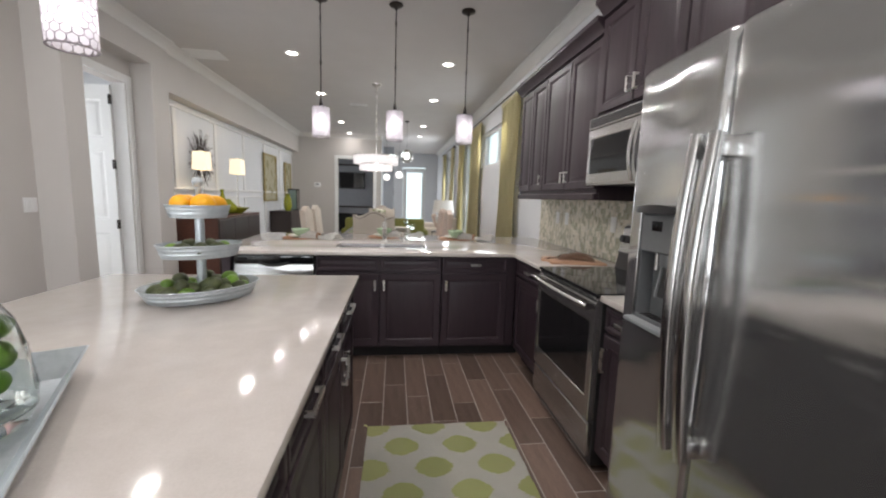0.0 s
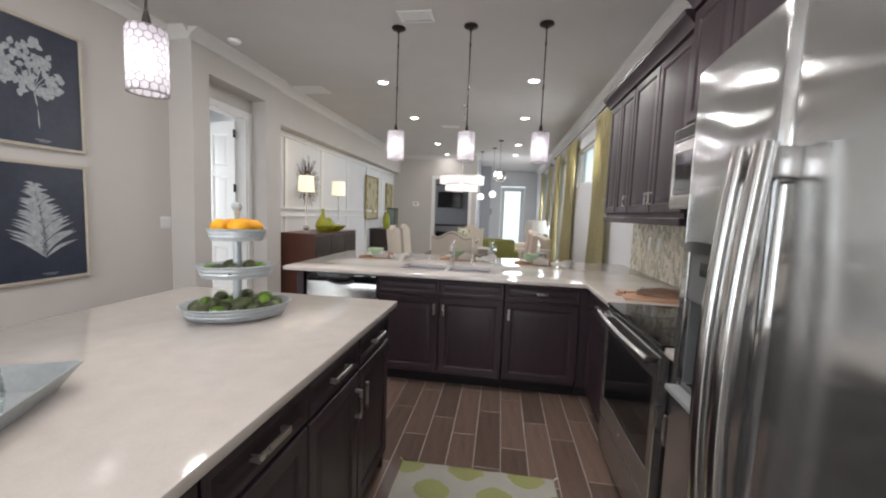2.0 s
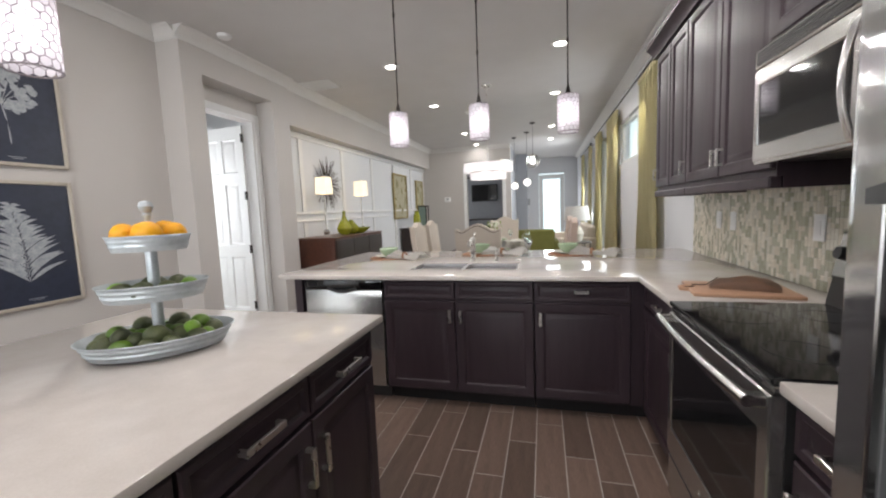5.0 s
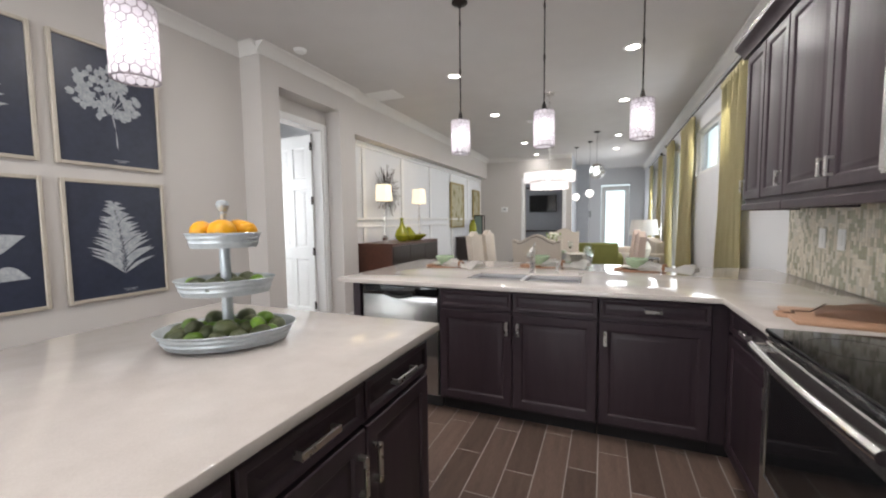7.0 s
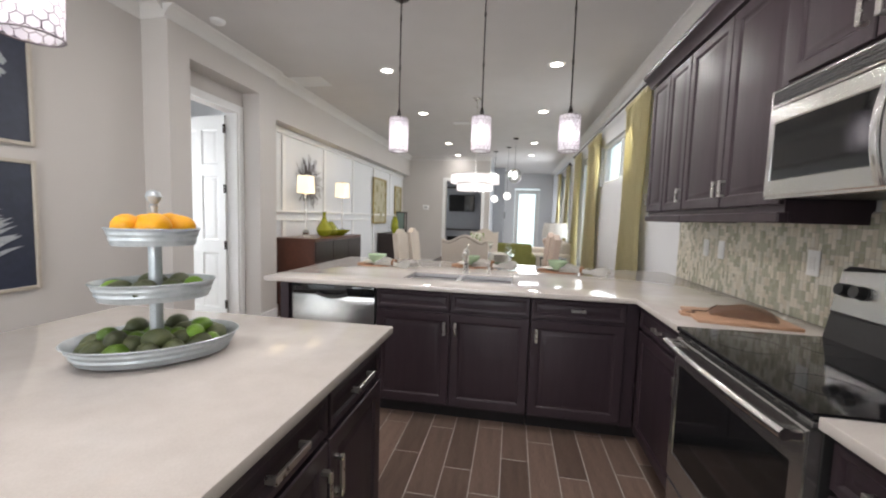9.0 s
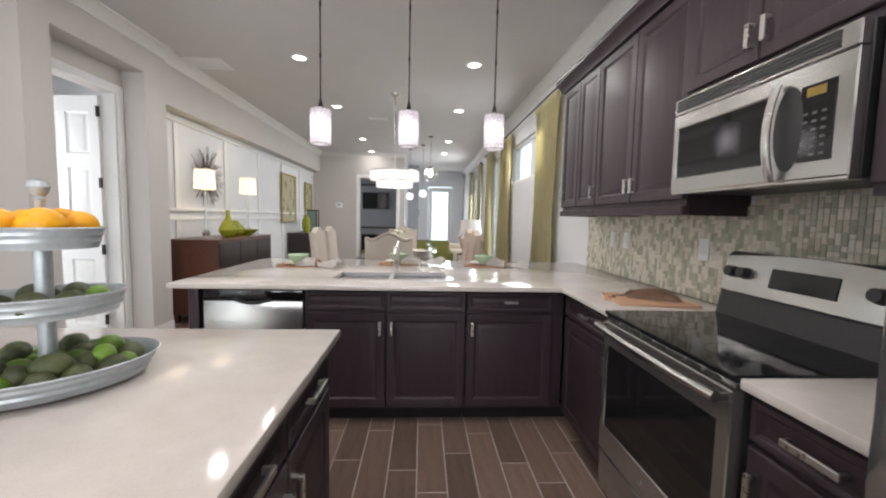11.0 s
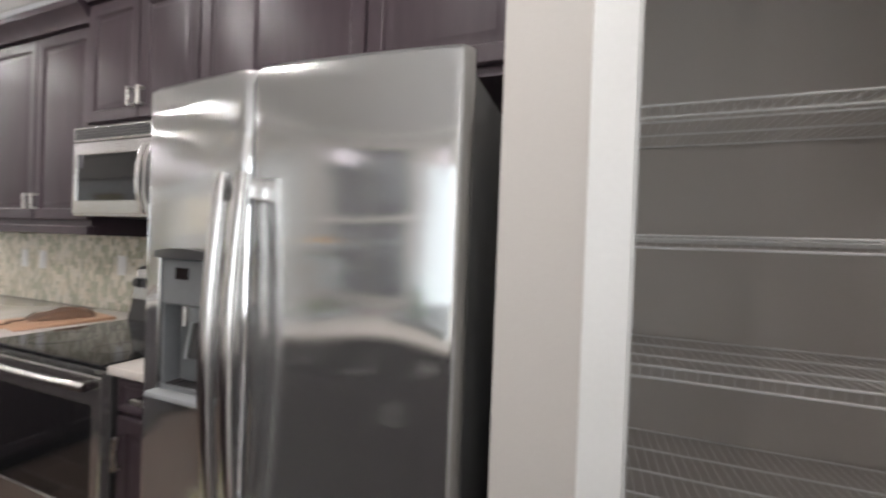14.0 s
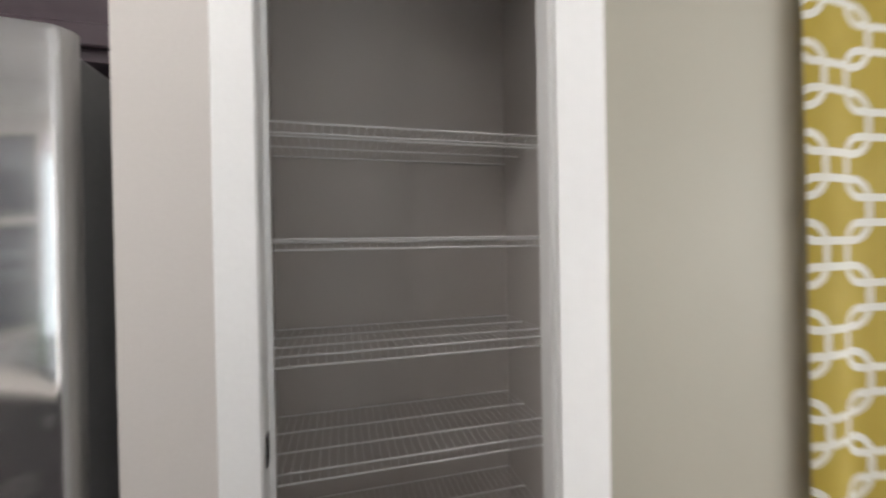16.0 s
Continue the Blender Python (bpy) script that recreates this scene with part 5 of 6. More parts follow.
# faucet, soap dispenser, filter tap
def faucet():
    c = thing("faucet", "brushed nickel single-lever kitchen faucet", "faucet", pose(1.165, 4.17, 0.914))
    part("base", lathe(bmesh.new(), [(0, 0), (0.030, 0), (0.030, 0.006), (0.023, 0.014), (0, 0.014)], 24), M_NICKEL, c)
    part("body", lathe(bmesh.new(), [(0, 0.014), (0.021, 0.014), (0.021, 0.15), (0.024, 0.155), (0.024, 0.175), (0.018, 0.19), (0, 0.192)], 24), M_NICKEL, c)
    part("spout", tube(bmesh.new(), [(0, -0.015, 0.105), (0, -0.06, 0.145), (0, -0.11, 0.165), (0, -0.155, 0.160), (0, -0.17, 0.135)], 0.014, 12), M_NICKEL, c)
    part("lever", tube(bmesh.new(), [(0.0, 0.004, 0.188), (0.004, 0.03, 0.205), (0.008, 0.075, 0.222)], 0.007, 8), M_NICKEL, c)
    d = thing("soap_dispenser", "brushed nickel soap dispenser beside the faucet", "soap dispenser", pose(1.345, 4.20, 0.914))
    part("pump", lathe(bmesh.new(), [(0, 0), (0.020, 0), (0.020, 0.006), (0.010, 0.012), (0.010, 0.06), (0.013, 0.062), (0.013, 0.09), (0, 0.092)], 20), M_NICKEL, d)
    part("nozzle", tube(bmesh.new(), [(0, 0, 0.082), (0, -0.03, 0.088), (0, -0.075, 0.080)], 0.006, 8), M_NICKEL, d)
    e = thing("air_gap_cap", "small round nickel cap beside the sink", "cap", pose(1.52, 4.19, 0.914))
    part("cap", lathe(bmesh.new(), [(0, 0), (0.022, 0), (0.022, 0.008), (0.014, 0.012), (0, 0.012)], 20), M_NICKEL, e)


faucet()

M_MINT = mat("mint_glaze", (0.46, 0.58, 0.40), (0.40, 0.52, 0.34), rough=0.2, scale=9)
M_CREAM = mat("cream_glaze", (0.66, 0.62, 0.52), rough=0.25, scale=9)
M_WOVEN = mat("woven_rattan", (0.42, 0.22, 0.12), (0.30, 0.15, 0.08), rough=0.8, scale=40, fine=160, bump=0.6)
M_LINEN = cloth("white_linen", (0.74, 0.72, 0.68), (0.68, 0.66, 0.62))
BOWL = [(0, 0.0), (0.034, 0.0), (0.036, 0.008), (0.060, 0.026), (0.074, 0.062), (0.072, 0.066), (0.068, 0.060), (0.054, 0.030), (0.0, 0.014)]


def setting(x, y, turn):
    g = "place settings on the peninsula"
    m = pose(x, y, 0.9145, 0, 0, turn)
    c = thing("placemat", "round woven rattan placemat on the countertop", "placemat", m, g)
    bm = bmesh.new()
    for k in range(9):
        r = 0.018 + 0.0185 * k
        lathe(bm, [(r - 0.009, 0.0), (r - 0.006, 0.005), (r + 0.004, 0.006), (r + 0.009, 0.0)], 36)
    part("weave", bm, M_WOVEN, c)
    c = thing("plate", "cream round dinner plate under a bowl", "plate", m @ pose(0, 0, 0.007), g)
    part("dish", lathe(bmesh.new(), [(0, 0), (0.07, 0), (0.085, 0.006), (0.122, 0.016), (0.122, 0.020), (0.084, 0.011), (0, 0.006)], 40), M_CREAM, c)
    c = thing("bowl", "mint green ceramic bowl on a plate", "bowl", m @ pose(0, 0, 0.0145) @ Matrix.Diagonal((1.15, 1.15, 1.15, 1)), g)
    part("dish", lathe(bmesh.new(), BOWL, 36), M_MINT, c)
    c = thing("napkin", "folded white linen napkin beside a plate", "napkin", m @ pose(0.225, -0.07, 0.004, 0, 0, -14) @ Matrix.Diagonal((1.25, 1.5, 1.6, 1)), g)
    bm = bmesh.new()
    rg = random.Random(int(x * 100))
    n = 16
    rows_ = []
    for i in range(n + 1):
        u = i / n
        wv = 0.018 + 0.055 * abs(u - 0.42) * 1.6
        hh = 0.022 + 0.012 * math.sin(u * 9) + 0.010 * rg.random()
        rows_.append([bm.verts.new((-0.15 + 0.30 * u, wv * q + 0.006 * math.sin(7 * u), max(0.001, hh * (1 - abs(q) ** 2) + 0.006 * math.sin(q * 8 + u * 5)))) for q in (-1, -0.66, -0.33, 0, 0.33, 0.66, 1)])
    for a, b in zip(rows_, rows_[1:]):
        for k in range(6):
            bm.faces.new((a[k], a[k + 1], b[k + 1], b[k]))
    bmesh.ops.solidify(bm, geom=bm.faces[:], thickness=0.002)
    part("cloth", bm, M_LINEN, c)
    part("ring", lathe(bmesh.new(), [(0.018, -0.009), (0.021, -0.006), (0.021, 0.006), (0.018, 0.009), (0.016, 0.0), (0.018, -0.009)], 24, pose(-0.02, 0, 0.016, 0, 90, 0)), M_WOVEN, c, "woven napkin ring")


setting(0.335, 4.43, -10)
setting(1.15, 4.66, 0)
setting(1.915, 4.60, -12)

# leather folder on a wooden board
c = thing("cutting_board", "thin tan wooden board on the countertop", "cutting board", pose(2.56, 3.11, 0.9145, 0, 0, -8))
bm = bmesh.new()
box(bm, -0.195, 0.195, -0.15, 0.15, 0.0, 0.016, 0.005, 2)
part("board", bm, mat("tan_wood", (0.56, 0.34, 0.22), (0.48, 0.28, 0.17), rough=0.45, scale=4, fine=30, stretch=(1, 8, 1)), c)
part("grip", tube(bmesh.new(), [(-0.18, -0.03, 0.008), (-0.225, -0.02, 0.008), (-0.225, 0.02, 0.008), (-0.18, 0.03, 0.008)], 0.010, 8, 0.8), c.children[0].data.materials[0], c)
c = thing("leather_pouch", "soft brown leather pouch tied with a cord", "pouch", pose(2.60, 3.14, 0.931, 0, 0, -24))
bm = bmesh.new()
n = 18
g = []
for i in range(n + 1):
    row = []
    for j in range(n + 1):
        u, v = i / n * 2 - 1, j / n * 2 - 1
        hgt = 0.040 * (1 - abs(u) ** 9) * (1 - abs(v) ** 9) * (0.75 + 0.25 * math.sin(3 * u + 1)) + 0.006 * noise.noise(Vector((u * 2.5, v * 2.5, 0)))
        row.append(bm.verts.new((0.130 * u * (1 - 0.04 * v * v), 0.105 * v * (1 - 0.04 * u), max(0.002, hgt))))
    g.append(row)
for i in range(n):
    for j in range(n):
        bm.faces.new((g[i][j], g[i + 1][j], g[i + 1][j + 1], g[i][j + 1]))
bmesh.ops.solidify(bm, geom=bm.faces[:], thickness=0.002)
part("hide", bm, mat("brown_leather", (0.36, 0.215, 0.145), (0.27, 0.155, 0.10), rough=0.5, scale=9, fine=140, bump=0.35), c)
part("cord", tube(bmesh.new(), [(-0.10, -0.02, 0.038), (-0.140, -0.05, 0.006), (-0.20, -0.055, 0.002), (-0.185, -0.10, 0.002), (-0.22, -0.12, 0.002)], 0.0028, 6), mat("dark_cord", (0.08, 0.045, 0.03), rough=0.7), c, "thin dark leather cord")


def plate_on_wall(name, m, w, h, kind, label, category):
    c = thing(name, label, category, m, "wall plates")
    part("cover", box(bmesh.new(), -w / 2, w / 2, -0.007, -0.0005, -h / 2, h / 2, 0.003, 2), M_WHITE, c)
    n = max(1, round(w / 0.07))
    for i in range(n):
        x = (i - (n - 1) / 2) * 0.046
        part("rocker" if kind == "switch" else "socket", box(bmesh.new(), x - 0.016, x + 0.016, -0.010, -0.007, -0.033, 0.033, 0.002), M_WHITE, c)
    return c


for y in (4.177, 3.969, 3.160):
    plate_on_wall("wall_outlet", pose(XR - 0.013, y, 1.19, 0, 0, -90), 0.075, 0.118, "outlet", "white wall outlet on the mosaic backsplash", "outlet")
plate_on_wall("light_switch", pose(XL, 3.985, 1.19, 0, 0, 90), 0.12, 0.118, "switch", "white double light switch on the greige wall", "switch")

# framed prints
M_FRAME = mat("champagne_frame", (0.52, 0.47, 0.40), (0.42, 0.38, 0.31), rough=0.45, metal=0.2, scale=20, fine=90)
M_NAVY = mat("navy_print", (0.036, 0.043, 0.070), (0.022, 0.027, 0.045), rough=0.35, scale=5, fine=30)
M_PALE = mat("white_ink", (0.48, 0.50, 0.51), (0.22, 0.24, 0.27), rough=0.6, scale=30, fine=90)


LAYER = [0]


def leaf(bm, a, b, width, y, curve=0.0, lobes=0):
    """A flat leaf from a to b in the x-z plane, each a hair above the last."""
    LAYER[0] = (LAYER[0] + 1) % 90
    y -= LAYER[0] * 0.00003
    a, b = Vector((a[0], 0, a[1])), Vector((b[0], 0, b[1]))
    d = b - a
    n = Vector((-d.z, 0, d.x)).normalized()
    k = 9
    l, r = [], []
    for i in range(k + 1):
        u = i / k
        w = width * math.sin(math.pi * u ** 0.8) * (1 + (0.3 * math.sin(u * lobes) if lobes else 0))
        p = a + d * u + n * curve * math.sin(math.pi * u)
        l.append(p + n * w)
        r.append(p - n * w)
    ring = [bm.verts.new((p.x, y, p.z)) for p in l + r[::-1][1:-1] if True]
    bm.faces.new(ring)
    return bm


def print_frame(y0, y1, z0, z1, art):
    w, h = y1 - y0, z1 - z0
    c = thing("framed_print", "framed botanical print of white leaves on dark navy", "framed print", pose(XL + 0.001, (y0 + y1) / 2, (z0 + z1) / 2, 0, 0, 90), "botanical prints")
    f = 0.024
    for nm, b in (("frame_side", (-w / 2, -w / 2 + f, -h / 2, h / 2)), ("frame_side", (w / 2 - f, w / 2, -h / 2, h / 2)), ("frame_rail", (-w / 2 + f, w / 2 - f, -h / 2, -h / 2 + f)), ("frame_rail", (-w / 2 + f, w / 2 - f, h / 2 - f, h / 2))):
        bx(nm, b[0], b[1], -0.032, -0.002, b[2], b[3], M_FRAME, c, 0.003)
    sheet = bx("sheet", -w / 2 + f, w / 2 - f, -0.018, -0.004, -h / 2 + f, h / 2 - f, M_NAVY, c, label="dark navy paper")
    bm = bmesh.new()
    Y = -0.0195
    rg = random.Random(art * 7 + 3)
    def stem(pts, t):
        for (ax, az), (bx_, bz) in zip(pts, pts[1:]):
            leaf(bm, (ax, az), (bx_, bz), t, Y)
    if art == 0:      # fern plume
        spine = [(0.02 - 0.05 * (i / 10) ** 2, -0.25 + 0.046 * i) for i in range(11)]
        stem(spine, 0.003)
        for i, (x, z) in enumerate(spine):
            ln = 0.25 * (1 - 0.075 * i)
            for s in (-1, 1):
                for q in (0, 0.026):
                    leaf(bm, (x, z + q), (x + s * ln * (0.78 + 0.2 * rg.random()), z + q + ln * (0.45 + 0.3 * rg.random())), 0.013, Y - 0.0003 * (i % 3), s * 0.02)
    elif art == 1:    # blossom spray
        stem([(0.03, -0.30), (0.025, -0.15), (0.0, 0.0), (-0.02, 0.18)], 0.005)
        for i in range(46):
            a, q = rg.uniform(0, 6.28), 0.21 * math.sqrt(rg.random())
            x, z = -0.01 + q * math.cos(a), 0.10 + q * 0.95 * math.sin(a)
            for k in range(3):
                t = rg.uniform(0, 6.28)
                leaf(bm, (x, z), (x + 0.055 * math.cos(t), z + 0.055 * math.sin(t)), 0.019, Y - 0.0002 * k)
        for i in range(8):
            t = 0.2 + i * 0.34
            leaf(bm, (0.01, -0.02), (0.01 + 0.16 * math.cos(t), -0.02 + 0.18 * math.sin(t)), 0.003, Y)
    elif art == 2:    # broad leaves
        stem([(0.1, -0.3), (0.0, -0.1), (-0.05, 0.1)], 0.005)
        for a, b, w2 in (((0.0, -0.1), (0.24, 0.05), 0.06), ((-0.02, 0.0), (-0.25, 0.10), 0.06), ((-0.04, 0.08), (0.05, 0.30), 0.06), ((0.06, -0.2), (0.25, -0.22), 0.045), ((0.04, -0.18), (-0.2, -0.16), 0.05)):
            leaf(bm, a, b, w2, Y, 0.03)
    else:             # pinnate branch
        stem([(0.0, -0.32), (0.02, 0.0), (0.0, 0.3)], 0.004)
        for i in range(9):
            z = -0.2 + 0.055 * i
            for s in (-1, 1):
                leaf(bm, (0.01, z), (0.01 + s * (0.21 - 0.012 * i), z + 0.09), 0.022, Y, s * 0.015)
    part("plant_motif", bm, M_PALE, sheet, "pale leaf motif")
    bx("caption_bar", 0.0, 0.10, -0.0192, -0.0182, -h / 2 + f + 0.035, -h / 2 + f + 0.039, M_PALE, sheet)
    bx("caption_bar", 0.02, 0.085, -0.0192, -0.0182, -h / 2 + f + 0.024, -h / 2 + f + 0.0275, M_PALE, sheet)


print_frame(2.575, 3.245, 1.735, 2.600, 1)
print_frame(2.585, 3.240, 0.780, 1.640, 0)
print_frame(1.820, 2.495, 1.735, 2.600, 3)
print_frame(1.820, 2.495, 0.780, 1.640, 2)

# ---- dining room ----
M_WALNUT = mat("reddish_walnut", (0.125, 0.045, 0.026), (0.075, 0.028, 0.018), rough=0.3, scale=3, fine=26, stretch=(1, 7, 1), bump=0.05)
M_DKWOOD = mat("dark_walnut", (0.035, 0.022, 0.018), (0.022, 0.014, 0.012), rough=0.35, scale=4, fine=30, stretch=(1, 6, 1))
M_SHADE = mat("linen_lampshade", (0.84, 0.78, 0.66), (0.80, 0.74, 0.62), rough=0.8, scale=20, fine=200, emit=(1.0, 0.82, 0.56), glow=0.80)
M_LIMEG = mat("chartreuse_glaze", (0.30, 0.31, 0.020), (0.22, 0.24, 0.015), rough=0.2, scale=7)
M_GOLD = mat("antique_gold", (0.42, 0.33, 0.13), (0.30, 0.23, 0.09), rough=0.45, metal=0.6, scale=14, fine=60, bump=0.1)
M_UPH = cloth("oatmeal_linen", (0.62, 0.55, 0.47), (0.56, 0.49, 0.41))
M_BLUSH = cloth("blush_linen", (0.60, 0.48, 0.40), (0.55, 0.43, 0.36))

sb = thing("sideboard", "reddish-brown wooden sideboard against the panelled wall", "sideboard", pose(-1.34, 6.68, 0))
bx("body", -0.28, 0.28, -0.79, 0.79, 0.10, 0.985, M_WALNUT, sb, 0.004)
bx("top", -0.295, 0.295, -0.805, 0.805, 0.985, 1.012, M_WALNUT, sb, 0.004)
for k in range(3):
    d = bx("door", 0.281, 0.298, -0.780 + k * 0.523, -0.263 + k * 0.523, 0.13, 0.97, M_DKWOOD, sb, 0.004, "dark wooden door")
    bx("handle", 0.299, 0.312, -0.30 + k * 0.523, -0.292 + k * 0.523, 0.5, 0.62, M_NICKEL, d)
for x in (-0.24, 0.24):
    for y in (-0.74, 0.74):
        bx("leg", x - 0.025, x + 0.025, y - 0.025, y + 0.025, 0, 0.10, M_WALNUT, sb)


def buffet_lamp(x, y):
    c = thing("table_lamp", "slim nickel buffet lamp with cream shade, lit", "table lamp", pose(x, y, 1.0125), "buffet lamps")
    part("base", lathe(bmesh.new(), [(0, 0), (0.062, 0), (0.062, 0.010), (0.02, 0.016), (0, 0.016)], 28), M_NICKEL, c)
    part("ball", lathe(bmesh.new(), [(0, 0.016), (0.03, 0.022), (0.048, 0.062), (0.03, 0.102), (0, 0.108)], 24), M_CHROME, c, "mirror-polished ball")
    part("stem", cyl(bmesh.new(), 0, 0, 0.105, 0.66, 0.009, seg=12), M_NICKEL, c)
    bm = lathe(bmesh.new(), [(0.128, 0.62), (0.115, 0.86), (0.1125, 0.86), (0.1255, 0.62), (0.128, 0.62)], 4, Matrix.Rotation(radians(45), 4, "Z"))
    part("shade", bm, M_SHADE, c, "cream square shade")
    part("finial", lathe(bmesh.new(), [(0, 0.86), (0.008, 0.865), (0.010, 0.885), (0, 0.895)], 12), M_NICKEL, c)
    lamp_point(x, y, 1.0125 + 0.74, 2.4, (1.0, 0.78, 0.5))


buffet_lamp(-1.38, 6.24)
buffet_lamp(-1.33, 7.33)

VASE = [(0, 0), (0.055, 0), (0.095, 0.04), (0.112, 0.09), (0.085, 0.16), (0.036, 0.23), (0.020, 0.30), (0.028, 0.345), (0.020, 0.345), (0.012, 0.30), (0, 0.20)]
for nm, x, y, s, prof, lab in (("vase", -1.28, 6.60, 1.05, VASE, "tall chartreuse green ceramic bottle vase"), ("vase", -1.30, 6.86, 0.95, [(0, 0), (0.07, 0), (0.125, 0.05), (0.13, 0.10), (0.085, 0.16), (0.045, 0.205), (0.03, 0.23), (0, 0.225)], "squat chartreuse green ceramic gourd vase"), ("dish", -1.22, 7.0, 1.0, [(0, 0), (0.06, 0), (0.10, 0.03), (0.17, 0.085), (0.165, 0.09), (0.09, 0.04), (0, 0.012)], "wide chartreuse green ceramic dish")):
    c = thing(nm, lab + " on the sideboard", nm, pose(x, y, 1.0125) @ Matrix.Diagonal((s, s, s, 1)))
    part("glazed_body", lathe(bmesh.new(), prof, 36), M_LIMEG, c)


def starburst():
    c = thing("twig_mirror", "round mirror ringed with dark twigs above the sideboard", "mirror", pose(-1.635, 6.72, 1.82, 0, 0, 90))
    part("glass_disc", cyl(bmesh.new(), 0, 0, -0.01, 0.0, 0.13, seg=40, m=pose(0, -0.03, 0, 90)), mat("mirror", (0.9, 0.9, 0.9), rough=0.03, metal=1.0, rvar=0.01), c, "silvered round glass")
    part("rim", lathe(bmesh.new(), [(0.13, 0.0), (0.15, 0.012), (0.165, 0.0), (0.15, -0.012), (0.13, 0.0)], 40, pose(0, -0.025, 0, 90)), M_DKWOOD, c)
    bm = bmesh.new()
    rg = random.Random(9)
    for i in range(120):
        a = 2 * math.pi * i / 120 + rg.uniform(-0.03, 0.03)
        r1 = rg.uniform(0.26, 0.44)
        b = a + rg.uniform(-0.2, 0.2)
        rod(bm, (0.14 * math.cos(a), -0.02 - 0.02 * rg.random(), 0.14 * math.sin(a)), (r1 * math.cos(b), -0.02 - 0.05 * rg.random(), r1 * math.sin(b)), 0.003, 4)
    tagged(part("twigs", bm, mat("dark_twig", (0.09, 0.065, 0.05), (0.05, 0.036, 0.03), rough=0.8), c, "thin dark twigs"), kind="stuff")


starburst()


def gold_art(y0, y1, z0, z1):
    c = thing("gold_panel", "tall gold-framed panel with an olive pattern", "framed art", pose(-1.64, (y0 + y1) / 2, (z0 + z1) / 2, 0, 0, 90), "gold wall art")
    w, h = (y1 - y0) / 2, (z1 - z0) / 2
    for b in ((-w, -w + 0.035, -h, h), (w - 0.035, w, -h, h), (-w + 0.035, w - 0.035, -h, -h + 0.035), (-w + 0.035, w - 0.035, h - 0.035, h)):
        bx("frame_board", b[0], b[1], -0.035, -0.001, b[2], b[3], M_GOLD, c, 0.004)
    s = bx("canvas", -w + 0.035, w - 0.035, -0.016, -0.004, -h + 0.035, h - 0.035, mat("pale_canvas", (0.50, 0.47, 0.36), (0.36, 0.33, 0.2), rough=0.8, scale=12), c)
    bm = bmesh.new()
    rg = random.Random(5)
    for i in range(16):
        x, z = rg.uniform(-w + 0.08, w - 0.08), rg.uniform(-h + 0.1, h - 0.1)
        t = rg.uniform(0, 6.28)
        leaf(bm, (x, z), (x + 0.16 * math.cos(t) * 0.5, z + 0.2 * math.sin(t)), 0.03, -0.0175)
    tagged(part("leaf_pattern", bm, mat("olive_ink", (0.20, 0.18, 0.05), rough=0.7), s), kind="stuff")


gold_art(9.60, 10.50, 1.16, 2.22)
gold_art(11.25, 11.85, 1.20, 2.15)

con = thing("console_cabinet", "dark wooden console cabinet against the panelled wall", "cabinet", pose(-1.40, 10.55, 0))
bx("body", -0.24, 0.22, -0.55, 0.55, 0.08, 0.90, M_DKWOOD, con, 0.004)
bx("top", -0.25, 0.24, -0.57, 0.57, 0.90, 0.93, M_DKWOOD, con, 0.004)
# plinth coloured near-black for the shade beneath the cabinet
bx("plinth", -0.22, 0.18, -0.52, 0.52, 0.0, 0.08, M_GAP_SHADE, con)
for k in range(2):
    bx("door", 0.221, 0.238, -0.54 + k * 0.545, -0.005 + k * 0.545, 0.11, 0.88, M_DKWOOD, con, 0.004)
c = thing("vase", "olive green vase on the dark console", "vase", pose(-1.30, 10.25, 0.9305))
part("glazed_body", lathe(bmesh.new(), [(0, 0), (0.06, 0), (0.095, 0.12), (0.085, 0.28), (0.05, 0.36), (0.06, 0.40), (0.05, 0.40), (0.04, 0.36), (0, 0.3)], 28), M_LIMEG, c)
c = thing("lantern", "dark metal candle lantern on the console", "lantern", pose(-1.28, 10.75, 0.9305))
for x in (-0.10, 0.10):
    for y in (-0.10, 0.10):
        bx("post", x - 0.012, x + 0.012, y - 0.012, y + 0.012, 0.02, 0.50, M_BRONZE, c)
bx("base", -0.12, 0.12, -0.12, 0.12, 0, 0.02, M_BRONZE, c, 0.003)
bx("roof", -0.12, 0.12, -0.12, 0.12, 0.50, 0.53, M_BRONZE, c, 0.003)
bx("pane", -0.095, 0.095, -0.104, -0.100, 0.02, 0.50, mat("smoky_glass", (0.22, 0.30, 0.27), rough=0.1), c)

# dining table and chairs
TX, TY = 0.99, 6.95
tab = thing("dining_table", "dark wooden rectangular dining table", "table", pose(TX, TY, 0))
bx("tabletop", -0.53, 0.53, -1.0, 1.0, 0.725, 0.765, M_DKWOOD, tab, 0.006, seg=2)
for x in (-0.44, 0.44):
    for y in (-0.9, 0.9):
        bx("leg", x - 0.04, x + 0.04, y - 0.04, y + 0.04, 0, 0.725, M_DKWOOD, tab, 0.004)
bx("apron", -0.46, 0.46, -0.92, 0.92, 0.64, 0.725, M_DKWOOD, tab)


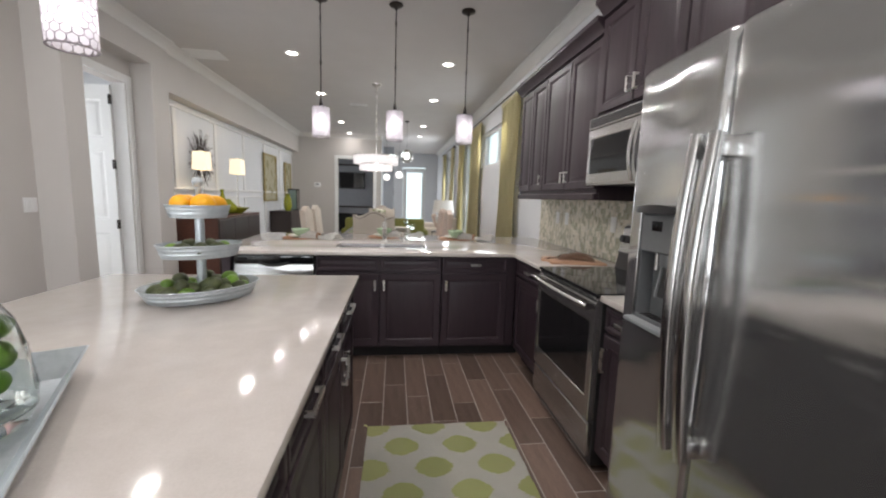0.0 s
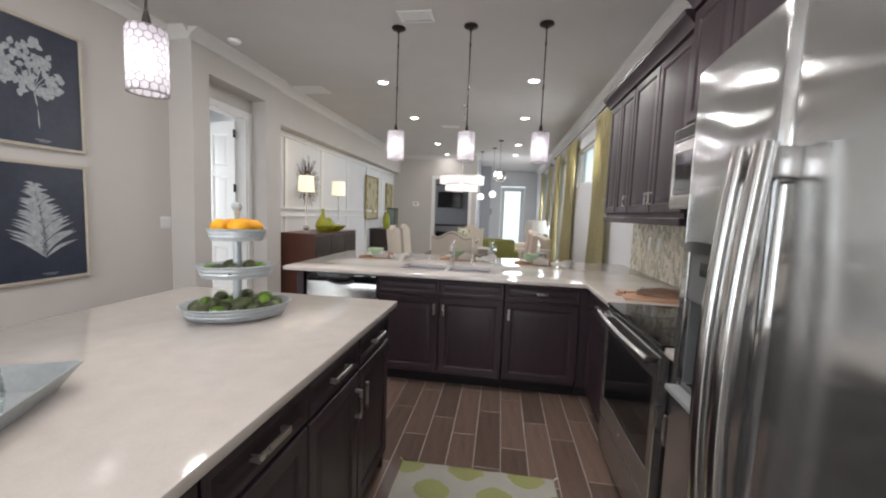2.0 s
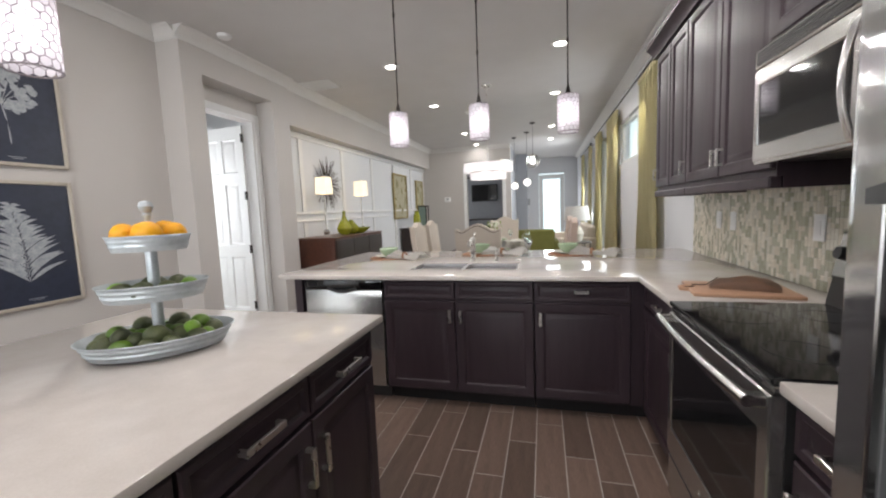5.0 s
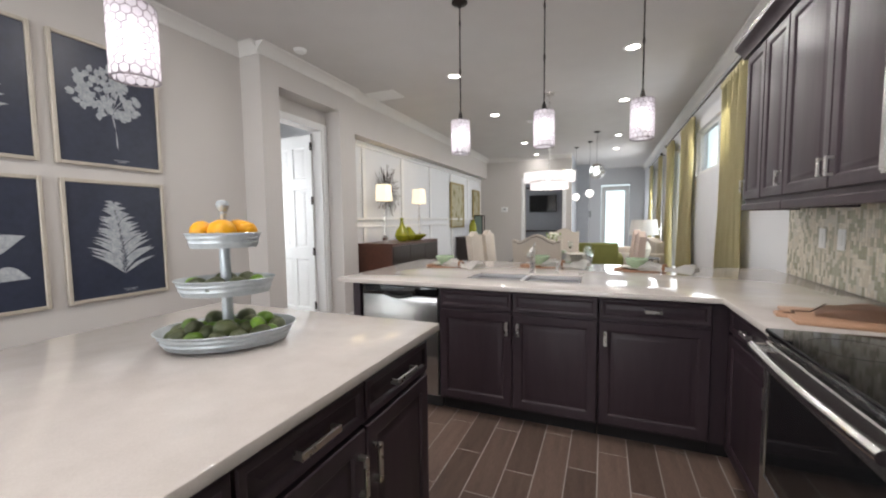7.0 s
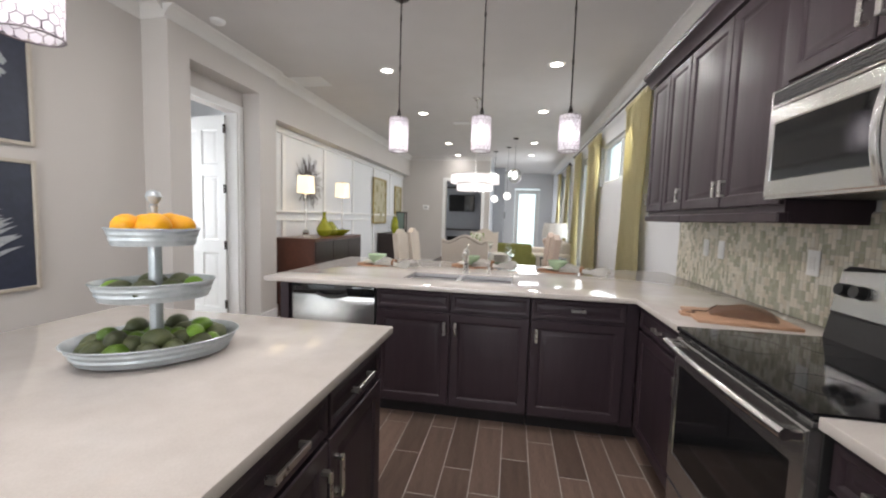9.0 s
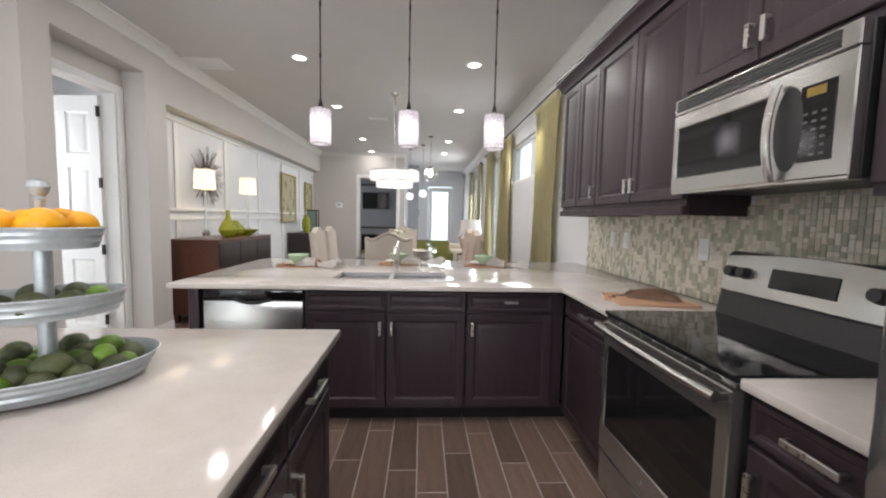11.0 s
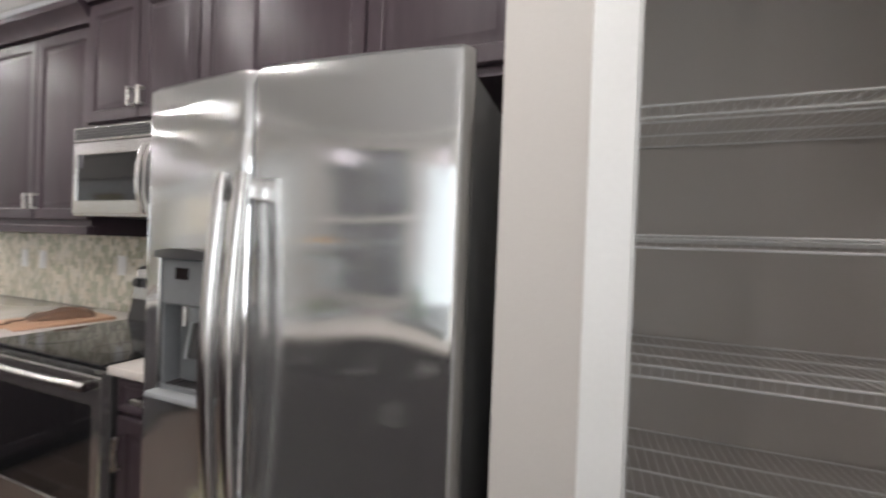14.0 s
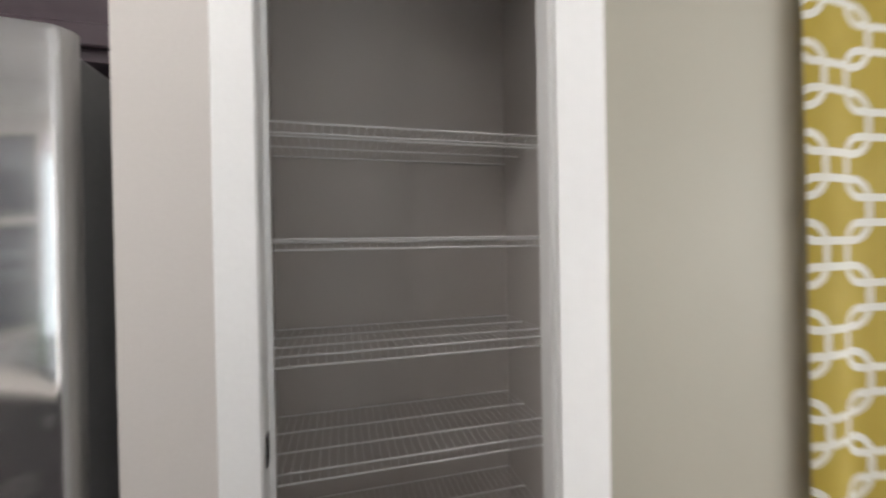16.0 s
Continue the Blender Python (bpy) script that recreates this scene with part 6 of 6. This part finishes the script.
def chair(m, material, label, first=[]):
    c = thing("dining_chair", label, "chair", m, "chairs round the dining table")
    part("seat", box(bmesh.new(), -0.25, 0.25, -0.24, 0.25, 0.40, 0.50, 0.025, 3), material, c, "upholstered seat")
    bm = bmesh.new()
    n = 20
    f, b = [], []
    for i in range(n + 1):
        x = -0.26 + 0.52 * i / n
        u = abs(2 * i / n - 1)
        top = 1.09 + 0.075 * (0.5 + 0.5 * math.cos(math.pi * min(1, u / 0.78))) + (0.018 if u > 0.85 else 0)
        f.append((x, top))
    rows_ = []
    for y in (-0.30, -0.225):
        rows_.append(([bm.verts.new((x * (0.94 if k == 0 else 1), y + 0.04 * (0 if k else 1), z)) for x, _ in f for k, z in ((0, 0.42),)], [bm.verts.new((x, y - 0.035, t)) for x, t in f]))
    (a0, a1), (b0, b1) = rows_
    for i in range(n):
        bm.faces.new((a0[i], a0[i + 1], a1[i + 1], a1[i]))
        bm.faces.new((b0[i], b1[i], b1[i + 1], b0[i + 1]))
        bm.faces.new((a1[i], a1[i + 1], b1[i + 1], b1[i]))
        bm.faces.new((a0[i], b0[i], b0[i + 1], a0[i + 1]))
    for i in (0, n):
        bm.faces.new((a0[i], a1[i], b1[i], b0[i]))
    bk = part("backrest", bm, material, c, "camel-back upholstered backrest")
    part("nail_trim", tube(bmesh.new(), [(x * 0.93, -0.341, t - 0.025) for x, t in f], 0.0035, 6), M_BRONZE, bk, "bronze nailhead trim")
    for x in (-0.21, 0.21):
        for y in (-0.22, 0.21):
            part("leg", cyl(bmesh.new(), x, y, 0, 0.40, 0.016, 0.024, 8), M_DKWOOD, c)
    return c


first = chair(pose(1.0, 5.72, 0), M_UPH, "oatmeal linen dining chair with a camel back")
for m in (pose(1.0, 8.20, 0, 0, 0, 180), pose(0.22, 6.55, 0, 0, 0, -90), pose(0.22, 7.25, 0, 0, 0, -90)):
    copy_thing(first, m)
chair(pose(1.80, 6.50, 0, 0, 0, 90), M_BLUSH, "blush linen dining chair with a camel back")
chair(pose(1.80, 7.30, 0, 0, 0, 90), M_BLUSH, "blush linen dining chair with a camel back")
PL = [(0, 0), (0.07, 0), (0.085, 0.006), (0.135, 0.016), (0.135, 0.020), (0.084, 0.011), (0, 0.006)]
for x, y in ((0.68, 6.5), (0.68, 7.3), (1.30, 6.5), (1.30, 7.3), (1.36, 6.13), (1.0, 7.75)):
    c = thing("plate_stack", "stack of white dinner plates on the dining table", "plates", pose(x, y, 0.7655), "dining place settings")
    for k in range(7 if y < 6.2 else 3):
        part("plate", lathe(bmesh.new(), [(r * (1 - (0.02 if y < 6.2 else 0.14) * k), z + 0.020 * k) for r, z in PL], 32), M_CREAM if k != 1 else M_MINT, c)
    c = thing("goblet", "clear wine glass on the dining table", "glass", pose(x + 0.16, y + 0.1, 0.7655), "dining glasses")
    part("stemware", lathe(bmesh.new(), [(0, 0), (0.034, 0.0), (0.034, 0.003), (0.006, 0.010), (0.005, 0.08), (0.03, 0.11), (0.040, 0.15), (0.034, 0.20), (0.033, 0.20), (0.038, 0.15), (0.028, 0.113), (0, 0.09)], 20), M_CLEAR, c)
c = thing("flower_vase", "low glass vase of white and green flowers on the table", "vase", pose(1.0, 6.9, 0.7655))
part("glass_wall", lathe(bmesh.new(), [(0, 0), (0.06, 0), (0.075, 0.10), (0.07, 0.15), (0.067, 0.15), (0.07, 0.1), (0.056, 0.006), (0, 0.006)], 28), M_CLEAR, c)
bm = bmesh.new()
rg = random.Random(3)
for i in range(60):
    a, q = rg.uniform(0, 6.28), rg.uniform(0.01, 0.14)
    z = 0.17 + 0.17 * rg.random()
    p = Vector((q * math.cos(a), q * math.sin(a), z))
    t = Vector((rg.uniform(-1, 1), rg.uniform(-1, 1), rg.uniform(-0.2, 1))).normalized() * 0.05
    s = t.cross(Vector((0, 0, 1))).normalized() * 0.016
    bm.faces.new([bm.verts.new(v) for v in (p, p + t * 0.5 + s, p + t, p + t * 0.5 - s)])
tagged(part("leaves", bm, mat("spring_leaf", (0.16, 0.24, 0.05), (0.30, 0.36, 0.14), rough=0.6, island=True, random_tint=0.4), c), kind="stuff")
bm = bmesh.new()
for i in range(14):
    a, q = rg.uniform(0, 6.28), rg.uniform(0.02, 0.12)
    bmesh.ops.create_icosphere(bm, subdivisions=1, radius=rg.uniform(0.016, 0.028), matrix=Matrix.Translation((q * math.cos(a), q * math.sin(a), 0.2 + 0.16 * rg.random())))
tagged(part("blossoms", bm, mat("white_petal", (0.75, 0.76, 0.62), rough=0.7), c), kind="stuff")

# chandelier
M_CRYS = mat("crystal_strand", (0.85, 0.83, 0.82), rough=0.2, scale=30, emit=(1.0, 0.95, 0.96), glow=0.38)
ch = thing("chandelier", "tiered drum chandelier of white crystal strands, lit", "chandelier", pose(0.952, 6.79, 0))
for r, z0, z1 in ((0.335, 1.845, 1.975), (0.245, 1.745, 1.845)):
    bm = bmesh.new()
    n = int(r * 190)
    for i in range(n):
        a = 2 * math.pi * i / n
        box(bm, r * math.cos(a) - 0.012, r * math.cos(a) + 0.012, r * math.sin(a) - 0.012, r * math.sin(a) + 0.012, z0 + 0.012 * (i % 2), z1 - 0.010)
    tagged(part("crystal_fringe", bm, M_CRYS, ch, "white crystal strands"), kind="stuff")
    part("band", lathe(bmesh.new(), [(r - 0.02, z1 - 0.010), (r + 0.016, z1 - 0.010), (r + 0.016, z1 + 0.004), (r - 0.02, z1 + 0.004), (r - 0.02, z1 - 0.010)], 48), M_NICKEL, ch)
    part("plate", lathe(bmesh.new(), [(0, z1 - 0.006), (r - 0.02, z1 - 0.006), (r - 0.02, z1 - 0.002), (0, z1 - 0.002)], 48), M_CRYS, ch)
part("stem", cyl(bmesh.new(), 0, 0, 1.975, CEIL - 0.03, 0.008, seg=12), M_NICKEL, ch)
part("canopy", lathe(bmesh.new(), [(0, CEIL - 0.002), (0.07, CEIL - 0.002), (0.066, CEIL - 0.02), (0.02, CEIL - 0.034), (0, CEIL - 0.034)], 28), M_NICKEL, ch)
for k in range(4):
    a = k * math.pi / 2
    part("bulb", lathe(bmesh.new(), [(0, -0.03), (0.026, -0.01), (0.026, 0.015), (0, 0.04)], 14, Matrix.Translation((0.12 * math.cos(a), 0.12 * math.sin(a), 1.79))), M_BULB, ch, "glowing bulb")
lamp_point(0.952, 6.79, 1.80, 1.0, (1.0, 0.93, 0.88), 0.03)

# globe pendants further on
M_GLOBE = mat("opal_globe", (0.85, 0.83, 0.82), rough=0.15, emit=(1.0, 0.96, 0.92), glow=1.6)
for x, y, z, r, lab in ((1.51, 9.6, 2.27, 0.15, "clear bubble glass globe pendant with a lit bulb"), (1.35, 10.6, 1.90, 0.085, "white opal globe pendant, lit"), (1.02, 11.2, 1.86, 0.085, "white opal globe pendant, lit")):
    c = thing("globe_pendant", lab, "pendant lamp", pose(x, y, z), "globe pendants")
    part("globe", lathe(bmesh.new(), [(r * math.sin(math.pi * i / 14), -r * math.cos(math.pi * i / 14)) for i in range(15)], 24), M_CLEAR if "clear" in lab else M_GLOBE, c)
    if "clear" in lab:
        part("bulb", lathe(bmesh.new(), [(0, -0.05), (0.03, -0.02), (0.035, 0.01), (0.012, 0.05), (0, 0.06)], 14), M_BULB, c)
    part("stem", cyl(bmesh.new(), 0, 0, r, CEIL - z - 0.02, 0.003, seg=8), M_BRONZE, c)
    part("canopy", lathe(bmesh.new(), [(0, CEIL - z - 0.001), (0.06, CEIL - z - 0.001), (0.05, CEIL - z - 0.02), (0, CEIL - z - 0.025)], 24), M_BRONZE, c)

# ---- living room and beyond ----
M_GREENV = cloth("moss_velvet", (0.20, 0.20, 0.05), (0.15, 0.15, 0.035))


def sofa(m, w, material, label):
    c = thing("sofa", label, "sofa", m)
    part("base", box(bmesh.new(), -w / 2, w / 2, -0.42, 0.42, 0.10, 0.34, 0.02, 2), material, c)
    part("backrest", box(bmesh.new(), -w / 2, w / 2, 0.24, 0.45, 0.34, 0.86, 0.05, 3), material, c)
    for s in (-1, 1):
        part("arm", box(bmesh.new(), s * w / 2 - 0.09, s * w / 2 + 0.09, -0.42, 0.44, 0.10, 0.62, 0.05, 3), material, c)
    n = 2 if w < 1.8 else 3
    for k in range(n):
        a = -w / 2 + 0.09 + k * (w - 0.18) / n
        part("cushion", box(bmesh.new(), a + 0.005, a + (w - 0.18) / n - 0.005, -0.42, 0.24, 0.34, 0.48, 0.03, 3), material, c)
    for x in (-w / 2 + 0.06, w / 2 - 0.06):
        for y in (-0.36, 0.38):
            part("foot", cyl(bmesh.new(), x, y, 0, 0.10, 0.02, 0.028, 10), M_DKWOOD, c)
    return c


sofa(pose(1.05, 9.65, 0, 0, 0, 180), 1.75, M_GREENV, "moss green velvet sofa seen from behind")
sofa(pose(2.38, 11.0, 0, 0, 0, -90), 2.0, M_UPH, "cream linen sofa under the living room window")
for y, lab, mm in ((10.4, "pale square pillow on the cream sofa", M_LINEN), (11.5, "blush pillow on the cream sofa", M_BLUSH)):
    c = thing("pillow", lab, "pillow", pose(2.42, y, 0.70, 0, -20, 0))
    bm = box(bmesh.new(), -0.07, 0.07, -0.22, 0.22, -0.21, 0.21, 0.06, 3)
    part("cover", bm, mm, c)
st = thing("side_table", "dark metal drum side table next to the sofa", "side table", pose(2.35, 9.25, 0))
part("top", cyl(bmesh.new(), 0, 0, 0.58, 0.60, 0.27, seg=32), M_BRONZE, st)
part("base_ring", cyl(bmesh.new(), 0, 0, 0.0, 0.02, 0.22, seg=32), M_BRONZE, st)
for k in range(6):
    a = k * math.pi / 3
    part("leg", rod(bmesh.new(), (0.2 * math.cos(a), 0.2 * math.sin(a), 0.02), (0.25 * math.cos(a), 0.25 * math.sin(a), 0.58), 0.010, 8), M_BRONZE, st)
tl = thing("table_lamp", "white ceramic table lamp with a wide pale shade", "table lamp", pose(2.35, 9.25, 0.6005))
part("base", lathe(bmesh.new(), [(0, 0), (0.08, 0), (0.10, 0.06), (0.13, 0.16), (0.09, 0.27), (0.03, 0.34), (0.02, 0.42), (0, 0.42)], 28), M_CREAM, tl)
part("shade", lathe(bmesh.new(), [(0.25, 0.42), (0.21, 0.70), (0.207, 0.70), (0.247, 0.42), (0.25, 0.42)], 36), M_LINEN, tl, "wide pale linen shade")

casing2 = bmesh.new()
for b in ((-0.475, -0.385, YF - 0.02, YF - 0.001, 0, 2.47), (0.62, 0.71, YF - 0.02, YF - 0.001, 0, 2.47), (-0.385, 0.62, YF - 0.02, YF - 0.001, 2.38, 2.47)):
    box(casing2, *b, 0.004)
structure("trim_far_casing", casing2, M_WHITE, "white casing round the far opening", "door frame")
tv = thing("television", "black flat television on the slate wall", "television", pose(-0.22, 14.36, 1.85))
bx("screen", -0.42, 0.42, -0.03, 0.03, -0.26, 0.26, M_BLACK, tv, 0.004)
bx("bezel", -0.44, 0.44, 0.0, 0.035, -0.28, 0.28, M_BLACKP, tv, 0.004)
fp = thing("fireplace_console", "grey media console below the television", "console", pose(-0.15, 14.05, 0))
bx("body", -0.75, 0.75, -0.25, 0.30, 0.06, 0.95, mat("slate_lacquer", (0.26, 0.27, 0.29), rough=0.4), fp, 0.004)
bx("top", -0.78, 0.78, -0.27, 0.30, 0.95, 0.99, M_DKWOOD, fp, 0.004)
bx("opening", -0.45, 0.45, -0.256, -0.2505, 0.15, 0.75, M_BLACK, fp)
# shade below the console put into the plinth's colour
bx("plinth", -0.7, 0.7, -0.22, 0.30, 0.0, 0.06, M_GAP_SHADE, fp)
sh = thing("wall_shelf", "dark floating shelf above the television", "shelf", pose(-0.20, 14.27, 2.34))
bx("board", -0.55, 0.55, -0.12, 0.125, 0, 0.04, M_DKWOOD, sh, 0.004)

gd = tagged(new("glazed_door"), "white glazed exterior door with bright daylight behind", "door")
gd.matrix_basis = pose(2.0, 16.03, 0)
for nm, b in (("stile", (-0.44, -0.30, 0.01, 2.46)), ("stile", (0.30, 0.44, 0.01, 2.46)), ("rail", (-0.30, 0.30, 0.01, 0.28)), ("rail", (-0.30, 0.30, 2.30, 2.46))):
    bx(nm, b[0], b[1], -0.022, 0.022, b[2], b[3], M_WHITE, gd, 0.003)
bx("pane", -0.30, 0.30, -0.004, 0.004, 0.28, 2.30, M_PANE, gd).visible_shadow = False
th = thing("thermostat", "white thermostat on the far greige wall", "thermostat", pose(-0.95, YF - 0.001, 1.62))
bx("case", -0.09, 0.09, -0.022, 0, -0.065, 0.065, M_WHITE, th, 0.006, seg=2)
bx("screen", -0.04, 0.04, -0.024, -0.022, -0.01, 0.035, M_GREYL, th)
ent = thing("wall_plate", "pale intercom panel on the entry wall", "panel", pose(1.15, 15.999, 1.5))
bx("case", -0.07, 0.07, -0.025, 0, -0.12, 0.12, M_GREYL, ent, 0.006)

# ---- backsplash mosaic and floor planks ----
tilemats = [mat("mosaic_" + nm, c, tuple(v * 0.85 for v in c), rough=r, scale=30, rvar=0.05, random_tint=0.10) for nm, c, r in (("sage", (0.56, 0.55, 0.43), 0.16), ("cream", (0.74, 0.69, 0.58), 0.28), ("sand", (0.66, 0.60, 0.48), 0.3), ("moss", (0.46, 0.45, 0.34), 0.14), ("pearl", (0.78, 0.75, 0.66), 0.2))]
back = structure("backsplash", box(bmesh.new(), XR - 0.008, XR - 0.001, 0.98, 4.66, 0.914, 1.42), M_GROUT, "mosaic backsplash of small sage, cream and sand tiles", "backsplash")
TW, THH, JOINT = 0.0240, 0.0460, 0.0026
tile_me = {}
for h in (0, 1):
    for k, mm in enumerate(tilemats):
        hh = THH if h else THH * 0.5 - JOINT / 2
        tile_me[(h, k)] = mesh_of("tile", box(bmesh.new(), -0.004, 0.0, -(TW - JOINT) / 2, (TW - JOINT) / 2, 0, hh - JOINT, 0.0012), mm)
rg = random.Random(12)
rest = {k: bmesh.new() for k in range(len(tilemats))}
count = 0
ncol = int((4.66 - 1.74) / TW)
for i in range(ncol):
    y = 4.66 - TW * (i + 0.5)
    z = 0.9155
    top = 1.465 if 2.03 < y < 2.86 else 1.4145
    while z < top - 0.012:
        tall = rg.random() < 0.72
        hh = THH if tall else THH * 0.5
        if z + hh > top:
            hh = top - z
        k = rg.choices(range(5), (3, 3, 2, 2, 2))[0]
        if 2.05 < y < 2.62 and z > 1.10 and count < 300 and hh >= THH * 0.5 - 1e-6 and (abs(hh - THH) < 1e-6 or abs(hh - THH * 0.5) < 1e-6):
            ob = new("tile", tile_me[(1 if hh > THH * 0.6 else 0, k)])
            ob.location = (XR - 0.0085, y, z)
            ob.parent = back
            count += 1
        else:
            bm = rest[k]
            x0, x1, y0, y1, z0, z1 = XR - 0.0125, XR - 0.0085, y - (TW - JOINT) / 2, y + (TW - JOINT) / 2, z, z + hh - JOINT
            v = [bm.verts.new(p) for p in ((x0, y0, z0), (x0, y1, z0), (x0, y1, z1), (x0, y0, z1), (x1, y0, z0), (x1, y1, z0), (x1, y1, z1), (x1, y0, z1))]
            for q in ((0, 1, 2, 3), (0, 4, 5, 1), (1, 5, 6, 2), (2, 6, 7, 3), (3, 7, 4, 0)):
                bm.faces.new([v[t] for t in q])
        z += hh
for k, bm in rest.items():
    tagged(part("tiles", bm, tilemats[k], back), kind="stuff")

floor = structure("floor", box(bmesh.new(), -3.7, 3.05, YB - 0.15, 16.2, -0.06, 0.0014), M_GROUT, "dark wood-look plank tile floor with pale grout", "floor")
STAGGER = (3.242, 3.447, 3.148, 2.985, 3.235, 2.74, 3.40, 2.87, 3.19, 2.866, 3.10, 2.927)
PW, PLN, G = 0.1520, 0.622, 0.0052
plank_me = mesh_of("plank", box(bmesh.new(), 0, PW - G, 0, PLN - G, -0.004, 0.0025, 0.0012), M_PLANK)
rest = bmesh.new()
count = 0
col = 0
x = 1.206 - PW * 22
while x < 2.95:
    y = STAGGER[col % len(STAGGER)] - PLN * 11
    while y < 16.0:
        near = 0.95 < x < 2.3 and 0.2 < y + PLN and y < 3.75
        if near and count < 300:
            ob = new("plank", plank_me)
            ob.location = (x, y, 0)
            ob.parent = floor
            count += 1
        elif y + PLN > YB and x > -1.85:
            x1, y1 = x + PW - G, y + PLN - G
            v = [rest.verts.new(p) for p in ((x, y, 0.0025), (x1, y, 0.0025), (x1, y1, 0.0025), (x, y1, 0.0025), (x, y, -0.004), (x1, y, -0.004), (x1, y1, -0.004), (x, y1, -0.004))]
            for q in ((0, 1, 2, 3), (0, 4, 5, 1), (1, 5, 6, 2), (2, 6, 7, 3), (3, 7, 4, 0)):
                rest.faces.new([v[t] for t in q])
        y += PLN
    x += PW
    col += 1
tagged(part("planks", rest, M_PLANKS, floor), kind="stuff")
